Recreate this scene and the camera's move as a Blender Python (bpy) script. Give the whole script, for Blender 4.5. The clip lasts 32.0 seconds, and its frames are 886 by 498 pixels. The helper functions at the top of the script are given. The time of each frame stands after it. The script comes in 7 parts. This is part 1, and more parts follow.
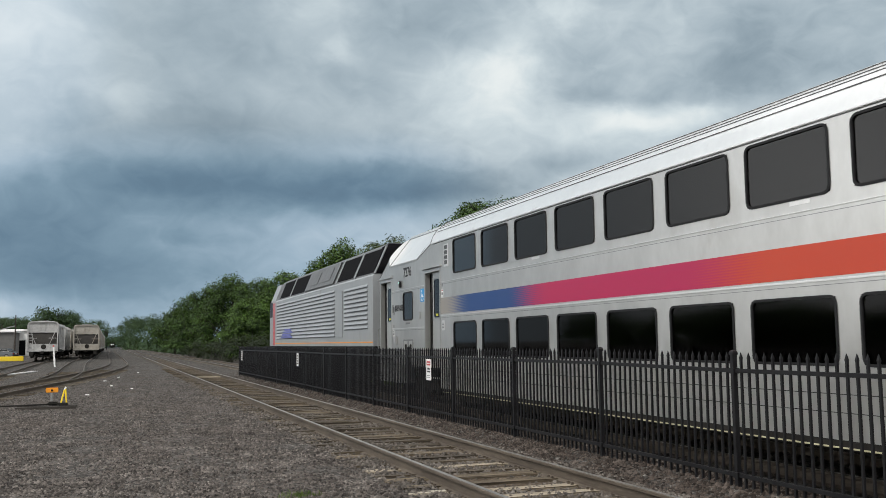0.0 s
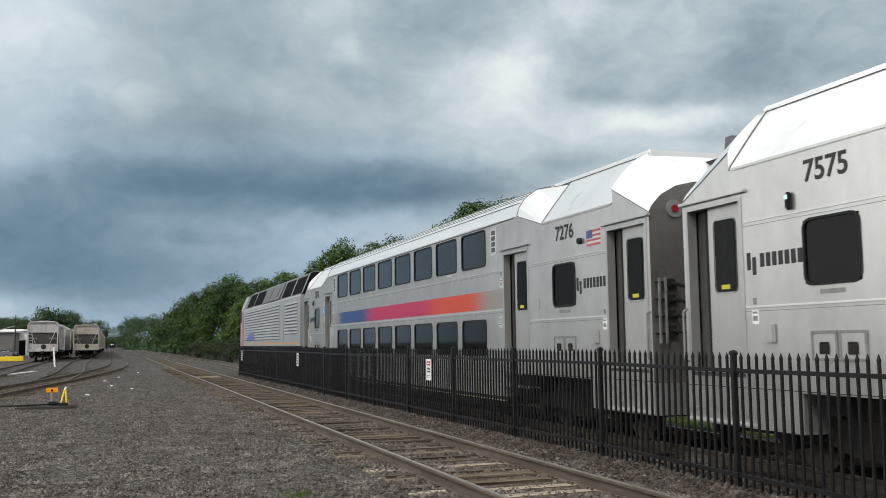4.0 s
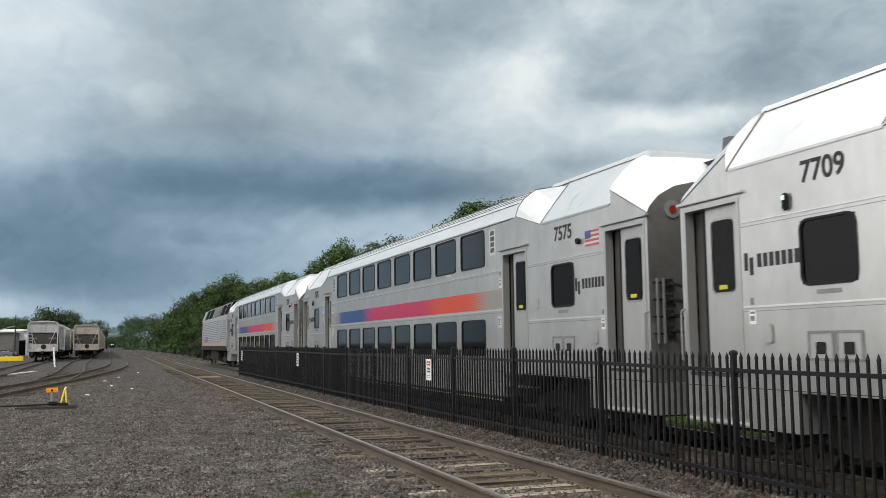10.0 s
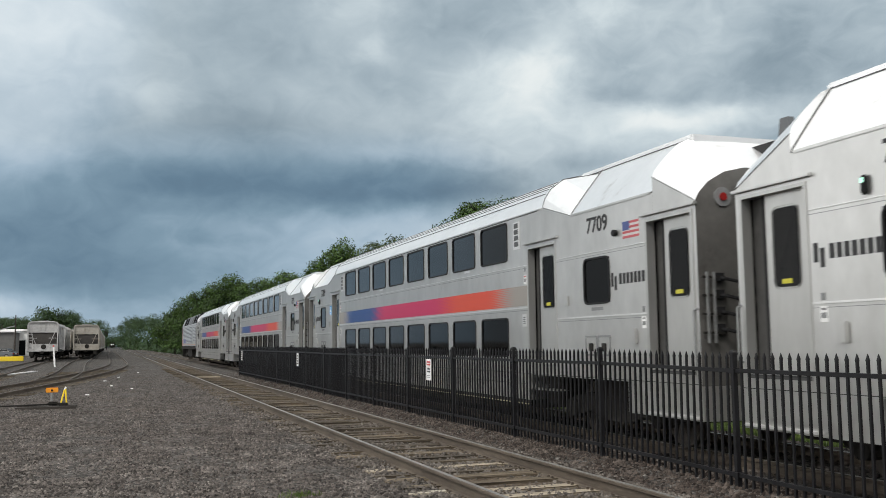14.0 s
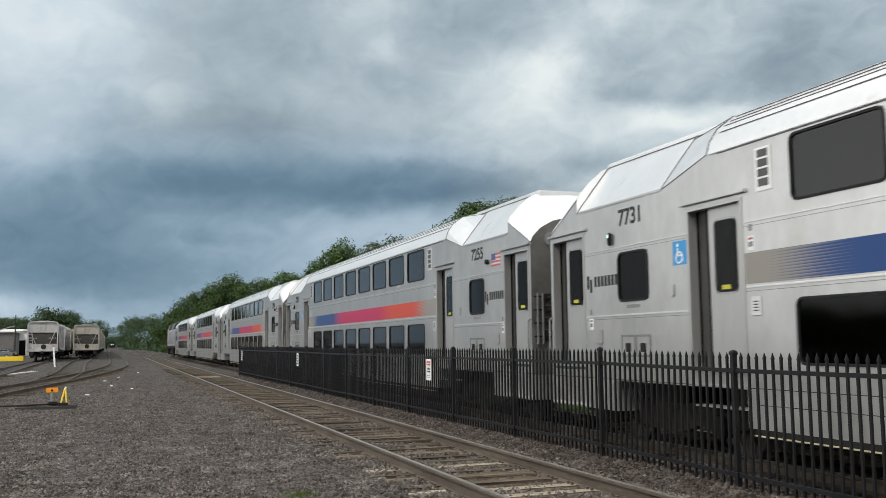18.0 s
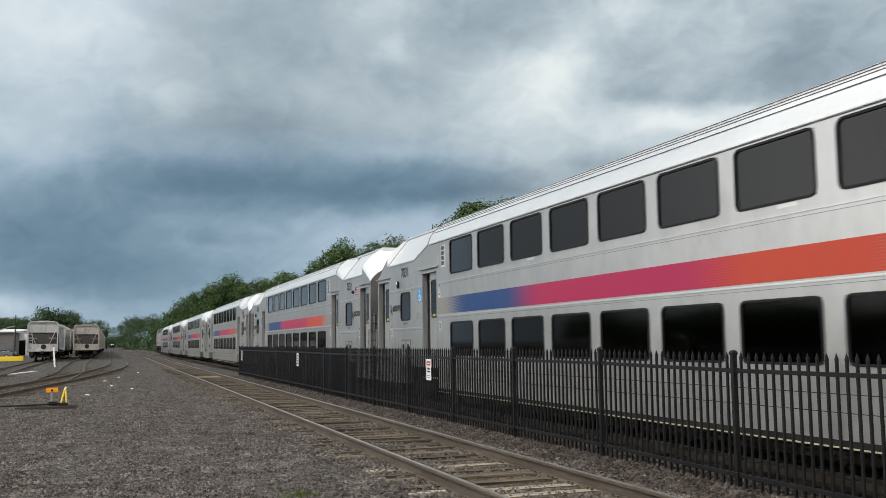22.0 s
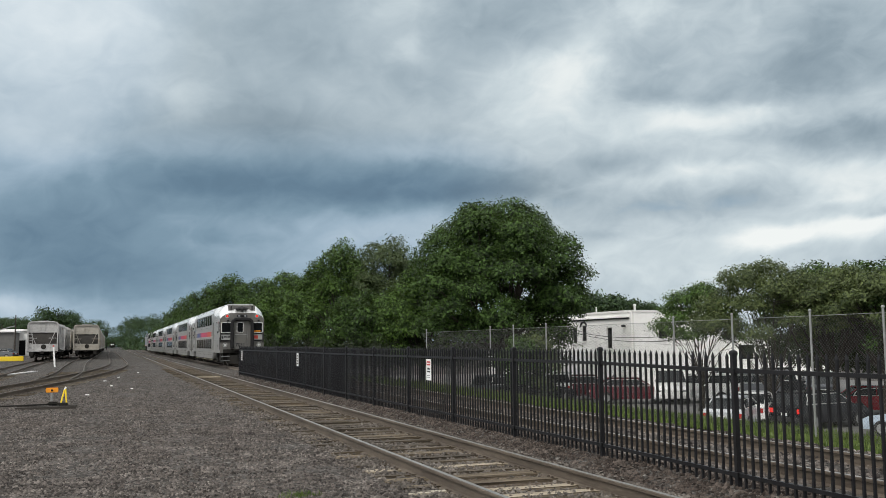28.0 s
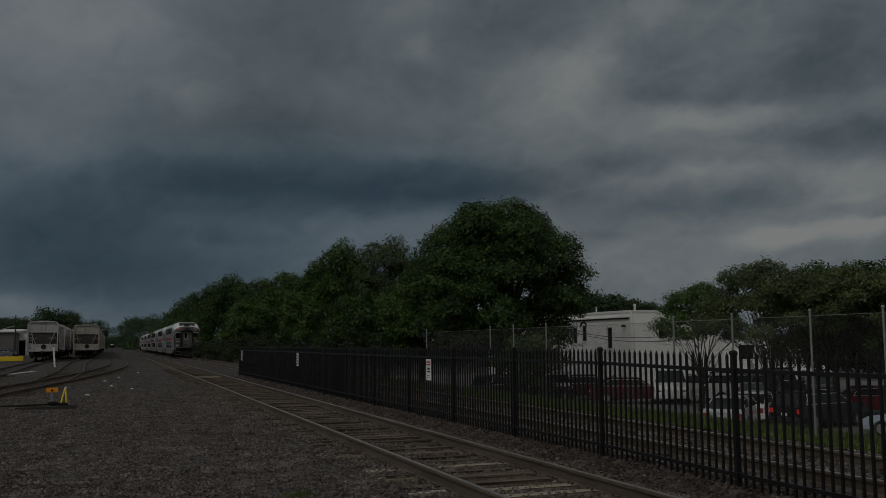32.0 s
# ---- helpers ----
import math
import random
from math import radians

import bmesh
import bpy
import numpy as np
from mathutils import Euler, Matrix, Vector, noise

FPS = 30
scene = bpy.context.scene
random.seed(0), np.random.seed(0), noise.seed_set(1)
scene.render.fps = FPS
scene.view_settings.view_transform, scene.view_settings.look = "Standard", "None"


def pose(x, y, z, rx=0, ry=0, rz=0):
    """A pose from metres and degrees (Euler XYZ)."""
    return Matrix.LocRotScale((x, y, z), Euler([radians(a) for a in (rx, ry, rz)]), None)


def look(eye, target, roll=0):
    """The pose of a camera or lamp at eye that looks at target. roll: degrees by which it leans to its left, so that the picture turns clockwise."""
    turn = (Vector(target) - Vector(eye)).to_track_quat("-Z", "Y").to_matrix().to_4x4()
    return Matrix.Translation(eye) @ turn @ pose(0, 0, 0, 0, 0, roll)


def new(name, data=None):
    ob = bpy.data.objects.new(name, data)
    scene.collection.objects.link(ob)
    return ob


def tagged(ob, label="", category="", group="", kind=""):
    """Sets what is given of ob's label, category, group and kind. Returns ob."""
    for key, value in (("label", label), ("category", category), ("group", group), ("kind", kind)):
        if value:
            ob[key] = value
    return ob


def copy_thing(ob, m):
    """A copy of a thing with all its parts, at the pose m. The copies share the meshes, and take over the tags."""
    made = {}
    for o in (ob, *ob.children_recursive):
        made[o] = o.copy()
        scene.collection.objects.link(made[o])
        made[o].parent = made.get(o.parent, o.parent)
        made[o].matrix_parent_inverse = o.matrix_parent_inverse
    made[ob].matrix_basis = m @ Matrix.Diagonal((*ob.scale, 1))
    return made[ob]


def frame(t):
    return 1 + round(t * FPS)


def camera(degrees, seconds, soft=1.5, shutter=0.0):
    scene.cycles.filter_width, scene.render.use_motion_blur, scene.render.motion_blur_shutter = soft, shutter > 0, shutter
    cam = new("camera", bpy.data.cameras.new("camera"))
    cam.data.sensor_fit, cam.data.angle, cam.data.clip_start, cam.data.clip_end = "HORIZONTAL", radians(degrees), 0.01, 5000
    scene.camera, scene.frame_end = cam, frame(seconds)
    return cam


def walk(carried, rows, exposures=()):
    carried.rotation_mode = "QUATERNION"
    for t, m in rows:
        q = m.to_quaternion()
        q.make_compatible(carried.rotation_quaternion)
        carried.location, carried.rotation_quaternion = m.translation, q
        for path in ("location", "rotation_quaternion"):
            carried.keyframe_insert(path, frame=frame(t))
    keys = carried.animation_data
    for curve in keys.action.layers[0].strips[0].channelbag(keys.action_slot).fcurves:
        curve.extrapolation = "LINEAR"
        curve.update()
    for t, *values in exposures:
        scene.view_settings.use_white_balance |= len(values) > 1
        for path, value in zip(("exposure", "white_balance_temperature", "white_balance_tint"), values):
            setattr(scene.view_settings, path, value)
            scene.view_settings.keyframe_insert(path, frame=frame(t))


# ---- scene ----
cam = camera(50.88, 32.0, soft=0.2, shutter=0.2)
EYE = (0.0, 0.0, 1.5135)
YAW, PITCH = 0.3383, 0.0997
AIM = (math.sin(YAW) * math.cos(PITCH), math.cos(YAW) * math.cos(PITCH), math.sin(PITCH))
STAND = look(EYE, (EYE[0] + AIM[0], EYE[1] + AIM[1], EYE[2] + AIM[2]), -0.65)
walk(cam, [(0.0, STAND), (32.0, STAND)],
     exposures=[(0.0, 0.0), (30.2, 0.0), (30.6, -0.25), (31.0, -0.8), (31.5, -1.55), (32.0, -2.3)])

# ---------------------------------------------------------------- light
SUN_EL, SUN_AZ = 48.0, 226.0      # degrees; azimuth clockwise from +Y
sun_data = bpy.data.lights.new("sun", "SUN")
sun_data.energy, sun_data.angle, sun_data.color = 2.0, radians(16), (1.0, 0.96, 0.9)
sun = new("sun", sun_data)
sd = Vector((math.sin(radians(SUN_AZ)) * math.cos(radians(SUN_EL)), math.cos(radians(SUN_AZ)) * math.cos(radians(SUN_EL)), math.sin(radians(SUN_EL))))
sun.matrix_world = look(tuple(sd * 50), (0, 0, 0))


class Nodes:
    """Small helper to wire node trees."""

    def __init__(self, tree):
        self.t = tree
        tree.nodes.clear()

    def add(self, kind, **kw):
        n = self.t.nodes.new(kind)
        for k, v in kw.items():
            if k in n.inputs:
                self.put(n.inputs[k], v)
        return n

    def put(self, socket, v):
        if hasattr(v, "node"):
            self.t.links.new(v, socket)
        else:
            socket.default_value = v

    def math(self, op, a, b=0.0, clamp=False):
        n = self.t.nodes.new("ShaderNodeMath")
        n.operation, n.use_clamp = op, clamp
        self.put(n.inputs[0], a)
        self.put(n.inputs[1], b)
        return n.outputs[0]

    def mix(self, fac, a, b, blend="MIX"):
        n = self.t.nodes.new("ShaderNodeMix")
        n.data_type, n.blend_type = "RGBA", blend
        self.put(n.inputs[0], fac)
        for i, v in ((6, a), (7, b)):
            self.put(n.inputs[i], (*v, 1.0) if isinstance(v, tuple) and len(v) == 3 else v)
        return n.outputs[2]

    def noise(self, vec, scale, detail=4.0, rough=0.55, dist=0.0):
        n = self.t.nodes.new("ShaderNodeTexNoise")
        self.put(n.inputs["Vector"], vec)
        n.inputs["Scale"].default_value, n.inputs["Detail"].default_value = scale, detail
        n.inputs["Roughness"].default_value, n.inputs["Distortion"].default_value = rough, dist
        return n.outputs[0]

    def ramp(self, fac, stops, ease="LINEAR"):
        n = self.t.nodes.new("ShaderNodeValToRGB")
        n.color_ramp.interpolation = ease
        e = n.color_ramp.elements
        while len(e) < len(stops):
            e.new(0.5)
        for el, (p, c) in zip(e, stops):
            el.position = p
            el.color = (*c, 1.0) if isinstance(c, tuple) else (c, c, c, 1.0)
        self.put(n.inputs[0], fac)
        return n.outputs[0]

    def smooth(self, v, lo, hi, a=0.0, b=1.0):
        n = self.t.nodes.new("ShaderNodeMapRange")
        n.interpolation_type = "SMOOTHSTEP"
        self.put(n.inputs[0], v)
        for i, x in ((1, lo), (2, hi), (3, a), (4, b)):
            n.inputs[i].default_value = x
        return n.outputs[0]

    def mapped(self, vec, scale=(1, 1, 1), loc=(0, 0, 0)):
        n = self.t.nodes.new("ShaderNodeMapping")
        self.put(n.inputs[0], vec)
        n.inputs["Scale"].default_value, n.inputs["Location"].default_value = scale, loc
        return n.outputs[0]


def cloud_tree(N, u, v, vec, scale):
    """Storm-cloud colour from azimuth u, elevation v (radians) and a noise vector: banks with ragged tops and flat bases, and breaks between them."""
    warp = N.noise(vec, scale * 1.3, 6.0, 0.58, 0.3)
    warp2 = N.noise(N.mapped(vec, loc=(7.3, 2.1, 0)), scale * 1.1, 6.0, 0.58, 0.3)
    uu = N.math("ADD", u, N.math("MULTIPLY", N.math("SUBTRACT", warp, 0.5), 0.15))
    vv = N.math("ADD", v, N.math("MULTIPLY", N.math("SUBTRACT", warp2, 0.5), 0.055))
    total = 0.71
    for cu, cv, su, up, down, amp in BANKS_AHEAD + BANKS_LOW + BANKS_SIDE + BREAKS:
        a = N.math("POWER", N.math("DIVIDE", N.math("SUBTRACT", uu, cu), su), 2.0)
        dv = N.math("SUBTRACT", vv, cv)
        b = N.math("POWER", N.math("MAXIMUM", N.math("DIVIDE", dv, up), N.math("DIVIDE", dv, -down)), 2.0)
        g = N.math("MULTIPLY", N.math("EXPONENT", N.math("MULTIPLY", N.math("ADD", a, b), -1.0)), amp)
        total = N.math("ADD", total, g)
    # the side banks are lumpier than the smooth sheet ahead
    lumpy = N.smooth(u, 0.20, 0.55, 0.72, 1.1)
    n1 = N.noise(vec, scale * 1.7, 9.0, 0.50, 0.5)
    n2 = N.noise(N.mapped(vec, loc=(3.1, 9.2, 1.7)), scale * 5.2, 7.0, 0.52, 0.8)
    rough = N.math("ADD", N.math("MULTIPLY", N.math("SUBTRACT", n1, 0.5), 0.22), N.math("MULTIPLY", N.math("SUBTRACT", n2, 0.5), 0.14))
    d = N.math("ADD", total, N.math("MULTIPLY", rough, lumpy))
    cool = N.ramp(d, [(0.40, (0.092, 0.150, 0.215)), (0.50, (0.136, 0.220, 0.302)), (0.60, (0.212, 0.316, 0.405)), (0.70, (0.342, 0.456, 0.558)), (0.80, (0.515, 0.617, 0.708)), (0.92, (0.730, 0.81, 0.87))])
    plain = N.ramp(d, [(0.45, (0.150, 0.200, 0.245)), (0.55, (0.222, 0.275, 0.318)), (0.65, (0.314, 0.376, 0.413)), (0.75, (0.456, 0.527, 0.557)), (0.85, (0.631, 0.708, 0.720)), (1.0, (0.96, 0.97, 0.92))])
    ahead = N.math("MULTIPLY", N.smooth(u, 0.50, 0.26), N.smooth(v, 0.27, 0.17))
    open_side = N.smooth(u, 0.08, -0.08, 0.0, 0.75)
    gap = N.math("MULTIPLY", N.math("MULTIPLY", N.smooth(v, 0.17, 0.135), N.smooth(v, 0.085, 0.11)), N.smooth(d, 0.78, 0.64, 0.0, 0.9))
    blue = N.math("MAXIMUM", N.math("MAXIMUM", ahead, open_side), N.math("MAXIMUM", gap, 0.36))
    return N.mix(blue, plain, cool), d


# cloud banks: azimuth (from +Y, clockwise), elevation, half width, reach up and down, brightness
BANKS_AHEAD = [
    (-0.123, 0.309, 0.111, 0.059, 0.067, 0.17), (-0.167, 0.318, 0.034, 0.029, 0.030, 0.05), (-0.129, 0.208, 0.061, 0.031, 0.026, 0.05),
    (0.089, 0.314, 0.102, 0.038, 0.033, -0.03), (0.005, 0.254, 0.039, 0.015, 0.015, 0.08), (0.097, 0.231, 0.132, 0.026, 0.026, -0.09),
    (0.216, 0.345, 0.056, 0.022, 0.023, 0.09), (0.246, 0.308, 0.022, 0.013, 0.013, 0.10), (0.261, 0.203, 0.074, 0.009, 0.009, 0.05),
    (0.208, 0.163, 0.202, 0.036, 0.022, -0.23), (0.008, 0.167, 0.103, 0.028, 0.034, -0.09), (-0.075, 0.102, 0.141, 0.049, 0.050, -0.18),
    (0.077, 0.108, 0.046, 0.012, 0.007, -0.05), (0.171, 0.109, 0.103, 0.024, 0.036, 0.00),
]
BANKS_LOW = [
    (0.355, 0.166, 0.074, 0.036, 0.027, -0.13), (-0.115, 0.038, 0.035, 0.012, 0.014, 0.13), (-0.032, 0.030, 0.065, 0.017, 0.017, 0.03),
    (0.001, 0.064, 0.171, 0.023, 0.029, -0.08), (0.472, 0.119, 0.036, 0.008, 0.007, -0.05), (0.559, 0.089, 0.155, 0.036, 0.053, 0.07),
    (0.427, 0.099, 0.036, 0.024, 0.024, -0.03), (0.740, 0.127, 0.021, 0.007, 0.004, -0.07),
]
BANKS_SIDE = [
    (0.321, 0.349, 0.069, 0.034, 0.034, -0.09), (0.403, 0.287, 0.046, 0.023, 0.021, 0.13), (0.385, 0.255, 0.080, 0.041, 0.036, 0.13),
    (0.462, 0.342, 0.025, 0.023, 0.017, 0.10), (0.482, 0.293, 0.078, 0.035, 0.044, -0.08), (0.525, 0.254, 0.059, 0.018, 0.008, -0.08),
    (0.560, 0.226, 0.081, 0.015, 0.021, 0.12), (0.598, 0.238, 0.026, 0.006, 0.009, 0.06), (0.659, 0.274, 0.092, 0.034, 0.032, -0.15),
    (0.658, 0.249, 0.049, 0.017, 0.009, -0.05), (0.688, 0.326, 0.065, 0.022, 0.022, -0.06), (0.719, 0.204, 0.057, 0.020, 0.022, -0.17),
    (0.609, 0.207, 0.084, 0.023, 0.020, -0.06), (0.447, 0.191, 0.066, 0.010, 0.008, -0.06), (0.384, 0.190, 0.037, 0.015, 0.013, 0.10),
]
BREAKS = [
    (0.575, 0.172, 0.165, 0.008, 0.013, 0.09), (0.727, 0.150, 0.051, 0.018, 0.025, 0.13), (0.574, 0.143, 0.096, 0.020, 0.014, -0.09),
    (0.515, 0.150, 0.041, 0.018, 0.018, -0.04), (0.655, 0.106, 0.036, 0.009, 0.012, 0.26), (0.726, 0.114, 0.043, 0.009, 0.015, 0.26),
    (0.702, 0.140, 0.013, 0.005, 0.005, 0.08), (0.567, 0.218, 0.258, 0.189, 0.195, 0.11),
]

world = bpy.data.worlds.new("overcast_sky")
scene.world = world
world.use_nodes = True
N = Nodes(world.node_tree)
coord = N.add("ShaderNodeTexCoord").outputs["Generated"]
sky = N.add("ShaderNodeTexSky")
sky.sky_type, sky.sun_disc = "NISHITA", False
sky.sun_elevation, sky.sun_rotation = radians(SUN_EL), radians(SUN_AZ)
sky.air_density, sky.dust_density = 1.0, 4.0
cov = N.noise(coord, 2.6, 6.0, 0.58, 0.3)
sep = N.add("ShaderNodeSeparateXYZ", Vector=coord)
# the cloud deck: bright overhead, dull low down, clearer on the open yard side and stormy dark ahead over the line
dx, dy, dz = sep.outputs
high = N.smooth(dz, -0.05, 0.75)
deck = N.mix(high, (0.34, 0.37, 0.40), (1.55, 1.55, 1.53))
clear = N.math("MULTIPLY", N.smooth(N.math("MULTIPLY", dx, -1.0), 0.30, 0.82), N.math("SUBTRACT", 1.0, high))
deck = N.mix(clear, deck, (2.6, 2.6, 2.57))
storm = N.math("MULTIPLY", N.smooth(dy, 0.72, 0.99), N.smooth(dz, 0.85, 0.35))
deck = N.mix(storm, deck, (0.20, 0.255, 0.30))
deck = N.mix(N.math("MULTIPLY", N.smooth(cov, 0.35, 0.7), 0.35), deck, N.mix(0.5, deck, (0.60, 0.64, 0.67)))
bg_sky = N.add("ShaderNodeBackground", Color=sky.outputs[0], Strength=0.05)
bg_deck = N.add("ShaderNodeBackground", Color=deck, Strength=0.95)
mixs = N.t.nodes.new("ShaderNodeMixShader")
mixs.inputs[0].default_value = 0.9
N.t.links.new(bg_sky.outputs[0], mixs.inputs[1])
N.t.links.new(bg_deck.outputs[0], mixs.inputs[2])
N.t.links.new(mixs.outputs[0], N.add("ShaderNodeOutputWorld").inputs[0])


# ---------------------------------------------------------------- mesh helpers
def bx(bm, x0, x1, y0, y1, z0, z1, bevel=0.0):
    m = Matrix.LocRotScale(((x0 + x1) / 2, (y0 + y1) / 2, (z0 + z1) / 2), None, (abs(x1 - x0), abs(y1 - y0), abs(z1 - z0)))
    r = bmesh.ops.create_cube(bm, size=1.0, matrix=m)
    if bevel:
        es = list({e for v in r["verts"] for e in v.link_edges})
        bmesh.ops.bevel(bm, geom=es, offset=bevel, segments=2, affect="EDGES", clamp_overlap=True)
    return bm


def rod(bm, a, b, r, n=10, r2=None):
    a, b = Vector(a), Vector(b)
    q = (b - a).to_track_quat("Z", "Y").to_matrix().to_4x4()
    bmesh.ops.create_cone(bm, cap_ends=True, segments=n, radius1=r, radius2=r if r2 is None else r2, depth=(b - a).length,
                          matrix=Matrix.Translation((a + b) / 2) @ q)
    return bm


def tube(bm, pts, r, n=8):
    for a, b in zip(pts[:-1], pts[1:]):
        rod(bm, a, b, r, n)
    return bm


def loft(bm, rings, closed=True, caps=True):
    """Skin a list of rings (lists of points of one length)."""
    vs = [[bm.verts.new(p) for p in ring] for ring in rings]
    n = len(rings[0])
    for a, b in zip(vs[:-1], vs[1:]):
        for i in range(n if closed else n - 1):
            j = (i + 1) % n
            if len({a[i], a[j], b[j], b[i]}) == 4:
                bm.faces.new((a[i], a[j], b[j], b[i]))
    if caps and closed:
        bm.faces.new(vs[0][::-1])
        bm.faces.new(vs[-1])
    bmesh.ops.recalc_face_normals(bm, faces=bm.faces)
    return bm


def rounded(w, h, r, k=4):
    """Outline of a rounded rectangle, centred."""
    out = []
    for cx, cy, a0 in ((w / 2 - r, h / 2 - r, 0), (-w / 2 + r, h / 2 - r, 90), (-w / 2 + r, -h / 2 + r, 180), (w / 2 - r, -h / 2 + r, 270)):
        for i in range(k + 1):
            a = radians(a0 + 90 * i / k)
            out.append((cx + r * math.cos(a), cy + r * math.sin(a)))
    return out


def ring_frame(bm, cy, cz, w, h, t, r, x0, x1):
    """A rounded window frame in the plane x = const, from x0 (back) to x1 (face)."""
    o, i = rounded(w, h, r), rounded(w - 2 * t, h - 2 * t, max(r - t, 0.01))
    rings = [[(x0, cy + a, cz + b) for a, b in o], [(x1, cy + a, cz + b) for a, b in o], [(x1, cy + a, cz + b) for a, b in i], [(x0, cy + a, cz + b) for a, b in i]]
    return loft(bm, rings, caps=False)


def slab(bm, cy, cz, w, h, r, x0, x1):
    """A rounded plate in the plane x = const."""
    o = rounded(w, h, r)
    return loft(bm, [[(x0, cy + a, cz + b) for a, b in o], [(x1, cy + a, cz + b) for a, b in o]])


def finish(bm, name, material, smooth=False):
    me = bpy.data.meshes.new(name)
    bm.to_mesh(me)
    bm.free()
    me.materials.append(material)
    if smooth:
        me.polygons.foreach_set("use_smooth", [True] * len(me.polygons))
    return me


def part(name, bm, material, parent=None, label="", smooth=False):
    ob = new(name, bm if isinstance(bm, bpy.types.Mesh) else finish(bm, name, material, smooth))
    ob.parent = parent
    if label:
        ob["label"] = label
    return ob


def thing(name, x=0, y=0, z=0, rz=0, **tags):
    ob = new(name)
    ob.matrix_basis = pose(x, y, z, 0, 0, rz)
    return tagged(ob, **tags)


def raw_mesh(name, verts, faces, material):
    """Mesh from numpy arrays, all faces of one size."""
    me = bpy.data.meshes.new(name)
    verts, faces = np.asarray(verts, np.float32), np.asarray(faces, np.int32)
    k = faces.shape[1]
    me.vertices.add(len(verts))
    me.vertices.foreach_set("co", verts.ravel())
    me.loops.add(faces.size)
    me.loops.foreach_set("vertex_index", faces.ravel())
    me.polygons.add(len(faces))
    me.polygons.foreach_set("loop_start", np.arange(0, faces.size, k, dtype=np.int32))
    me.update(calc_edges=True)
    me.materials.append(material)
    return me


def lettering(text, size, material, name, depth=0.003):
    """Text as a mesh, lying in the plane x = 0, read from -x, centred."""
    cu = bpy.data.curves.new("text", "FONT")
    cu.body, cu.size, cu.extrude, cu.offset, cu.align_x, cu.align_y = text, size, depth, size * 0.02, "CENTER", "CENTER"
    ob = bpy.data.objects.new("text", cu)
    scene.collection.objects.link(ob)
    me = bpy.data.meshes.new_from_object(ob.evaluated_get(bpy.context.evaluated_depsgraph_get()))
    bpy.data.objects.remove(ob)
    bpy.data.curves.remove(cu)
    me.name = name
    me.materials.clear()
    me.materials.append(material)
    return me


# ---------------------------------------------------------------- materials
def stuff(name, colours, rough=0.8, metal=0.0, scale=6.0, bump=0.3, bump_scale=None, space="Object", stretch=(1, 1, 1), per_island=0.0, per_object=0.0, spec=0.5, spots=None, dist=0.02):
    """Material: two-scale noise between colours, with bump, and variation from piece to piece."""
    m = bpy.data.materials.new(name)
    m.use_nodes = True
    K = Nodes(m.node_tree)
    co = K.mapped(K.add("ShaderNodeTexCoord").outputs[space], stretch)
    big, fine = K.noise(co, scale, 5.0, 0.6), K.noise(co, scale * 7.3, 4.0, 0.6)
    f = K.math("ADD", K.math("MULTIPLY", big, 0.62), K.math("MULTIPLY", fine, 0.38))
    n = len(colours)
    col = K.ramp(f, [(0.32 + 0.36 * i / max(n - 1, 1), c) for i, c in enumerate(colours)])
    if spots:
        c, at, soft, sc = spots
        col = K.mix(K.smooth(K.noise(co, sc, 6.0, 0.65), at, at + soft), col, c)
    if per_island:
        r = K.add("ShaderNodeNewGeometry").outputs["Random Per Island"]
        col = K.mix(1.0, col, K.ramp(r, [(0.0, 1.0 - per_island), (1.0, 1.0 + per_island)]), "MULTIPLY")
    if per_object:
        r = K.add("ShaderNodeObjectInfo").outputs["Random"]
        col = K.mix(1.0, col, K.ramp(r, [(0.0, 1.0 - per_object), (1.0, 1.0)]), "MULTIPLY")
    b = K.add("ShaderNodeBsdfPrincipled", Metallic=metal)
    K.put(b.inputs["Base Color"], col)
    K.put(b.inputs["Roughness"], K.math("ADD", rough - 0.06, K.math("MULTIPLY", fine, 0.12)))
    b.inputs["Specular IOR Level"].default_value = spec
    if bump:
        bp = K.add("ShaderNodeBump", Strength=bump, Distance=dist)
        K.put(bp.inputs["Height"], K.noise(co, bump_scale or scale * 9, 5.0, 0.65))
        K.put(b.inputs["Normal"], bp.outputs[0])
    K.t.links.new(b.outputs[0], K.add("ShaderNodeOutputMaterial").inputs[0])
    return m


def plain_glow(name, colour, strength):
    m = bpy.data.materials.new(name)
    m.use_nodes = True
    K = Nodes(m.node_tree)
    e = K.add("ShaderNodeEmission", Color=(*colour, 1.0), Strength=strength)
    K.t.links.new(e.outputs[0], K.add("ShaderNodeOutputMaterial").inputs[0])
    return m


def glassy(name, tint, rough=0.03, ior=1.42):
    m = bpy.data.materials.new(name)
    m.use_nodes = True
    K = Nodes(m.node_tree)
    co = K.add("ShaderNodeTexCoord").outputs["Object"]
    b = K.add("ShaderNodeBsdfPrincipled")
    b.inputs["Base Color"].default_value = (*tint, 1)
    b.inputs["Transmission Weight"].default_value = 1.0
    b.inputs["IOR"].default_value = ior
    K.put(b.inputs["Roughness"], K.math("ADD", rough, K.math("MULTIPLY", K.noise(co, 1.5), 0.04)))
    K.t.links.new(b.outputs[0], K.add("ShaderNodeOutputMaterial").inputs[0])
    return m


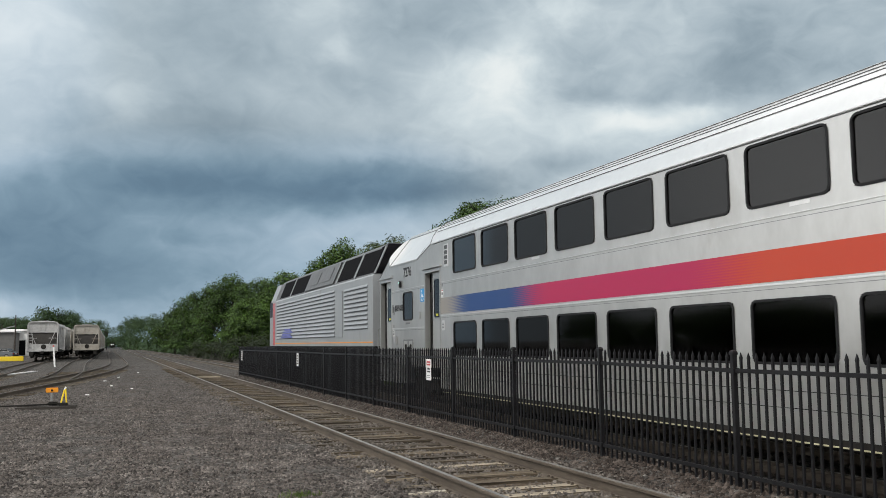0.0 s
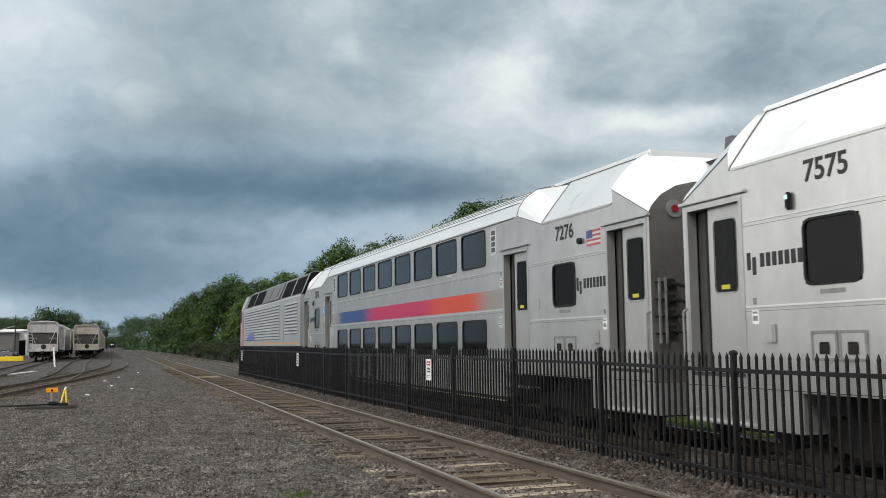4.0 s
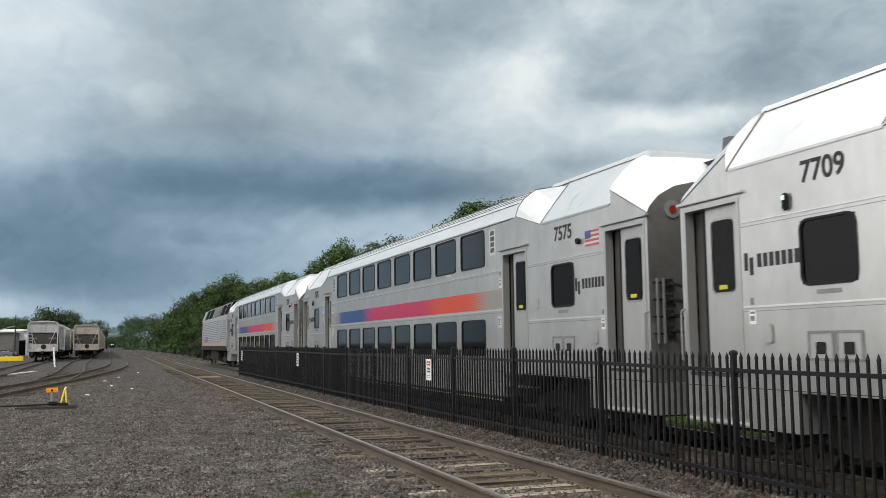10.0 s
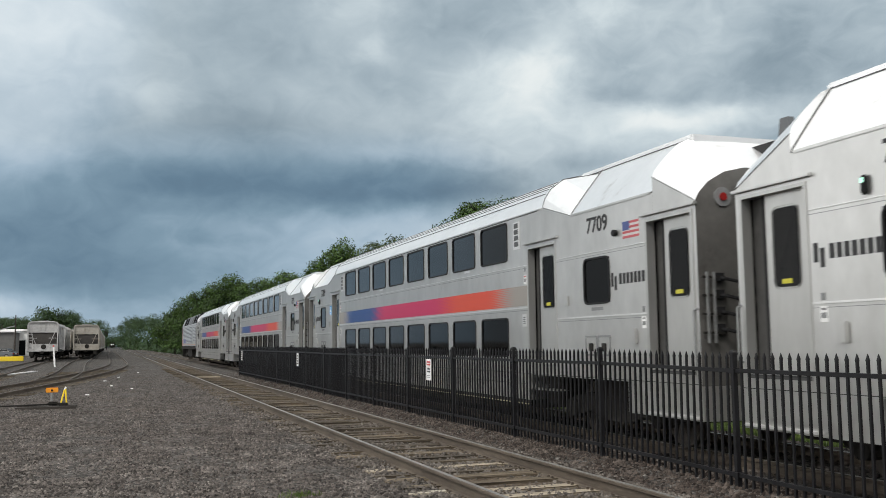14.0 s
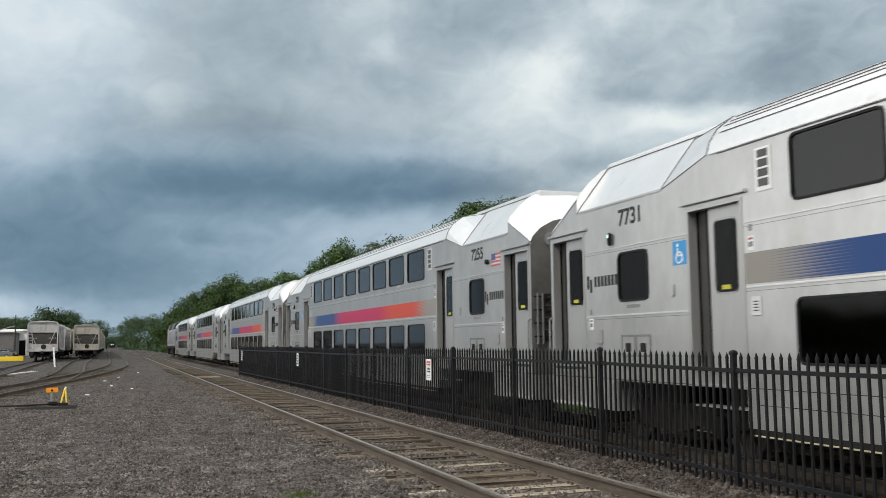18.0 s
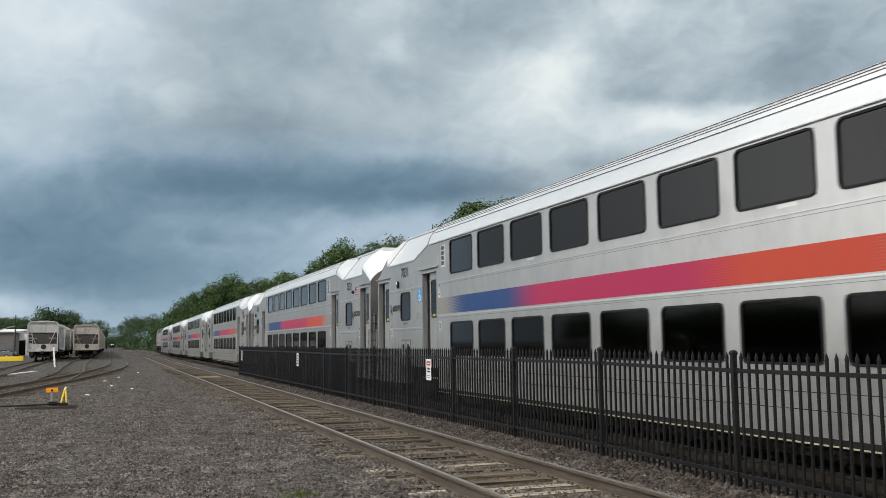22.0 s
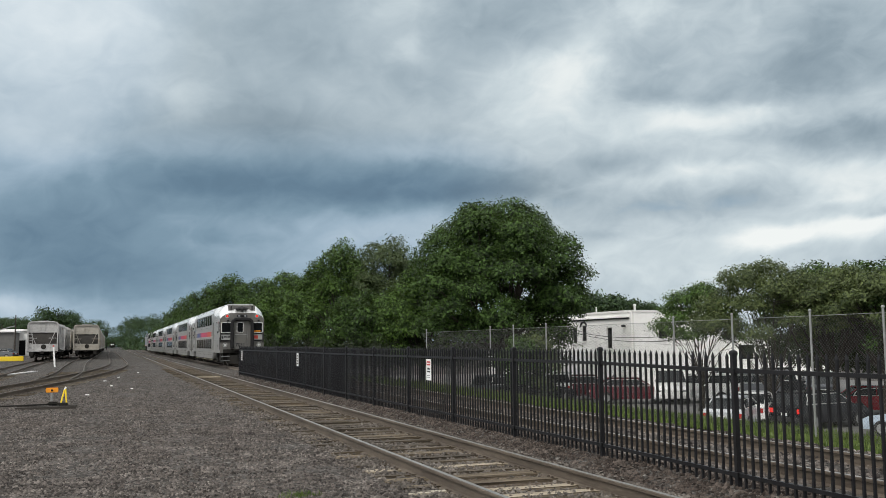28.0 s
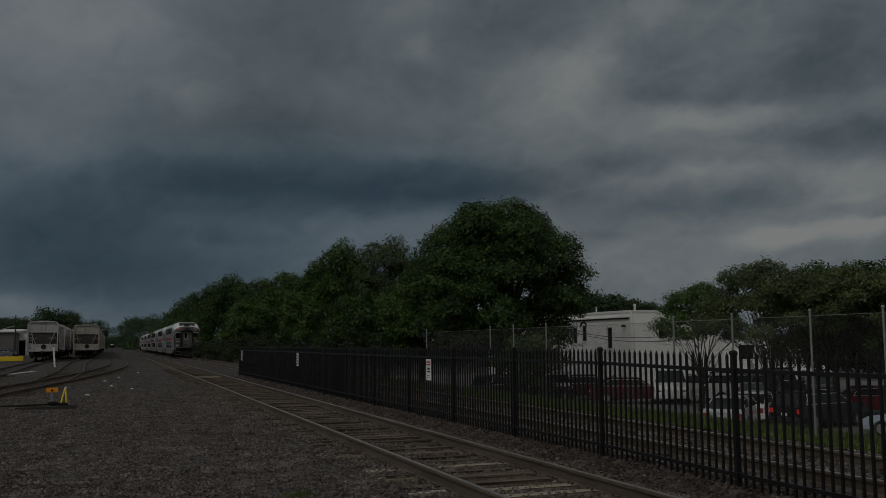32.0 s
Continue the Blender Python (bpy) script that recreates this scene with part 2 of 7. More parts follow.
def leaf_material(name, dark, light):
    m = bpy.data.materials.new(name)
    m.use_nodes = True
    K = Nodes(m.node_tree)
    r = K.add("ShaderNodeNewGeometry").outputs["Random Per Island"]
    co = K.add("ShaderNodeTexCoord").outputs["Object"]
    sprays = K.noise(co, 1.5, 3.0, 0.6)
    f = K.math("ADD", K.math("MULTIPLY", r, 0.34), K.math("ADD", K.math("MULTIPLY", sprays, 0.42), K.math("MULTIPLY", K.noise(co, 0.35, 2.0), 0.24)))
    col = K.mix(K.smooth(f, 0.33, 0.68), dark, light)
    b = K.add("ShaderNodeBsdfPrincipled", Roughness=0.6)
    b.inputs["Specular IOR Level"].default_value = 0.22
    K.put(b.inputs["Base Color"], col)
    tr = K.add("ShaderNodeBsdfTranslucent")
    K.put(tr.inputs["Color"], K.mix(0.4, col, (0.18, 0.25, 0.04)))
    mx = K.t.nodes.new("ShaderNodeMixShader")
    mx.inputs[0].default_value = 0.14
    K.t.links.new(b.outputs[0], mx.inputs[1])
    K.t.links.new(tr.outputs[0], mx.inputs[2])
    K.t.links.new(mx.outputs[0], K.add("ShaderNodeOutputMaterial").inputs[0])
    return m


def gravel(name, tint=(1.0, 1.0, 1.0)):
    """Crushed stone: cells of stone in several tones, dirt patches, deep bump."""
    m = bpy.data.materials.new(name)
    m.use_nodes = True
    K = Nodes(m.node_tree)
    co = K.add("ShaderNodeTexCoord").outputs["Object"]
    wob = K.noise(co, 14.0, 2.0)
    pos = K.t.nodes.new("ShaderNodeVectorMath")
    pos.operation = "ADD"
    K.put(pos.inputs[0], co)
    cmb = K.add("ShaderNodeCombineXYZ", X=K.math("MULTIPLY", wob, 0.05), Y=K.math("MULTIPLY", wob, 0.05), Z=0.0)
    K.put(pos.inputs[1], cmb.outputs[0])
    cells = []
    for sc in (24.0, 9.0):
        v = K.t.nodes.new("ShaderNodeTexVoronoi")
        K.put(v.inputs["Vector"], pos.outputs[0])
        v.inputs["Scale"].default_value = sc
        cells.append(v)
    g = K.add("ShaderNodeSeparateColor", Color=cells[0].outputs["Color"])
    g2 = K.add("ShaderNodeSeparateColor", Color=cells[1].outputs["Color"])
    tone = K.math("ADD", K.math("MULTIPLY", g.outputs[0], 0.62), K.math("MULTIPLY", g2.outputs[1], 0.38))
    col = K.ramp(tone, [(0.05, (0.010, 0.009, 0.008)), (0.45, (0.046, 0.042, 0.038)), (0.75, (0.105, 0.095, 0.086)), (0.97, (0.23, 0.217, 0.20))])
    col = K.mix(K.math("MULTIPLY", K.smooth(K.noise(co, 0.30, 5.0, 0.65), 0.50, 0.70), 0.55), col, (0.066, 0.046, 0.034))
    col = K.mix(K.math("MULTIPLY", K.smooth(K.noise(co, 0.11, 4.0, 0.6), 0.45, 0.65), 0.35), col, (0.11, 0.102, 0.094))
    col = K.mix(1.0, col, tint, "MULTIPLY")
    b = K.add("ShaderNodeBsdfPrincipled", Roughness=0.92)
    b.inputs["Specular IOR Level"].default_value = 0.25
    K.put(b.inputs["Base Color"], col)
    bp = K.add("ShaderNodeBump", Strength=1.0, Distance=0.03)
    K.put(bp.inputs["Height"], K.math("SUBTRACT", tone, cells[0].outputs["Distance"]))
    K.put(b.inputs["Normal"], bp.outputs[0])
    K.t.links.new(b.outputs[0], K.add("ShaderNodeOutputMaterial").inputs[0])
    return m


M_STEEL = stuff("brushed_stainless", [(0.50, 0.50, 0.487), (0.585, 0.585, 0.572), (0.67, 0.67, 0.657)], 0.33, 0.80, 0.7, 0, stretch=(1, 0.9, 0.5), spots=((0.46, 0.452, 0.43), 0.55, 0.3, 0.9))
M_STEEL.node_tree.nodes["Principled BSDF"].inputs["Specular Tint"].default_value = (0.55, 0.55, 0.55, 1.0)
M_ROOF = stuff("roof_steel", [(0.76, 0.77, 0.77), (0.85, 0.86, 0.86)], 0.33, 0.65, 1.2, 0.05, 30, dist=0.004, spots=((0.58, 0.57, 0.55), 0.6, 0.2, 2.0))
M_BLACK = stuff("black_rubber", [(0.010, 0.010, 0.011), (0.020, 0.020, 0.021)], 0.65, 0, 4, 0.2, spec=0.22)
M_UNDER = stuff("underframe_grime", [(0.010, 0.0095, 0.009), (0.030, 0.028, 0.025)], 0.85, 0, 3, 0.5, spec=0.2)
M_DOORSTEEL = stuff("door_steel", [(0.45, 0.45, 0.435), (0.56, 0.56, 0.545)], 0.36, 0.75, 1.0, 0.05, 50, stretch=(1, 1, 0.3), dist=0.004)
M_GLASS = glassy("tinted_glass", (0.022, 0.024, 0.027))
# shade at the coach ends put into the steel's colour, with grime spots
M_ENDSTEEL = stuff("shaded_grimy_steel", [(0.135, 0.131, 0.122), (0.215, 0.209, 0.196)], 0.44, 0.5, 1.2, 0.1, spots=((0.10, 0.095, 0.088), 0.55, 0.2, 2.0))
# darker copy of the tinted glass: dark reflections put into its tint
M_GLASS_DOOR = glassy("dim_reflection_glass", (0.010, 0.011, 0.012), ior=1.22)
M_FENCE = stuff("black_powder_coat", [(0.007, 0.007, 0.008), (0.014, 0.014, 0.016)], 0.42, 0, 3, 0.08, spots=((0.026, 0.024, 0.022), 0.62, 0.15, 5.0), spec=0.25)
M_RAIL = stuff("rusty_rail", [(0.050, 0.038, 0.028), (0.090, 0.071, 0.053), (0.145, 0.118, 0.090)], 0.75, 0.1, 5, 0.4, stretch=(1, 0.15, 1))
M_RAILTOP = stuff("rail_head", [(0.26, 0.245, 0.225), (0.38, 0.365, 0.34)], 0.40, 0.8, 4, 0.1, stretch=(1, 0.1, 1))
M_RUSTTOP = stuff("rusty_rail_head", [(0.045, 0.034, 0.028), (0.100, 0.081, 0.068)], 0.55, 0.4, 4, 0.2, stretch=(1, 0.1, 1))
M_TIE = stuff("weathered_tie", [(0.030, 0.022, 0.014), (0.100, 0.077, 0.050), (0.25, 0.200, 0.132)], 0.9, 0, 3, 0.7, stretch=(0.3, 4, 4), per_object=0.6)
M_STOCKADE = stuff("dark_weathered_boards", [(0.030, 0.026, 0.022), (0.065, 0.056, 0.047)], 0.9, 0, 1.5, 0.4, stretch=(1, 6, 0.5), per_object=0.4)
M_PALETIE = stuff("bleached_tie", [(0.16, 0.132, 0.094), (0.40, 0.345, 0.26)], 0.9, 0, 3, 0.6, stretch=(0.35, 3, 3))
M_BLEACHED = stuff("bleached_wood", [(0.24, 0.21, 0.16), (0.46, 0.42, 0.34)], 0.9, 0, 4, 0.5, stretch=(0.3, 3, 3))
M_GRAVEL = gravel("gravel_bed")
M_TRACKBED = gravel("track_dirt", (1.05, 0.90, 0.70))
M_STONE_B = stuff("dirty_ballast_stone", [(0.040, 0.035, 0.030), (0.095, 0.084, 0.074), (0.185, 0.168, 0.150)], 0.92, 0, 3, 0.3, 40, per_island=0.55, spec=0.2)
M_STONE_D = stuff("brown_ballast_stone", [(0.022, 0.017, 0.0145), (0.052, 0.042, 0.036), (0.112, 0.095, 0.083)], 0.92, 0, 3, 0.3, 40, per_island=0.6, spec=0.15)
M_STONE = stuff("ballast_stone", [(0.022, 0.018, 0.016), (0.078, 0.068, 0.061), (0.185, 0.167, 0.152)], 0.9, 0, 3, 0.3, 40, per_island=0.72, spec=0.25)
M_GRASS = stuff("mown_grass", [(0.052, 0.082, 0.019), (0.110, 0.152, 0.039)], 0.9, 0, 3, 0.8, 60)
M_LOT = stuff("lot_asphalt", [(0.10, 0.10, 0.10), (0.16, 0.157, 0.15)], 0.9, 0, 1, 0.3, 50)
M_BARK = stuff("bark", [(0.022, 0.018, 0.014), (0.055, 0.045, 0.036)], 0.95, 0, 6, 0.8, stretch=(1, 1, 0.3))
M_LEAF = leaf_material("leaf_deep", (0.004, 0.012, 0.003), (0.066, 0.126, 0.026))
M_LEAF_B = leaf_material("leaf_bright", (0.007, 0.020, 0.004), (0.088, 0.160, 0.030))
M_LEAF_DULL = leaf_material("leaf_dull", (0.022, 0.036, 0.012), (0.108, 0.138, 0.048))
# darker than the other leaves: shade under the crowns put into the colour
M_LEAF_SHADE = leaf_material("leaf_in_shade", (0.004, 0.009, 0.003), (0.020, 0.030, 0.011))
M_LEAF_FAR = leaf_material("leaf_far", (0.014, 0.030, 0.013), (0.052, 0.094, 0.036))
M_BLADE = leaf_material("grass_blade", (0.040, 0.068, 0.015), (0.115, 0.155, 0.038))
M_LEAF_PALE = leaf_material("leaf_pale", (0.030, 0.048, 0.020), (0.092, 0.125, 0.052))
M_WIRE = stuff("dull_wire", [(0.10, 0.10, 0.10), (0.16, 0.16, 0.16)], 0.6, 0.4, 8, 0)
M_WHITEWALL = stuff("white_painted_wall", [(0.80, 0.80, 0.78), (0.88, 0.88, 0.86)], 0.8, 0, 0.6, 0.1, spots=((0.72, 0.71, 0.68), 0.62, 0.2, 0.5))
M_GALV = stuff("galvanised_steel", [(0.20, 0.205, 0.205), (0.32, 0.325, 0.325)], 0.55, 0.5, 8, 0.1)
# dark tone for the shade in the hopper end recess
M_SHADED = stuff("recess_shade", [(0.030, 0.028, 0.026), (0.070, 0.065, 0.060)], 0.9, 0, 1.2, 0.2)
M_HOPPER = stuff("hopper_paint", [(0.25, 0.25, 0.245), (0.40, 0.40, 0.395), (0.52, 0.52, 0.51)], 0.8, 0, 0.9, 0.2, spots=((0.17, 0.11, 0.075), 0.56, 0.18, 1.3))
M_HOPPERB = stuff("hopper_tan_paint", [(0.22, 0.205, 0.175), (0.36, 0.34, 0.30), (0.44, 0.42, 0.37)], 0.85, 0, 0.9, 0.2, spots=((0.27, 0.15, 0.085), 0.55, 0.16, 1.1))
M_WHITE = stuff("white_paint", [(0.74, 0.74, 0.73), (0.83, 0.83, 0.82)], 0.6, 0, 5, 0.05)
M_ORANGE = stuff("orange_paint", [(0.75, 0.27, 0.01), (0.88, 0.34, 0.015)], 0.55, 0, 5, 0.05)
M_YELLOW = stuff("yellow_paint", [(0.78, 0.56, 0.02), (0.88, 0.66, 0.03)], 0.55, 0, 5, 0.05)
M_INK = stuff("black_ink", [(0.02, 0.02, 0.022), (0.03, 0.03, 0.032)], 0.7, 0, 5, 0)
M_FLAGRED = stuff("faded_red", [(0.40, 0.075, 0.085), (0.46, 0.10, 0.11)], 0.5, 0, 5, 0)
M_FLAGWHITE = stuff("faded_white", [(0.52, 0.51, 0.50), (0.60, 0.59, 0.58)], 0.5, 0, 5, 0)
M_RED = stuff("red_paint", [(0.45, 0.025, 0.03), (0.55, 0.035, 0.04)], 0.5, 0, 5, 0)
M_SIGNBLUE = stuff("blue_sign", [(0.03, 0.25, 0.55), (0.04, 0.29, 0.60)], 0.5, 0, 5, 0)

# ---------------------------------------------------------------- sky backdrop
def cloud_backdrop():
    m = bpy.data.materials.new("storm_clouds")
    m.use_nodes = True
    K = Nodes(m.node_tree)
    co = K.add("ShaderNodeTexCoord").outputs["Object"]
    s = K.add("ShaderNodeSeparateXYZ", Vector=co)
    x, y, z = s.outputs
    u = K.math("ARCTAN2", x, y)
    r = K.math("SQRT", K.math("ADD", K.math("MULTIPLY", x, x), K.math("MULTIPLY", y, y)))
    v = K.math("ARCTAN2", z, r)
    comb = K.add("ShaderNodeCombineXYZ", X=u, Y=K.math("MULTIPLY", v, 1.5), Z=0.0)
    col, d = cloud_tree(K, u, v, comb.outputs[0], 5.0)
    # pale rain haze low over the horizon
    e = K.add("ShaderNodeEmission", Strength=1.0)
    K.put(e.inputs[0], col)
    K.t.links.new(e.outputs[0], K.add("ShaderNodeOutputMaterial").inputs[0])
    a, b = 4200.0, 350.0
    verts, faces = [], []
    na, ne = 60, 40
    for j in range(ne + 1):
        el = radians(-1.5 + 40.0 * (j / ne) ** 1.3)
        rr = 1 / math.sqrt((math.cos(el) / a) ** 2 + (math.sin(el) / b) ** 2)
        for i in range(na + 1):
            az = radians(-22 + 84 * i / na)
            verts.append((rr * math.cos(el) * math.sin(az), rr * math.cos(el) * math.cos(az), rr * math.sin(el)))
    for j in range(ne):
        for i in range(na):
            k = j * (na + 1) + i
            faces.append((k, k + na + 1, k + na + 2, k + 1))
    ob = new("backdrop_clouds", raw_mesh("backdrop_clouds", verts, faces, m))
    ob.location = EYE
    return tagged(ob, "dark blue-grey storm clouds with bright breaks", "sky", kind="structure")


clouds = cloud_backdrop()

# ---------------------------------------------------------------- ground
XN = 4.388            # middle of the near track
XT = 8.453            # middle of the train's track


def ground_height(x, y):
    """Height of the ground sheet: ballast shoulders, ditch, and the lower car park."""
    if x < 3.565:
        h = -0.165
    elif x < 5.245:
        h = -0.185
    elif x < 5.8:
        h = -0.14
    elif x < 6.85:
        h = -0.14 + 0.145 * (x - 5.8) / 0.45 if x < 6.25 else 0.005 - 0.165 * (x - 6.25) / 0.6
    elif x < 10.3:
        h = -0.16
    elif x < 12.0:
        h = -0.16 - 0.30 * (x - 10.3) / 1.7
    elif x < 15.5:
        h = -0.46 - 0.3 * (x - 12.0) / 3.5
    elif x < 16.6:
        h = -0.76 - 0.05 * (x - 15.5)
    else:
        k = min((x - 16.6) / 2.8, 1)
        h = -0.815 * (1 - k) + lot_height(y) * k
    return h


def lot_height(y):
    """The car park lies low and falls towards the near end."""
    return -2.5 + 0.052 * min(max(y - 34.5, 0), 9)


def grid_sheet(name, xs, ys, material, lift=0.0, bumps=0.0):
    verts = [(x, y, ground_height(x, y) + lift + (bumps * noise.noise((x * 0.9, y * 0.9, 0)) if bumps else 0)) for y in ys for x in xs]
    n = len(xs)
    faces = [(j * n + i, j * n + i + 1, (j + 1) * n + i + 1, (j + 1) * n + i) for j in range(len(ys) - 1) for i in range(n - 1)]
    return new(name, raw_mesh(name, verts, faces, material))


xs = [-4500, -1500, -400, -120, -60, -30] + [-20 + 0.8 * i for i in range(29)] + [3.0, 3.3, 3.55, 3.58, 4.3, 5.15, 5.26, 5.5, 5.8, 5.95, 6.1, 6.25, 6.4, 6.55, 6.7, 6.86, 7.2, 8.5, 9.8, 10.3, 11, 12, 13.5, 15.5, 16.6, 18, 19.4, 24, 40, 90, 300, 1200, 4500]
ys = [-4500, -800, -200, -60] + [-20 + 1.0 * i for i in range(140)] + [130, 150, 180, 220, 300, 450, 800, 1600, 4500]
tagged(grid_sheet("ground", xs, ys, M_GRAVEL, 0, 0.035), "grey-brown crushed stone of the rail yard", "ground", kind="structure")
tagged(grid_sheet("ground_track_bed", [3.6, 4.05, 4.55, 4.95, 5.18], [-20 + 1.5 * i for i in range(90)], M_TRACKBED, 0.020, 0.035), "brownish dirt and fine ballast between the rails", "ground", kind="structure")
tagged(grid_sheet("ground_grass", [10.9, 11.5, 12.2, 13, 14, 15.2, 16.6], [-30 + 2 * i for i in range(60)], M_GRASS, 0.03, 0.03), "strip of mown green grass beside the track", "grass", kind="structure")
tagged(grid_sheet("ground_car_park", [16.7, 18, 19.4, 24, 40, 58], [-30 + 4 * i for i in range(15)] + [32.5, 34.5, 38, 43.5, 50, 60, 80, 98], M_LOT, 0.02), "grey asphalt of the car park", "car park", kind="structure")


# ---------------------------------------------------------------- tracks
def rail_section(name, pts, parent, z=0.0, band_m=None):
    """A rail swept along pts: foot, web and head, with a polished running band."""
    prof = [(-0.07, -0.17), (-0.07, -0.158), (-0.012, -0.135), (-0.010, -0.045), (-0.036, -0.032), (-0.036, -0.006), (-0.028, 0.0), (0.028, 0.0), (0.036, -0.006), (0.036, -0.032), (0.010, -0.045), (0.012, -0.135), (0.07, -0.158), (0.07, -0.17)]
    rings, top = [], []
    for i, p in enumerate(pts):
        a, b = Vector(pts[max(i - 1, 0)]), Vector(pts[min(i + 1, len(pts) - 1)])
        t = (b - a).normalized()
        s = Vector((t.y, -t.x))
        rings.append([(p[0] + s.x * q, p[1] + s.y * q, z + h) for q, h in prof])
        top.append([(p[0] + s.x * q, p[1] + s.y * q, z + h) for q, h in ((-0.026, 0.0), (-0.026, 0.003), (0.026, 0.003), (0.026, 0.0))])
    r = part("rail", loft(bmesh.new(), rings), M_RAIL, parent)
    part("running_band", loft(bmesh.new(), top), band_m or M_RAILTOP, r, "worn running band")
    return r


def smooth_path(pts, step=3.0):
    """Catmull-Rom through plan points."""
    out = []
    P = [Vector(p) for p in pts]
    P = [2 * P[0] - P[1]] + P + [2 * P[-1] - P[-2]]
    for i in range(1, len(P) - 2):
        n = max(1, int((P[i + 1] - P[i]).length / step))
        for k in range(n):
            u = k / n
            a, b, c, d = P[i - 1:i + 3]
            out.append(tuple(b + 0.5 * u * (c - a + u * (2 * a - 5 * b + 4 * c - d + u * (3 * (b - c) + d - a)))))
    out.append(tuple(P[-2]))
    return out


def swing(pts):
    """The sidings veer slightly from the main line's direction."""
    return [(x - 0.0032 * y, y) for x, y in pts]


def offset(pts, d):
    out = []
    for i, p in enumerate(pts):
        t = (Vector(pts[min(i + 1, len(pts) - 1)]) - Vector(pts[max(i - 1, 0)])).normalized()
        out.append((p[0] + t.y * d, p[1] - t.x * d))
    return out


def tie_mesh(w, l, h, seed):
    rnd = random.Random(seed)
    bm = bx(bmesh.new(), -l / 2, l / 2, -w / 2, w / 2, -h, 0, 0.012)
    for v in bm.verts:
        v.co += Vector((rnd.uniform(-0.03, 0.03), rnd.uniform(-0.012, 0.012), rnd.uniform(-0.012, 0.008)))
    return bm


TIES = [finish(tie_mesh(0.22, 2.55, 0.18, i), "tie", M_TIE) for i in range(5)]
PALE = finish(tie_mesh(0.22, 2.55, 0.18, 9), "tie", M_PALETIE)


def track(name, centre, label, z=0.0, tie_from=0.0, tie_to=0.0, step=0.53, pale=(), drop=0.165):
    t = thing(name, kind="structure", label=label, category="railway track")
    for d in (-0.7525, 0.7525):
        rail_section("rail", offset(centre, d), t, z, M_RUSTTOP if "yard" in name else M_RAILTOP)
    rnd = random.Random(len(name))
    y = tie_from
    k = 0
    while y < tie_to:
        for a, b in zip(centre[:-1], centre[1:]):
            if a[1] <= y < b[1]:
                u = (y - a[1]) / (b[1] - a[1])
                ang = math.degrees(math.atan2(b[0] - a[0], b[1] - a[1]))
                ob = new("tie", PALE if any(abs(y - q) < step / 2 for q in pale) else TIES[k % 5])
                ob.parent = t
                ob.matrix_basis = pose(a[0] + u * (b[0] - a[0]) + rnd.uniform(-0.05, 0.05), y, z - drop + rnd.uniform(-0.012, 0.012), rnd.uniform(-1, 1), 0, -ang + rnd.uniform(-1.5, 1.5))
                break
        y += step + rnd.uniform(-0.05, 0.05)
        k += 1
    return t


near_line = [(XN, y) for y in (-60, -20, 0, 10, 20, 30, 40, 60, 90, 140, 220, 400, 900)]
track("track_near", near_line, "old rusty running line with weathered ties", 0.0, 2.0, 70.0, pale=(9.3, 10.2, 12.0), drop=0.140)
main_line = [(XT, y) for y in (-160, -60, 0, 40, 80, 140, 220, 400, 900)]
track("track_main", main_line, "main line track behind the fence", 0.0, 6.0, 60.0)
yard_1 = smooth_path(swing([(-8.2, 8), (-5.6, 24), (-3.6, 38), (-2.2, 48), (-0.75, 61), (0.45, 79), (0.65, 108), (0.3, 200), (0.2, 420)]), 2.5)
track("track_yard_1", yard_1, "curving yard siding with rusty rails", 0.0, 22.0, 70.0, drop=0.15)
yard_2 = smooth_path(swing([(-2.55, 47), (-2.35, 60), (-2.7, 80), (-3.0, 110), (-3.2, 200), (-3.3, 420)]), 2.5)
track("track_yard_2", yard_2, "yard siding under the second string of hoppers", 0.0, 47.0, 66.0, drop=0.15)
yard_3 = smooth_path(swing([(-6.2, 30), (-6.5, 60), (-6.9, 90), (-7.2, 150), (-7.4, 400)]), 3.0)
track("track_yard_3", yard_3, "yard siding under the first string of hoppers", 0.0, 40.0, 66.0, drop=0.15)

# ---------------------------------------------------------------- fence
PITCH_P = 2.866
POSTS = [8.36 + PITCH_P * i for i in range(-4, 15)]


def fence_x(y):
    """The fence closes in on the near track by a hand's width over its length."""
    return 6.19 - 0.0047 * (y - 8.36)


def fence_sag(y):
    return -0.03 if y < 9 else 0.0 if y < 30 else 0.015


def picket_mesh():
    """Square bar with a pressed spear point."""
    q = 0.0118
    rings = [(q, -0.01), (q, 1.325), (0.0142, 1.345), (0.0015, 1.402)]
    bm = loft(bmesh.new(), [[(-r, -r, z), (r, -r, z), (r, r, z), (-r, r, z)] for r, z in rings])
    return finish(bm, "picket", M_FENCE)


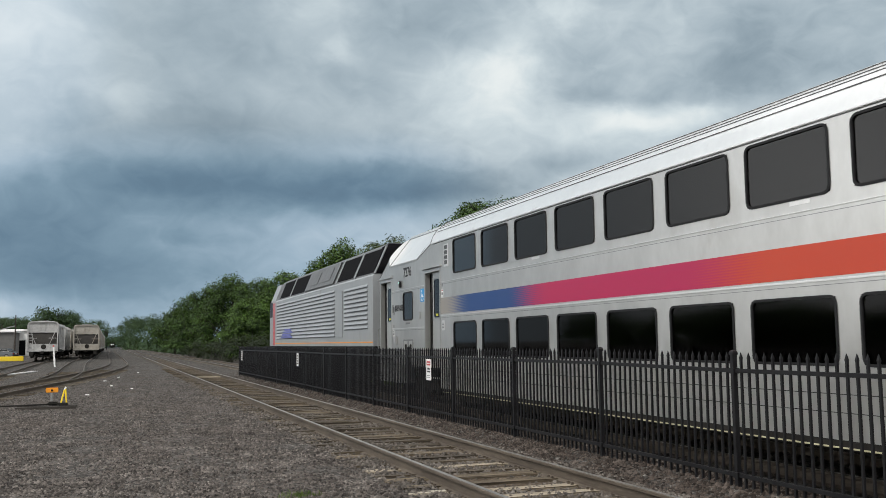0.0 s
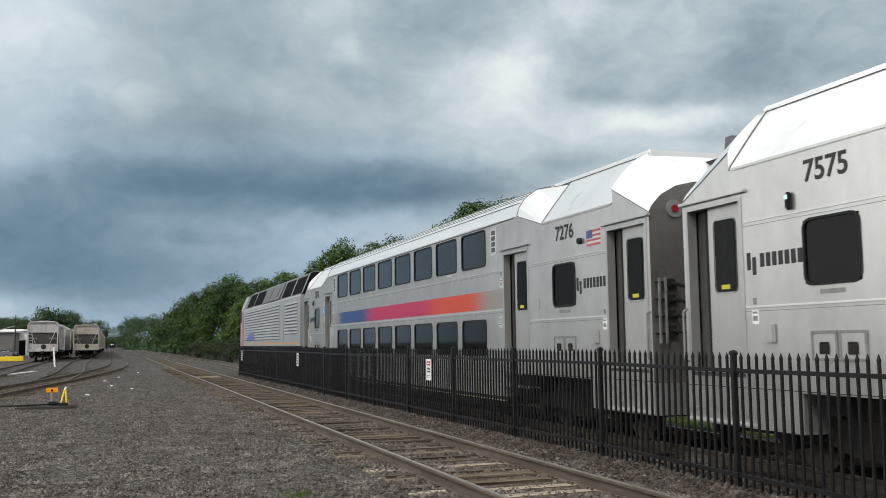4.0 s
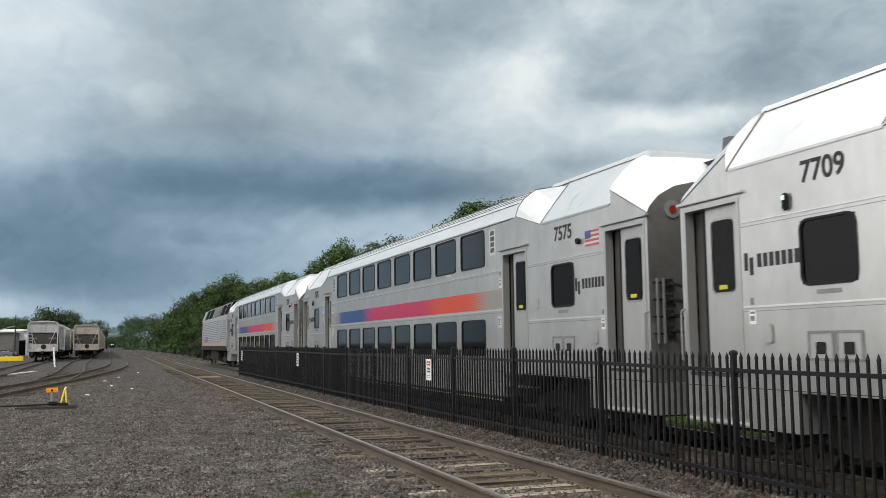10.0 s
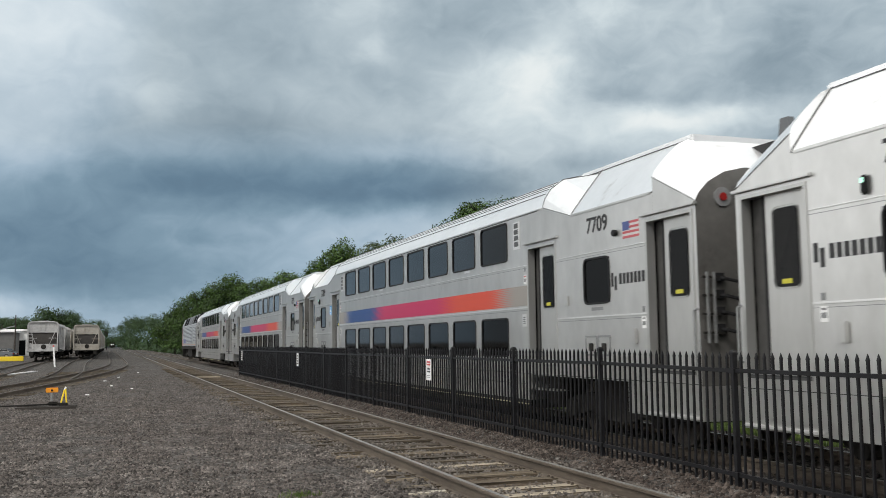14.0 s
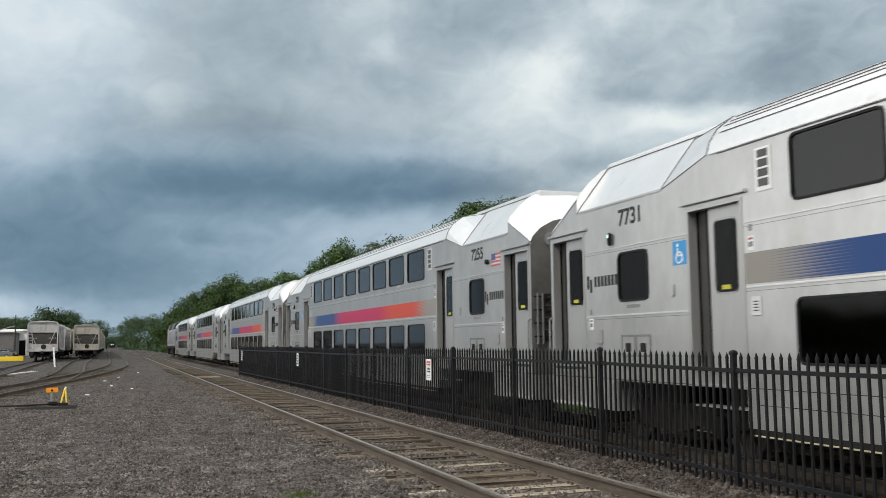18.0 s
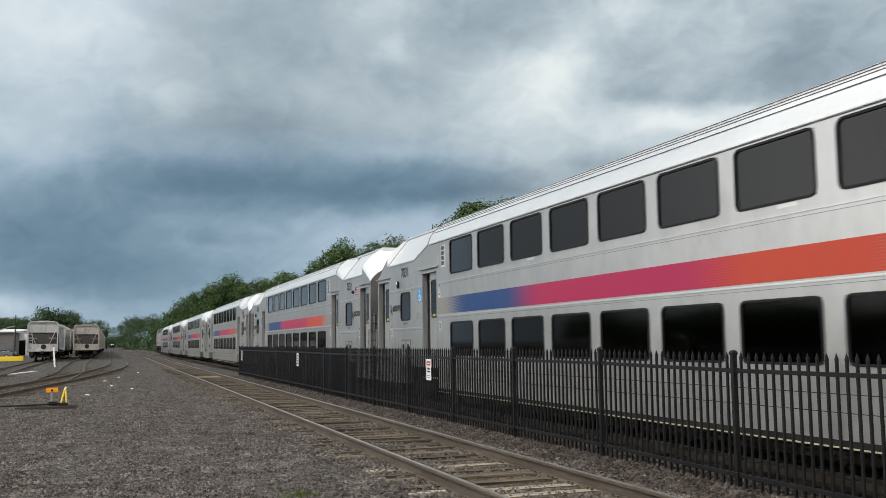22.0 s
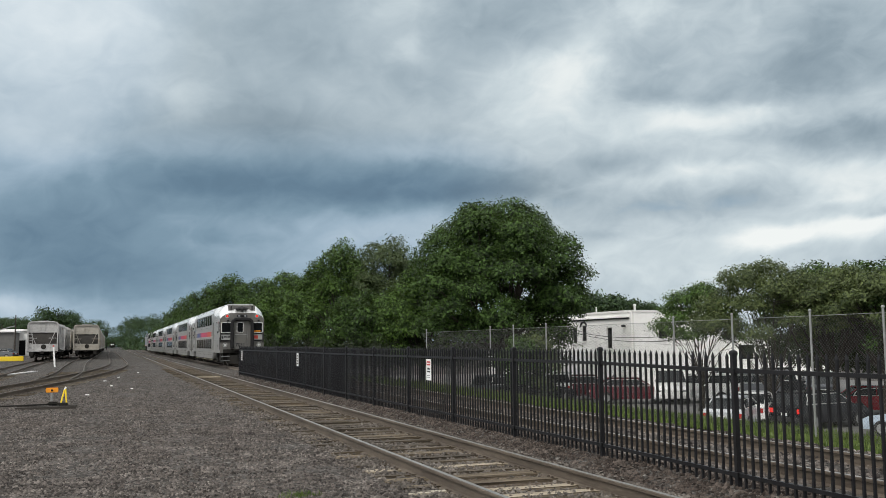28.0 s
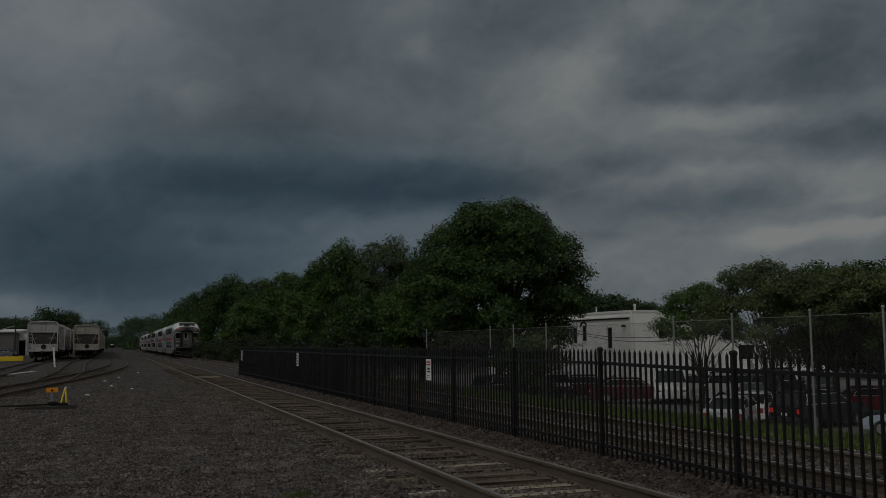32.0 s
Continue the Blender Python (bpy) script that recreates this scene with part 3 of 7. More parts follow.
def fence():
    pk = picket_mesh()
    first = None
    w = PITCH_P
    lean = math.degrees(math.atan(0.0047))
    for i, y in enumerate(POSTS[:-1]):
        dz = fence_sag(POSTS[i + 1]) - fence_sag(y)
        place = pose(fence_x(y), y, fence_sag(y), math.degrees(math.atan2(dz, w)), 0, lean)
        if first:
            copy_thing(first, place)
            continue
        first = thing("picket_fence", label="black steel picket fence panel with pointed tips", category="fence", group="fence panels")
        first.matrix_basis = place
        for z in (0.126, 1.209):
            part("rail", bx(bmesh.new(), -0.021, 0.021, 0.028, w - 0.028, z - 0.021, z + 0.021, 0.003), M_FENCE, first)
        n = 23
        for k in range(1, n):
            ob = new("picket", pk)
            ob.parent, ob.location = first, (0, w * k / n, 0)
    pm = None
    for y in POSTS:
        place = pose(fence_x(y), y, fence_sag(y))
        if pm is None:
            pm = thing("fence_post", label="square black steel fence post with a cap", category="fence post", group="fence posts")
            pm.matrix_basis = place
            part("shaft", bx(bmesh.new(), -0.027, 0.027, -0.027, 0.027, -0.25, 1.375, 0.004), M_FENCE, pm)
            bm = bmesh.new()
            loft(bm, [[(-r, -r, z), (r, -r, z), (r, r, z), (-r, r, z)] for r, z in ((0.033, 1.372), (0.033, 1.40), (0.026, 1.415), (0.008, 1.426))])
            part("cap", bm, M_FENCE, pm)
            for z in (0.126, 1.209):
                part("bracket", bx(bmesh.new(), -0.04, 0.04, -0.045, 0.045, z - 0.03, z + 0.03, 0.004), M_FENCE, pm)
        else:
            copy_thing(pm, place)


fence()

# ---------------------------------------------------------------- train
HALF = 1.528
LENGTH = 25.91


def roof_ring(kind, u, zb):
    """Cross-section of the coach, half then mirrored."""
    half = {
        "main": [(0, zb), (0, 3.0), (0.0, 3.90), (0.05, 4.06), (0.17, 4.24), (0.42, 4.43), (0.80, 4.52), (1.25, 4.55)],
        "end": [(0, zb), (0, 3.0), (0.0, 3.62), (0.03, 3.67), (0.30, 4.03), (0.56, 4.36), (0.62, 4.43), (1.25, 4.46)],
        "cap": [(0, zb), (0, 3.0), (0.0, 3.84), (0.04, 3.93), (0.20, 4.12), (0.45, 4.35), (0.62, 4.43), (1.25, 4.46)],
        "face": [(0, zb), (0, 3.0), (0.0, 3.36), (0.05, 3.46), (0.20, 3.62), (0.45, 3.76), (0.75, 3.83), (1.25, 3.84)],
    }[kind]
    pts = [(x - HALF, z) for x, z in half]
    pts += [(-x, z) for x, z in pts[::-1]]
    return [(x, u, z) for x, z in pts]


def holed_wall(bm, x, y0, y1, z0, z1, holes):
    """Flat wall in the plane x, with rectangular holes (ya, yb, za, zb)."""
    ys = sorted({y0, y1, *[h[0] for h in holes], *[h[1] for h in holes]})
    zs = sorted({z0, z1, *[h[2] for h in holes], *[h[3] for h in holes]})
    vs = {}

    def v(y, z):
        if (y, z) not in vs:
            vs[y, z] = bm.verts.new((x, y, z))
        return vs[y, z]
    for a, b in zip(ys[:-1], ys[1:]):
        for c, d in zip(zs[:-1], zs[1:]):
            if not any(h[0] <= a and b <= h[1] and h[2] <= c and d <= h[3] for h in holes):
                bm.faces.new((v(a, c), v(a, d), v(b, d), v(b, c)))
    return bm


UP = [(6.34 + 1.676 * i, 6.34 + 1.676 * i + 1.335) for i in range(8)]
DOORS = [(0.42, 1.46), (4.36, 5.40), (20.32, 21.36), (24.24, 25.28)]


def stripe_material():
    m = bpy.data.materials.new("stripe_vinyl")
    m.use_nodes = True
    K = Nodes(m.node_tree)
    co = K.add("ShaderNodeTexCoord").outputs["Object"]
    s = K.add("ShaderNodeSeparateXYZ", Vector=co)
    saw = K.math("FRACT", K.math("MULTIPLY", s.outputs["Z"], 30.0))
    u = K.math("ADD", s.outputs["Y"], K.math("MULTIPLY", K.math("SUBTRACT", saw, 0.5), 0.85))
    f = K.math("DIVIDE", K.math("SUBTRACT", u, 5.0), 16.0, True)
    grey, orange, mag, blue = (0.25, 0.235, 0.215), (0.50, 0.048, 0.018), (0.40, 0.006, 0.072), (0.003, 0.044, 0.175)
    col = K.ramp(f, [(0.085, grey), (0.125, orange), (0.27, orange), (0.33, mag), (0.63, mag), (0.69, blue), (0.865, blue), (0.91, grey)])
    col = K.mix(K.math("MULTIPLY", K.noise(co, 1.3, 6.0, 0.65), 0.08), col, (0.30, 0.27, 0.25))
    b = K.add("ShaderNodeBsdfPrincipled", Roughness=0.42)
    b.inputs["Specular IOR Level"].default_value = 0.35
    K.put(b.inputs["Base Color"], col)
    K.t.links.new(b.outputs[0], K.add("ShaderNodeOutputMaterial").inputs[0])
    return m


M_STRIPE = stripe_material()
M_LETTER = stuff("grey_vinyl", [(0.06, 0.06, 0.062), (0.10, 0.10, 0.10)], 0.5, 0.2, 5, 0)
M_TRIM = stuff("bright_trim", [(0.72, 0.72, 0.71), (0.80, 0.80, 0.79)], 0.35, 0.6, 5, 0)
M_LAMPRED = plain_glow("red_marker_glow", (1.0, 0.045, 0.03), 1.5)
M_LAMPDIM = stuff("red_lens", [(0.20, 0.012, 0.012), (0.28, 0.02, 0.018)], 0.2, 0, 5, 0)
M_LENS = stuff("clear_lens", [(0.30, 0.305, 0.305), (0.52, 0.525, 0.525)], 0.12, 0.8, 8, 0)
M_GREENLAMP = plain_glow("green_lamp", (0.55, 1.0, 0.80), 1.6)
# pocket steel with the shade of the door recess in its colour
M_POCKET = stuff("shaded_pocket_grey", [(0.045, 0.044, 0.042), (0.085, 0.083, 0.08)], 0.6, 0.3, 2, 0)
M_LIP = stuff("pale_edging", [(0.42, 0.39, 0.24), (0.62, 0.58, 0.40)], 0.6, 0, 3, 0)
M_AMBER = stuff("yellow_sticker", [(0.45, 0.42, 0.03), (0.55, 0.52, 0.05)], 0.5, 0, 5, 0)
# near-black: the gloom inside the coaches put into the colour
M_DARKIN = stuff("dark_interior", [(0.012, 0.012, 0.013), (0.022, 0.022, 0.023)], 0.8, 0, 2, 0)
M_GREYPAINT = stuff("silver_paint", [(0.29, 0.305, 0.315), (0.37, 0.385, 0.395)], 0.42, 0.3, 0.8, 0.03, stretch=(1, 1, 0.35), spots=((0.22, 0.22, 0.21), 0.56, 0.2, 1.4))
M_LOCODARK = stuff("black_gloss_paint", [(0.005, 0.006, 0.007), (0.010, 0.011, 0.012)], 0.3, 0, 2, 0, spec=0.03)
M_GRILLE = stuff("black_mesh_grille", [(0.004, 0.004, 0.005), (0.010, 0.010, 0.011)], 0.85, 0, 3, 0.1, spec=0.06)
M_LOCOROOF = stuff("loco_roof_grey", [(0.085, 0.092, 0.098), (0.15, 0.157, 0.163)], 0.6, 0.1, 1.5, 0.1)
M_WHEEL = stuff("wheel_steel", [(0.05, 0.045, 0.04), (0.12, 0.105, 0.09)], 0.6, 0.6, 4, 0.2)

VEST = [(2.53, 3.33), (22.37, 23.17)]
DOOR_Z = (1.16, 3.22)


def window(parent, y0, y1, z0, z1, x=-HALF, r=0.10, t=0.030, glass=M_GLASS):
    cy, cz, w, h = (y0 + y1) / 2, (z0 + z1) / 2, y1 - y0, z1 - z0
    s = -1 if x < 0 else 1
    f = part("window", ring_frame(bmesh.new(), cy, cz, w + 0.03, h + 0.03, t, r, x - s * 0.05, x + s * 0.012), M_BLACK, parent)
    part("pane", slab(bmesh.new(), cy, cz, w - 0.02, h - 0.02, r - 0.02, x - s * 0.016, x - s * 0.008), glass, f)
    return f


def side_fittings(car, cab=False):
    """All that sits on the near side of a coach."""
    X = -HALF
    for a, b in UP:
        window(car, a, b, 3.09, 3.83)
        # lower windows use the darker glass in place of dark reflections
        window(car, a, b, 1.27, 1.99, glass=M_GLASS_DOOR)
    for a, b in VEST[1:] if cab else VEST:
        window(car, a, b, 2.13, 2.84, r=0.12, glass=M_GLASS_DOOR)
    for i, (a, b) in enumerate(DOORS):
        if cab and i == 0:
            continue
        front = i % 2 == 0
        # pocket, leaf, window, drip rail, sill
        bm = bmesh.new()
        for y0, y1 in ((a - 0.05, a), (b, b + 0.05)):
            bx(bm, X - 0.012, X + 0.12, y0, y1, DOOR_Z[0], DOOR_Z[1] + 0.04)
        bx(bm, X - 0.012, X + 0.12, a, b, DOOR_Z[1], DOOR_Z[1] + 0.04)
        part("door_frame", bm, M_DOORSTEEL, car)
        leaf = part("door", bx(bmesh.new(), X + 0.08, X + 0.12, a, b - 0.28, DOOR_Z[0], DOOR_Z[1]), M_DOORSTEEL, car, "sliding steel door leaf")
        cy = (a + b - 0.28) / 2 + 0.02
        part("door_window", ring_frame(bmesh.new(), cy, 2.59, 0.44, 0.95, 0.03, 0.09, X + 0.07, X + 0.09), M_BLACK, leaf)
        part("pane", slab(bmesh.new(), cy, 2.59, 0.40, 0.91, 0.07, X + 0.074, X + 0.080), M_GLASS_DOOR, leaf)
        part("sticker", bx(bmesh.new(), X + 0.066, X + 0.070, cy - 0.08, cy + 0.08, 2.17, 2.225), M_AMBER, leaf)
        # recess shade comes from the pocket's dark material
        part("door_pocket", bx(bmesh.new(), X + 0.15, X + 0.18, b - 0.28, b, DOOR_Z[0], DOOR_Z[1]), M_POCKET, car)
        part("door_seal", bx(bmesh.new(), X + 0.07, X + 0.12, b - 0.30, b - 0.265, DOOR_Z[0], DOOR_Z[1]), M_BLACK, car)
        part("drip_rail", bx(bmesh.new(), X - 0.055, X + 0.01, a - 0.15, b + 0.14, 3.305, 3.345, 0.008), M_STEEL, car)
        bm = bmesh.new()
        for z in (0.72, 0.98, 1.16) if i in (1, 2) else (1.16,):
            bx(bm, X - 0.02, X + 0.2, a, b, z - 0.02, z)
        part("step_tread", bm, M_DOORSTEEL, car)
        if i in (0, 3):
            part("lower_step", bx(bmesh.new(), X - 0.03, X + 0.1, a - 0.1, b + 0.1, 0.525, 0.56), M_TRIM, car, "bright step edge")
            part("sill_band", bx(bmesh.new(), X - 0.006, X, a, b, 1.09, 1.135), M_LETTER, car)
        hy = b + 0.09 if i in (1, 3) else a - 0.09
        if i in (0, 3):
            bm = bmesh.new()
            tube(bm, [(X, hy, 1.95), (X - 0.06, hy, 1.92), (X - 0.06, hy, 1.30), (X, hy, 1.27)], 0.014)
            part("grab_handle", bm, M_GALV, car)
    # louvred vents beside the upper windows
    for y in (5.76, 19.72):
        v = part("vent", bx(bmesh.new(), X - 0.012, X, y, y + 0.28, 3.27, 3.79, 0.004), M_TRIM, car, "white louvred air vent")
        for k in range(4):
            part("louvre", bx(bmesh.new(), X - 0.016, X - 0.010, y + 0.05, y + 0.23, 3.325 + k * 0.115, 3.415 + k * 0.115), M_LETTER, v)
    # belt mouldings and skirt joints
    for z, y0, y1 in ((2.94, 1.52, 4.28), (2.94, 5.46, 20.26), (2.94, 21.42, 24.18), (2.165, 5.46, 20.26), (1.925, 1.52, 4.28), (1.925, 21.42, 24.18)):
        part("belt_moulding", bx(bmesh.new(), X - 0.011, X, y0, y1, z - (0.012 if z < 2.5 else 0.007), z + (0.012 if z < 2.5 else 0.007), 0.003), M_TRIM, car)
        part("joint_line", bx(bmesh.new(), X - 0.002, X + 0.001, y0, y1, z - 0.055, z - 0.048), M_GALV, car)
    for y0, y1, z in ((0.3, 25.4, 0.97), (5.6, 20.1, 0.78)):
        part("joint_line", bx(bmesh.new(), X - 0.002, X + 0.001, y0, y1, z - 0.004, z + 0.004), M_UNDER, car)
    part("joint_line", bx(bmesh.new(), X - 0.004, X + 0.001, 5.0, 20.7, 3.868, 3.878), M_LETTER, car)
    part("gutter", bx(bmesh.new(), X - 0.022, X + 0.01, 4.85, 20.85, 3.885, 3.915, 0.006), M_ROOF, car)
    part("stripe", bx(bmesh.new(), X - 0.004, X, 5.47, 20.25, 2.20, 2.57), M_STRIPE, car, "orange, magenta and blue stripe")
    for y in (3.92, 21.78):
        part("key_box", bx(bmesh.new(), X - 0.03, X, y - 0.06, y + 0.06, 2.13, 2.30, 0.01), M_STEEL, car)
    for y, z in ((1.60, 1.72), (24.02, 1.72), (5.56, 2.60), (20.14, 2.60)):
        if cab and y < 2:
            continue
        n = part("notice", bx(bmesh.new(), X - 0.003, X, y - 0.055, y + 0.055, z, z + 0.17), M_WHITE, car, "small white notice")
        part("notice_bar", bx(bmesh.new(), X - 0.005, X - 0.003, y - 0.04, y + 0.04, z + 0.125, z + 0.15), M_FLAGRED if z > 2 else M_GALV, n)
        part("text_bar", bx(bmesh.new(), X - 0.005, X - 0.003, y - 0.04, y + 0.04, z + 0.04, z + 0.10), M_GALV, n)
        part("door_symbol", bx(bmesh.new(), X - 0.003, X, y - 0.03, y + 0.03, z + 0.23, z + 0.31), M_GALV, car)
    for y in (5.60, 20.08):
        ic = part("intercom", bx(bmesh.new(), X - 0.012, X, y - 0.09, y + 0.09, 1.82, 2.05, 0.008), M_TRIM, car, "pale louvred speaker plate")
        for k in range(4):
            part("louvre", bx(bmesh.new(), X - 0.015, X - 0.011, y - 0.045, y + 0.045, 1.875 + 0.035 * k, 1.89 + 0.035 * k), M_LETTER, ic)
    for y in (22.75,) if cab else (2.95, 22.75):
        for k in (0, 1):
            f = part("access_panel", ring_frame(bmesh.new(), y - 0.22 + 0.40 * k, 1.47, 0.38, 0.32, 0.03, 0.012, X, X - 0.016), M_GALV, car)
            part("panel_face", bx(bmesh.new(), X - 0.008, X, y - 0.38 + 0.40 * k, y - 0.06 + 0.40 * k, 1.34, 1.60), M_STEEL, f)
            part("latch", bx(bmesh.new(), X - 0.022, X - 0.008, y - 0.29 + 0.40 * k, y - 0.15 + 0.40 * k, 1.38, 1.51, 0.01), M_UNDER, f)
    for y in (23.75,) if cab else (1.85, 23.75):
        part("conduit_box", bx(bmesh.new(), X - 0.05, X, y - 0.07, y + 0.07, 1.50, 1.72, 0.012), M_STEEL, car)
    # lettered logo becomes plain blocks
    for y0 in ((1.30, 23.20) if cab else (1.55, 23.20)):
        bm = bmesh.new()
        for k in range(7):
            bx(bm, X - 0.003, X, y0 + 0.104 * k, y0 + 0.104 * k + 0.074, 2.385, 2.545)
        part("lettering", bm, M_INK, car, "row of dark letter-sized bars")
        em = bmesh.new()
        bx(em, X - 0.004, X, y0 + 0.865, y0 + 0.93, 2.36, 2.57)
        bx(em, X - 0.004, X, y0 + 0.77, y0 + 0.835, 2.30, 2.51)
        part("emblem", em, M_INK, car)
    for y in (22.6,) if cab else (2.75, 22.6):
        part("window_label", bx(bmesh.new(), X - 0.003, X, y, y + 0.36, 2.02, 2.07), M_GALV, car)
    for i in (1, 5):
        part("window_label", bx(bmesh.new(), X - 0.003, X, UP[i][0] + 0.3, UP[i][0] + 0.62, 3.02, 3.065), M_TRIM, car)
    fy = -0.43 if cab else 0.0
    # flag near the rear door
    fl = part("flag_decal", bx(bmesh.new(), X - 0.003, X, 1.66 + fy, 2.11 + fy, 3.05, 3.30), M_FLAGWHITE, car, "stars and stripes decal")
    for k in range(4):
        part("flag_stripe", bx(bmesh.new(), X - 0.005, X - 0.003, 1.66 + fy, 2.11 + fy, 3.05 + 0.071 * k, 3.085 + 0.071 * k), M_FLAGRED, fl)
    part("flag_canton", bx(bmesh.new(), X - 0.007, X - 0.004, 1.92 + fy, 2.11 + fy, 3.17, 3.30), M_STRIPEBLUE, fl)
    part("marker_lamp", rod(bmesh.new(), (X, 2.30 + fy * 0.6, 3.16), (X - 0.06, 2.30 + fy * 0.6, 3.16), 0.05), M_BLACK, car)
    lampbox = part("status_lamp", bx(bmesh.new(), X - 0.06, X, 23.31, 23.39, 2.98, 3.18, 0.02), M_BLACK, car)
    part("lens", bx(bmesh.new(), X - 0.064, X - 0.06, 23.33, 23.37, 3.10, 3.15), M_GREENLAMP, lampbox)
    sg = part("access_sign", bx(bmesh.new(), X - 0.003, X, 21.43, 21.74, 2.545, 2.865), M_SIGNBLUE, car, "blue wheelchair access sign")
    bm = bmesh.new()
    bx(bm, X - 0.005, X - 0.003, 21.615, 21.64, 2.66, 2.775)
    bx(bm, X - 0.005, X - 0.003, 21.53, 21.64, 2.66, 2.682)
    bx(bm, X - 0.005, X - 0.003, 21.51, 21.535, 2.59, 2.68)
    rod(bm, (X - 0.003, 21.628, 2.81), (X - 0.006, 21.628, 2.81), 0.024, 12)
    ring_frame(bm, 21.60, 2.645, 0.165, 0.165, 0.02, 0.08, X - 0.003, X - 0.0055)
    part("pictogram", bm, M_WHITE, sg)


M_LOCOBLUE = stuff("loco_blue", [(0.10, 0.12, 0.36), (0.14, 0.16, 0.42)], 0.5, 0, 2, 0)
M_STRIPEBLUE = stuff("flag_blue", [(0.05, 0.07, 0.2), (0.06, 0.085, 0.24)], 0.5, 0, 5, 0)


def wheelset(parent, y, x=0.0, r=0.42):
    bm = bmesh.new()
    for s in (-1, 1):
        rod(bm, (s * 0.70, 0, 0), (s * 0.80, 0, 0), r, 28)
        rod(bm, (s * 0.68, 0, 0), (s * 0.705, 0, 0), r + 0.025, 28)
        rod(bm, (s * 0.80, 0, 0), (s * 0.815, 0, 0), r * 0.55, 16)
        for k in range(6):
            a = radians(60 * k)
            bx(bm, s * 0.81, s * 0.825, r * 0.6 * math.cos(a) - 0.03, r * 0.6 * math.cos(a) + 0.03, r * 0.6 * math.sin(a) - 0.03, r * 0.6 * math.sin(a) + 0.03)
    rod(bm, (-0.8, 0, 0), (0.8, 0, 0), 0.07, 12)
    w = part("wheelset", bm, M_WHEEL, parent)
    w.location = (0, y, r)
    return w


def bogie(car, y, wb=2.6):
    """Four-wheeled truck: side frames, bolster, springs and two wheelsets."""
    bm = bmesh.new()
    for s in (-1, 1):
        rings = []
        for yy, z0, z1 in ((-wb / 2 - 0.35, 0.38, 0.52), (-wb / 2, 0.30, 0.62), (-wb / 2 + 0.5, 0.40, 0.70), (-0.4, 0.28, 0.66), (0.4, 0.28, 0.66), (wb / 2 - 0.5, 0.40, 0.70), (wb / 2, 0.30, 0.62), (wb / 2 + 0.35, 0.38, 0.52)):
            rings.append([(s * 1.02, y + yy, z0), (s * 1.17, y + yy, z0), (s * 1.17, y + yy, z1), (s * 1.02, y + yy, z1)])
        loft(bm, rings)
        for dy in (-0.35, 0.35):
            rod(bm, (s * 1.1, y + dy, 0.6), (s * 1.1, y + dy, 0.98), 0.11, 12)
        for dy in (-wb / 2, wb / 2):
            rod(bm, (s * 1.0, y + dy, 0.42), (s * 1.26, y + dy, 0.42), 0.15, 14)
    bx(bm, -1.15, 1.15, y - 0.25, y + 0.25, 0.55, 0.92)
    part("truck_frame", bm, M_UNDER, car)
    for dy in (-wb / 2, wb / 2):
        w = wheelset(car, y + dy)


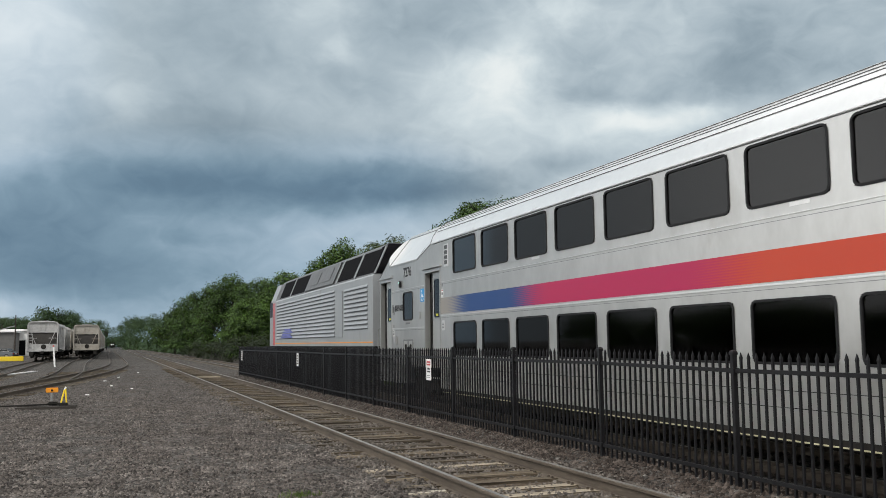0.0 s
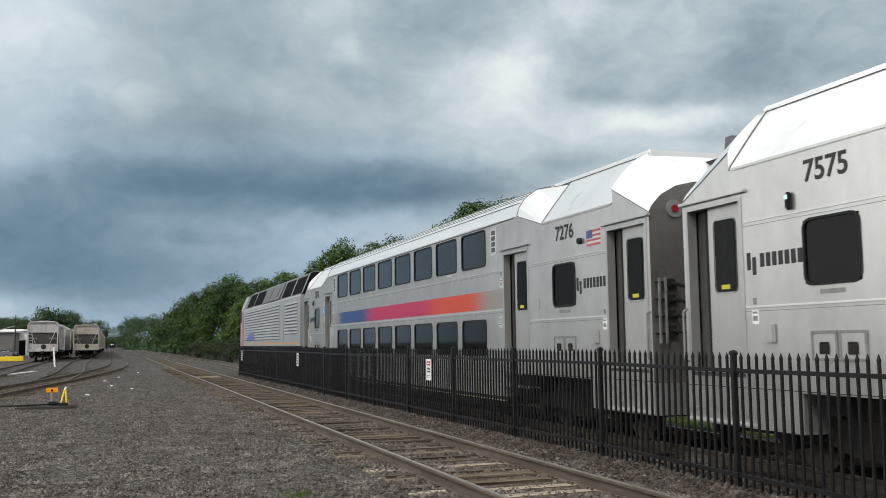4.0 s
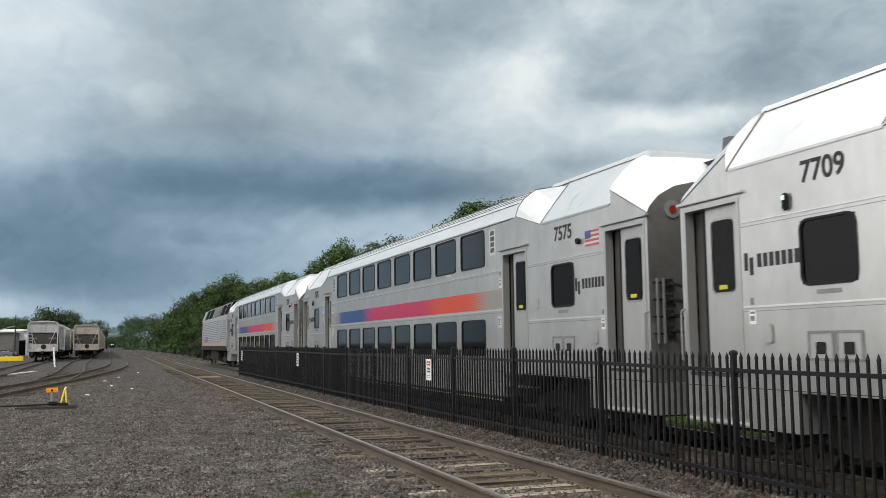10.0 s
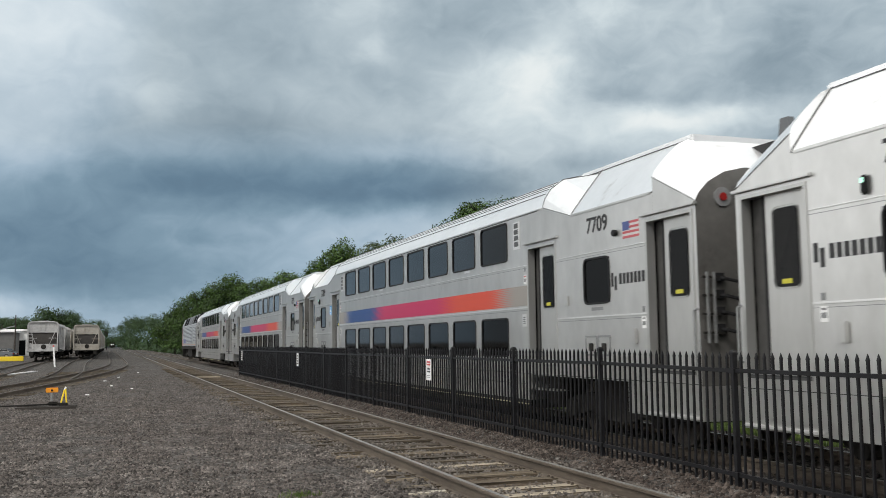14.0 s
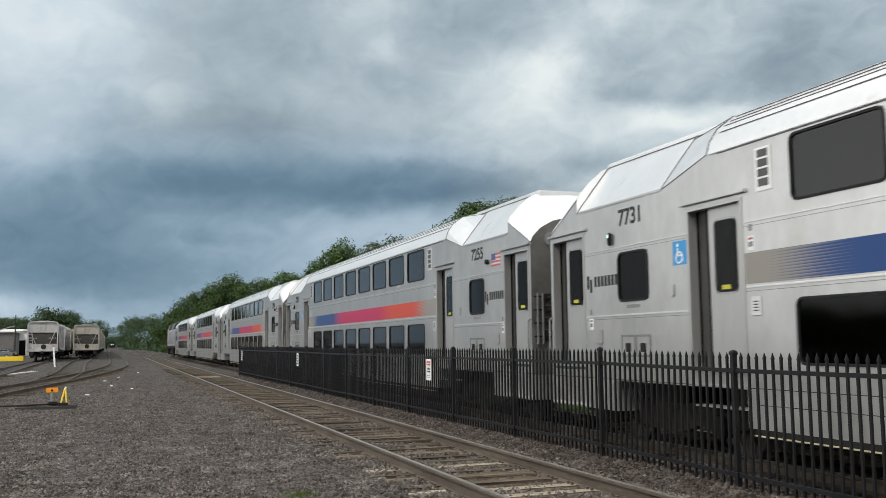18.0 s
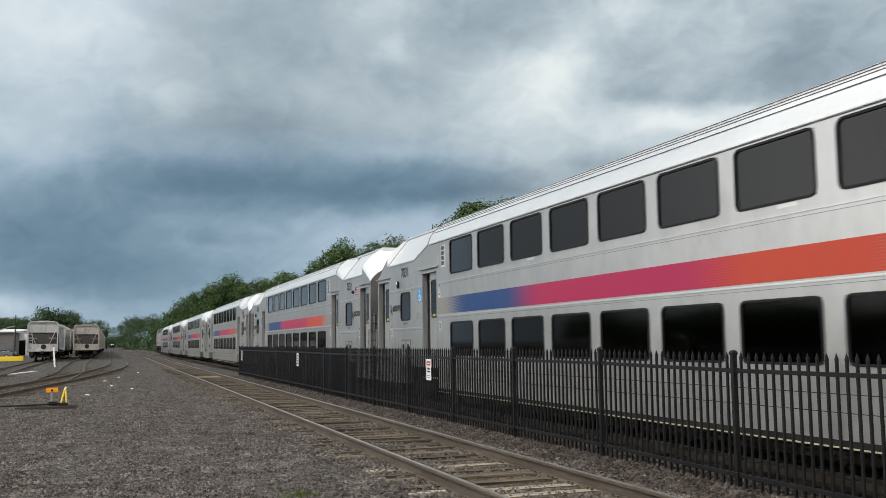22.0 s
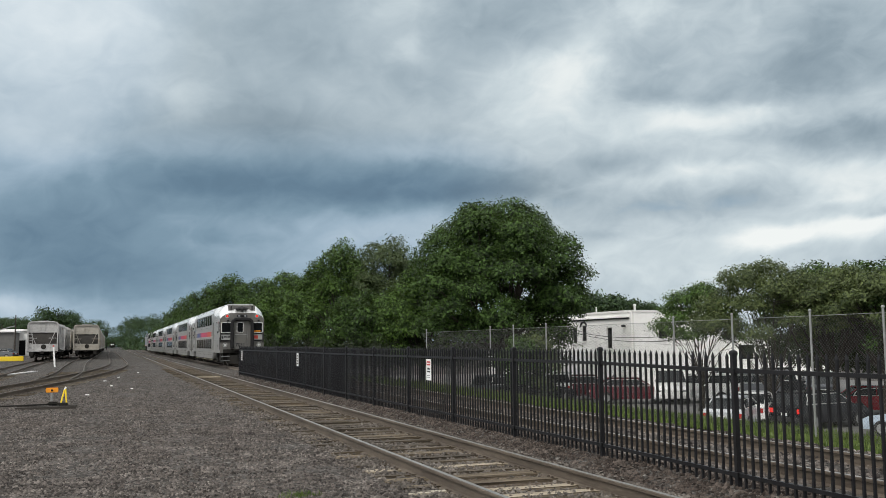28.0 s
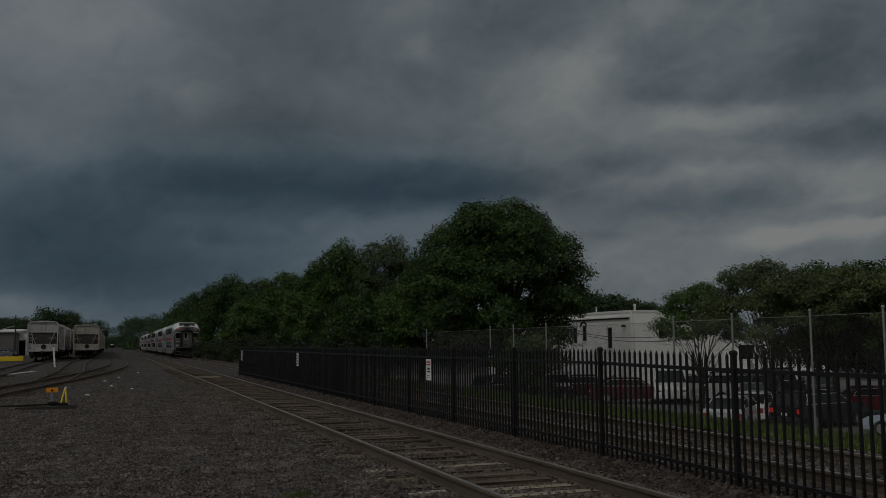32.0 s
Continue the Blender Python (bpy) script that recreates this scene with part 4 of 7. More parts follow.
def coach(cab=False):
    car = thing("coach", XT, 0, 0, label="stainless steel double-deck passenger coach with coloured stripe", category="railway coach", group="coaches of the train")
    holes = [(a, b, 3.095, 3.825) for a, b in UP] + [(a, b, 1.275, 1.985) for a, b in UP] + [(a, b, 2.135, 2.835) for a, b in (VEST[1:] if cab else VEST)] + [(a, b, *DOOR_Z) for a, b in (DOORS[1:] if cab else DOORS)]
    if cab:
        holes.append((0.60, 1.04, 2.50, 3.18))
    ua = 0.3 if cab else 2.07
    ub = 23.3
    cut = [(0.3, 1.292, 3.36, 3.90), (1.292, 4.76, 3.60, 3.90), (20.94, 24.408, 3.60, 3.90), (24.408, 25.4, 3.36, 3.90), (ua, 5.42, 0.5, 0.95), (20.30, ub, 0.5, 0.95)]
    bm = bmesh.new()
    for x in (-HALF, HALF):
        holed_wall(bm, x, 0.3, 25.4, 0.5, 3.90, holes + cut)
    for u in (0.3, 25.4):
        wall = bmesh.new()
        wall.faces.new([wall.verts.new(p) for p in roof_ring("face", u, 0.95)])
        part("end_wall", wall, M_ENDSTEEL, car, "steel end wall with shade and grime in its colour")
    for y0, y1, z in ((ua, 5.42, 0.95), (5.42, 20.30, 0.5), (20.30, ub, 0.95), (0.3, ua, 0.5), (ub, 25.4, 0.5)):
        if y1 - y0 < 0.1:
            continue
        bm.faces.new([bm.verts.new(p) for p in ((-HALF, y0, z), (HALF, y0, z), (HALF, y1, z), (-HALF, y1, z))])
    for y in (5.42, 20.30, 25.4, ub) + (() if cab else (0.3, ua)):
        bm.faces.new([bm.verts.new(p) for p in ((-HALF, y, 0.5), (HALF, y, 0.5), (HALF, y, 0.95), (-HALF, y, 0.95))])
    part("body", bm, M_STEEL, car)
    # the roof: round over the middle, faceted over the ends
    rings = []
    for u in (4.76, 12.0, 20.94):
        rings.append([(x, y, z) for x, y, z in roof_ring("main", u, 3.0)][2:-2])
    part("roof", loft(bmesh.new(), rings, closed=False), M_ROOF, car, "pale ribbed roof", True)
    for x, z in ((0.125, 4.173), (0.20, 4.263), (0.29, 4.331), (0.38, 4.40), (0.50, 4.449)):
        bm = bmesh.new()
        for s in (-1, 1):
            xx = s * (HALF - x)
            bx(bm, xx - 0.008, xx + 0.008, 4.9, 20.8, z - 0.004, z + 0.008)
        part("roof_rib", bm, M_LETTER, car)
    for flip in (0, 1):
        bm = bmesh.new()
        secs = [("face", 0.3), ("cap", 1.29), ("end", 1.292), ("end", 3.73), ("main", 4.76)]
        rings = []
        for k, u in secs:
            rr = roof_ring(k, u, 3.0)[1:-1]
            zl = 3.36 if k in ("face", "cap") else 3.60
            rr[0], rr[-1] = (rr[0][0], u, zl), (rr[-1][0], u, zl)
            rings.append([(x, 25.7 - y if flip else y, z) for x, y, z in rr])
        loft(bm, rings, closed=False)
        er = part("end_roof", bm, M_ROOF, car, "sloping roof panels over the entrance")
        er.data.materials.append(M_STEEL)
        for p in er.data.polygons:
            if abs(p.normal.x) > 0.94:
                p.material_index = 1
        for s in (-1, 1):
            y0, y1 = (1.34, 3.75) if not flip else (21.95, 24.36)
            part("roof_edge", bx(bmesh.new(), s * (HALF + 0.012), s * (HALF - 0.02), y0, y1, 3.60, 3.64, 0.006), M_STEEL, car)
        # dark seams round the end roof panels
        fy = (lambda u: 25.7 - u) if flip else (lambda u: u)
        for kind, u in (("end", 1.30), ("end", 3.73), ("main", 4.775)):
            ring = [(x - 0.004, fy(u), z + 0.004) for x, _, z in roof_ring(kind, u, 3.0)[2:7]]
            part("panel_seam", tube(bmesh.new(), ring, 0.007, 5), M_LETTER, car)
        for ka, a, kb, c, i in (("end", 1.30, "end", 3.73, 2), ("end", 3.73, "main", 4.76, 2), ("end", 3.73, "main", 4.76, 5), ("end", 1.30, "end", 3.73, 6), ("face", 0.3, "cap", 1.29, 2)):
            p, q = roof_ring(ka, a, 3.0)[i], roof_ring(kb, c, 3.0)[i]
            part("panel_seam", rod(bmesh.new(), (p[0] - 0.003, fy(a), p[2]), (q[0] - 0.003, fy(c), q[2]), 0.006, 5), M_LETTER, car)
        y0, y1 = (1.2, 4.5) if not flip else (21.2, 24.5)
        part("air_unit", bx(bmesh.new(), -0.92, 0.92, y0, y1, 4.34, 4.49, 0.03), M_ROOF, car)
        for sx in (-1, 1):
            xe = sx * (HALF - 0.60)
            part("roof_seam", bx(bmesh.new(), xe - 0.012, xe + 0.012, 1.31 if not flip else 21.0, 4.6 if not flip else 24.39, 4.40, 4.413), M_LETTER, car)
        if cab and not flip:
            continue
        yf = 0.3 if not flip else 25.4
        s = -1 if not flip else 1
        if flip:
            for xx in (-0.66, 0.66):
                lug = [[(xx - 0.05, 25.40, z), (xx + 0.05, 25.40, z), (xx + 0.05, 25.40 + w, z), (xx - 0.05, 25.40 + w, z)] for z, w in ((3.55, 0.30), (4.34, 0.14))]
                part("end_lug", loft(bmesh.new(), lug), M_LOCOROOF, car, "dark grey upright lug")
        for xx in (-1.12, 1.12):
            bz = part("marker_bezel", rod(bmesh.new(), (xx, yf, 3.42), (xx, yf + s * 0.02, 3.42), 0.13, 18), M_GALV, car)
            part("marker_lens", rod(bmesh.new(), (xx, yf + s * 0.02, 3.42), (xx, yf + s * 0.035, 3.42), 0.055, 16), M_LAMPDIM, bz)
        # gangway bellows and jumper cables
        o = [(-0.62, 1.0), (-0.62, 3.1), (-0.5, 3.3), (0.5, 3.3), (0.62, 3.1), (0.62, 1.0)]
        i = [(-0.48, 1.0), (-0.48, 3.0), (-0.4, 3.14), (0.4, 3.14), (0.48, 3.0), (0.48, 1.0)]
        rings = [[(a, yf + s * d, b) for (a, b) in o + i[::-1]] for d in (0.0, 0.24)]
        part("diaphragm", loft(bmesh.new(), rings), M_BLACK, car)
        part("end_door", bx(bmesh.new(), -0.42, 0.42, yf - 0.01, yf + 0.012 * s, 1.05, 3.0), M_DOORSTEEL, car)
        for k in range(4):
            z = 2.35 - k * 0.22
            bm = tube(bmesh.new(), [(-1.25, yf, z), (-1.2, yf + s * 0.12, z - 0.02), (-0.9, yf + s * 0.22, z - 0.10), (-0.8, yf + s * 0.1, z - 0.2)], 0.022, 6)
            bx(bm, -1.32, -1.18, yf, yf + s * 0.06, z - 0.05, z + 0.06)
            part("jumper_cable", bm, M_BLACK, car)
        for xb in (-1.44, -1.34):
            part("cable_bracket", bx(bmesh.new(), xb - 0.014, xb + 0.014, yf + s * 0.05, yf + s * 0.08, 1.50, 2.42), M_GALV, car)
        for k in range(4):
            part("bracket_rung", bx(bmesh.new(), -1.50, -1.16, yf + s * 0.03, yf + s * 0.06, 1.62 + 0.24 * k, 1.65 + 0.24 * k), M_UNDER, car)
        part("coupler", bx(bmesh.new(), -0.14, 0.14, yf - s * 0.3, yf + s * 0.30, 0.72, 1.0, 0.04), M_UNDER, car)
    # inside: near-black floors and walls, unlit gloom in their colour, close the view through the windows
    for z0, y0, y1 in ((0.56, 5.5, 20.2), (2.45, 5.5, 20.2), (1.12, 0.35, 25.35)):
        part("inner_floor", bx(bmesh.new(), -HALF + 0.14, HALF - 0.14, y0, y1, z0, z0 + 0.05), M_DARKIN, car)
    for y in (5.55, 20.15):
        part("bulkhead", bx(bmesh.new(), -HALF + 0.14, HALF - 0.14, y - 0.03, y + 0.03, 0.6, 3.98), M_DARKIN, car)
    # unseen wall added along the middle so no daylight shows through
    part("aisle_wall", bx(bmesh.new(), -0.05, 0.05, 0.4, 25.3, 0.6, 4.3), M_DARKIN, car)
    side_fittings(car, cab)
    bogie(car, 3.1)
    bogie(car, 22.6)
    bm = bmesh.new()
    for y0, y1 in ((0.9, 1.5), (4.75, 5.3), (20.4, 20.95), (24.2, 24.8)):
        bx(bm, -1.25, 1.25, y0, y1, 0.42, 0.95, 0.03)
    bx(bm, -1.3, 1.3, 5.5, 20.2, 0.34, 0.50, 0.02)
    part("equipment_box", bm, M_UNDER, car)
    part("skirt_edge", bx(bmesh.new(), -HALF + 0.003, -HALF + 0.03, 5.5, 20.2, 0.42, 0.5), M_UNDER, car)
    part("skirt_lip", bx(bmesh.new(), -HALF - 0.01, -HALF + 0.05, 5.5, 20.2, 0.415, 0.431), M_LIP, car, "pale yellow edging under the skirt")
    return car


def number_plate(car, text, cab=False):
    """Fleet number at both ends of the near side."""
    for y in (2.64 if cab else 2.88, 22.80):
        small = cab and y < 5
        if small:
            part("number_frame", ring_frame(bmesh.new(), y, 3.36, 0.64, 0.34, 0.03, 0.05, -HALF, -HALF - 0.01), M_INK, car)
            part("number_panel", slab(bmesh.new(), y, 3.36, 0.60, 0.30, 0.04, -HALF, -HALF - 0.003), M_WHITE, car)
        ob = new("fleet_number", lettering(text, 0.24 if small else 0.33, M_GALV if small else M_INK, "fleet_number"))
        ob.parent = car
        ob.matrix_basis = Matrix.Translation((-HALF - (0.006 if small else 0.002), y, 3.36)) @ Matrix(((0, 0, -1, 0), (-1, 0, 0, 0), (0, 1, 0, 0), (0, 0, 0, 1)))


def cab_end(car):
    """Driving-cab end of the last coach, at its rear."""
    Y = 0.3

    def fplate(bm, cx, cz, w, h, r, y0, y1):
        o = rounded(w, h, r)
        return loft(bm, [[(cx + a, y0, cz + b) for a, b in o], [(cx + a, y1, cz + b) for a, b in o]])

    def fring(bm, cx, cz, w, h, t, r, y0, y1):
        o, i = rounded(w, h, r), rounded(w - 2 * t, h - 2 * t, max(r - t, 0.01))
        return loft(bm, [[(cx + a, y, cz + b) for a, b in q] for q, y in ((o, y0), (o, y1), (i, y1), (i, y0))], caps=False)
    for s in (-1, 1):
        cx = s * 1.06
        w = part("cab_window", fring(bmesh.new(), cx, 2.77, 0.78, 0.78, 0.05, 0.08, Y, Y - 0.03), M_TRIM, car, "cab window with pale metal frame")
        part("pane", fplate(bmesh.new(), cx, 2.77, 0.67, 0.67, 0.05, Y, Y - 0.012), M_LOCODARK, w)
        if s > 0:
            part("destination_sign", bx(bmesh.new(), cx - 0.28, cx + 0.22, Y - 0.018, Y - 0.012, 2.47, 2.56), M_ORANGE, w, "amber destination sign behind the glass")
        wp = part("wiper", rod(bmesh.new(), (cx + 0.1, Y - 0.04, 3.28), (cx - 0.05, Y - 0.06, 2.95), 0.012, 6), M_BLACK, car)
        part("wiper_motor", bx(bmesh.new(), cx + 0.02, cx + 0.16, Y - 0.06, Y, 3.22, 3.34, 0.01), M_BLACK, car)
        lamp = part("tail_lamp", fring(bmesh.new(), s * 1.03, 3.60, 0.30, 0.30, 0.05, 0.15, Y + 0.05, Y - 0.05), M_DOORSTEEL, car)
        part("lens", fplate(bmesh.new(), s * 1.03, 3.60, 0.13, 0.13, 0.065, Y, Y - 0.035), M_LAMPRED, lamp, "glowing red lens")
        part("reflector", fplate(bmesh.new(), s * 1.03, 3.60, 0.21, 0.21, 0.1, Y, Y - 0.02), M_LAMPDIM, lamp)
        hl = part("headlamp", fring(bmesh.new(), s * 1.17, 1.53, 0.32, 0.32, 0.05, 0.16, Y, Y - 0.05), M_DOORSTEEL, car)
        part("reflector", fplate(bmesh.new(), s * 1.17, 1.53, 0.24, 0.24, 0.12, Y, Y - 0.02), M_INK, hl)
        part("lens", fplate(bmesh.new(), s * 1.17, 1.53, 0.17, 0.17, 0.085, Y, Y - 0.035), M_TRIM, hl)
        bm = bmesh.new()
        for z in (2.33, 1.83):
            bx(bm, cx - 0.42, cx + 0.34, Y - 0.08, Y, z - 0.05, z + 0.05, 0.012)
        bx(bm, s * 1.44, s * 1.50, Y - 0.10, Y, 1.72, 2.42)
        part("guard_bar", bm, M_BLACK, car)
        pan = part("end_panel", bx(bmesh.new(), cx - 0.36, cx + 0.36, Y - 0.012, Y, 1.90, 2.27), M_STEEL, car)
        if s < 0:
            bm = bmesh.new()
            for k in range(6):
                bx(bm, cx - 0.18 + 0.085 * k, cx - 0.12 + 0.085 * k, Y - 0.016, Y - 0.012, 2.04, 2.16)
            part("lettering", bm, M_INK, pan, "row of dark letter-sized blocks")
            part("emblem", bx(bmesh.new(), cx - 0.33, cx - 0.23, Y - 0.016, Y - 0.012, 1.98, 2.16), M_INK, pan)
        else:
            part("stripe_patch", bx(bmesh.new(), cx - 0.3, cx + 0.05, Y - 0.016, Y - 0.012, 1.96, 2.20), M_ENDSTRIPE, pan)
    # padded gangway arch
    path = [(-0.70, 1.30), (-0.70, 3.05), (-0.64, 3.24), (-0.50, 3.36), (0.50, 3.36), (0.64, 3.24), (0.70, 3.05), (0.70, 1.30)]
    rings = []
    for i, (x, z) in enumerate(path):
        a, b = Vector(path[max(i - 1, 0)]), Vector(path[min(i + 1, len(path) - 1)])
        t = (b - a).normalized()
        n = Vector((t.y, -t.x))
        rings.append([(x + n.x * q * 0.11, Y - 0.02 - d, z + n.y * q * 0.11) for q, d in ((-1, 0.0), (-1, 0.22), (-0.6, 0.30), (0.6, 0.30), (1, 0.22), (1, 0.0))])
    part("gangway_pad", loft(bmesh.new(), rings), M_BLACK, car, "thick black rubber gangway arch")
    # wall and door inside the gangway take the shade-darkened steel
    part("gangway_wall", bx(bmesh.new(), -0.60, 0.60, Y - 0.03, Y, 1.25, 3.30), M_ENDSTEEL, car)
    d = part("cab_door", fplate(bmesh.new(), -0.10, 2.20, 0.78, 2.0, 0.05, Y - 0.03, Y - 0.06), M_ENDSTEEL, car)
    part("door_window", fring(bmesh.new(), -0.14, 2.78, 0.46, 0.72, 0.035, 0.07, Y - 0.055, Y - 0.08), M_WHITE, d)
    part("pane", fplate(bmesh.new(), -0.14, 2.78, 0.40, 0.66, 0.05, Y - 0.055, Y - 0.068), M_LOCODARK, d)
    part("door_ledge", bx(bmesh.new(), -0.50, 0.32, Y - 0.08, Y - 0.05, 2.27, 2.30), M_STEEL, d)
    part("grab_handle", tube(bmesh.new(), [(0.34, Y - 0.06, 1.6), (0.34, Y - 0.12, 1.62), (0.34, Y - 0.12, 2.5), (0.34, Y - 0.06, 2.52)], 0.014), M_GALV, d)
    ob = new("fleet_number", lettering("7031", 0.34, M_INK, "fleet_number"))
    ob.parent = car
    ob.matrix_basis = Matrix.Translation((-0.12, Y - 0.065, 1.52)) @ Matrix(((1, 0, 0, 0), (0, 0, -1, 0), (0, 1, 0, 0), (0, 0, 0, 1)))
    part("footplate", bx(bmesh.new(), -0.62, 0.62, Y - 0.34, Y, 1.14, 1.24, 0.01), M_UNDER, car)
    hs = part("light_housing", fplate(bmesh.new(), 0.0, 3.62, 0.72, 0.19, 0.07, Y + 0.02, Y - 0.04), M_BLACK, car)
    for s in (-1, 1):
        part("lens", fplate(bmesh.new(), s * 0.21, 3.62, 0.17, 0.13, 0.06, Y - 0.03, Y - 0.05), M_LENS, hs)
    # roof box with horns
    bm = bmesh.new()
    loft(bm, [[(-0.92, 1.5, z), (0.92, 1.5, z), (0.92, 0.75, z), (-0.92, 0.75, z)] for z in (3.95, 4.40)])
    part("roof_box", bm, M_ENDSTEEL, car, "raised roof box at the cab end")
    for s in (-1, 1):
        part("box_wing", bx(bmesh.new(), s * 0.55, s * 0.92, 0.60, 0.75, 3.90, 4.40, 0.01), M_ENDSTEEL, car)
        part("wing_slot", bx(bmesh.new(), s * 0.68, s * 0.78, 0.59, 0.60, 3.97, 4.33), M_INK, car)
    bm = bmesh.new()
    for k in range(5):
        x = -0.34 + 0.16 * k
        rod(bm, (x, 0.75, 4.15 + 0.04 * (k % 2)), (x, 0.42, 4.12 + 0.04 * (k % 2)), 0.05, 12, 0.12)
        bmesh.ops.create_uvsphere(bm, u_segments=12, v_segments=8, radius=0.12, matrix=Matrix.Translation((x, 0.40, 4.12 + 0.04 * (k % 2))))
    part("air_horn", bm, M_INK, car)
    # pilot and steps under the cab
    part("buffer_beam", bx(bmesh.new(), -1.3, 1.3, Y - 0.05, Y + 0.10, 0.95, 1.22, 0.02), M_UNDER, car)
    for s in (-1, 1):
        st = part("side_steps", bx(bmesh.new(), s * 1.45, s * 1.42, Y - 0.10, Y + 0.04, 0.35, 0.98), M_UNDER, car)
        for z in (0.40, 0.72):
            part("step_tread", bx(bmesh.new(), s * 1.45, s * 0.85, Y - 0.12, Y + 0.06, z - 0.02, z + 0.02), M_GALV, st)
        part("step_hanger", bx(bmesh.new(), s * 0.88, s * 0.85, Y - 0.10, Y + 0.04, 0.35, 0.98), M_UNDER, st)
    rings = [[(-1.0, Y - 0.05 + k, z), (0, Y - 0.22 + k, z), (1.0, Y - 0.05 + k, z), (1.0, Y + 0.1 + k, z), (-1.0, Y + 0.1 + k, z)] for z, k in ((0.22, 0.0), (0.80, 0.08))]
    part("pilot", loft(bmesh.new(), rings), M_UNDER, car)
    part("coupler", bx(bmesh.new(), -0.14, 0.14, Y - 0.34, Y + 0.2, 0.72, 1.0, 0.04), M_UNDER, car)
    for k in range(3):
        part("brake_hose", tube(bmesh.new(), [(-0.35 + 0.3 * k, Y - 0.05, 1.05), (-0.33 + 0.3 * k, Y - 0.25, 0.75), (-0.30 + 0.3 * k, Y - 0.2, 0.5)], 0.025, 6), M_BLACK, car)
    # cab side window, crew access panel and recess
    window(car, 0.58, 1.06, 2.48, 3.20, r=0.05)
    part("access_panel", ring_frame(bmesh.new(), 1.86, 1.56, 0.72, 0.56, 0.03, 0.12, -HALF, -HALF - 0.012), M_DOORSTEEL, car)
    part("recess_step", bx(bmesh.new(), -HALF - 0.004, -HALF, 0.34, 0.58, 1.2, 2.08), M_UNDER, car)
    part("panel_latch", bx(bmesh.new(), -HALF - 0.012, -HALF, 1.82, 1.92, 1.42, 1.56), M_UNDER, car)


M_ENDSTRIPE = stuff("end_stripe", [(0.50, 0.03, 0.06), (0.58, 0.10, 0.04)], 0.5, 0, 2, 0)


def locomotive():
    lo = thing("locomotive", XT, 0, 0, label="silver and black diesel-electric locomotive with louvred sides", category="locomotive")
    H2 = 1.49
    ring = lambda y, z0, z1, w: [(-w, y, z0), (-w, y, z1 - 0.06), (-w + 0.06, y, z1), (w - 0.06, y, z1), (w, y, z1 - 0.06), (w, y, z0)]
    part("body", loft(bmesh.new(), [ring(0.35, 1.42, 3.5, H2), ring(17.6, 1.42, 3.5, H2)]), M_GREYPAINT, lo)
    nose = [[(-w, y, z0), (-w, y, zs), (-w * 0.8, y, zt), (w * 0.8, y, zt), (w, y, zs), (w, y, z0)] for y, z0, zs, zt, w in ((17.6, 1.42, 3.5, 4.25, 1.49), (18.9, 1.42, 3.5, 4.25, 1.48), (19.7, 1.42, 3.2, 3.9, 1.42), (20.3, 1.30, 2.6, 2.8, 1.32), (20.8, 1.20, 2.3, 2.4, 1.15))]
    part("cab", loft(bmesh.new(), nose), M_GREYPAINT, lo, "rounded driving cab")
    for y, w in ((17.75, 0.18), (18.15, 0.10)):
        part("red_band", bx(bmesh.new(), -H2 - 0.004, -H2 + 0.01, y, y + w, 1.45, 3.4), M_RED, lo)
    for s in (-1, 1):
        part("cab_window", bx(bmesh.new(), s * (H2 + 0.004), s * (H2 - 0.02), 18.5, 19.2, 2.75, 3.45, 0.02), M_LOCODARK, lo)
    part("windscreen", bx(bmesh.new(), -1.1, 1.1, 19.6, 20.02, 2.9, 3.6), M_LOCODARK, lo)
    # raised roof with dark panels on its sloping sides
    up = [(-1.42, 3.50), (-1.16, 4.28), (-0.95, 4.40), (0.95, 4.40), (1.16, 4.28), (1.42, 3.50)]
    part("roof", loft(bmesh.new(), [[(x, 0.55, z) for x, z in up], [(x, 17.4, z) for x, z in up]]), M_LOCOROOF, lo)

    def slope(y0, y1, lo_z=3.56, hi_z=4.24, lean=0.35, proud=0.012):
        bm = bmesh.new()
        k = 0.26 / 0.78
        fx = lambda z: -1.42 + (z - 3.50) * k - proud
        q = [(y0, lo_z), (y1, lo_z), (y1 - lean, hi_z), (y0 - lean, hi_z)]
        loft(bm, [[(fx(z), y, z) for y, z in q], [(fx(z) + 0.03, y, z) for y, z in q]])
        return bm
    for y0, y1 in ((0.3, 2.5), (2.8, 5.0), (10.9, 13.8), (14.2, 16.6)):
        part("dark_panel", slope(y0 + 0.3, y1 + 0.3), M_GRILLE, lo, "black sloping grille panel")
    part("roof_hatch", slope(5.8, 10.9, 3.56, 4.27, 0.35, 0.05), M_LOCOROOF, lo)
    for y in (6.2, 8.3):
        part("hatch_cover", slope(y + 0.3, y + 1.9, 3.72, 4.15, 0.2, 0.07), M_LOCOROOF, lo)
    for y in (0.05, 2.48, 5.05, 10.65, 13.85):
        part("roof_frame", slope(y + 0.25, y + 0.37, 3.52, 4.28, 0.35, 0.03), M_GREYPAINT, lo)
    rear = [[(-1.42, 0.36, 3.50), (1.42, 0.36, 3.50), (1.42, 0.56, 3.50), (-1.42, 0.56, 3.50)], [(-1.16, 0.46, 4.28), (1.16, 0.46, 4.28), (1.16, 0.56, 4.28), (-1.16, 0.56, 4.28)], [(-0.95, 0.5, 4.40), (0.95, 0.5, 4.40), (0.95, 0.56, 4.40), (-0.95, 0.56, 4.40)]]
    part("rear_panel", loft(bmesh.new(), rear), M_GRILLE, lo)
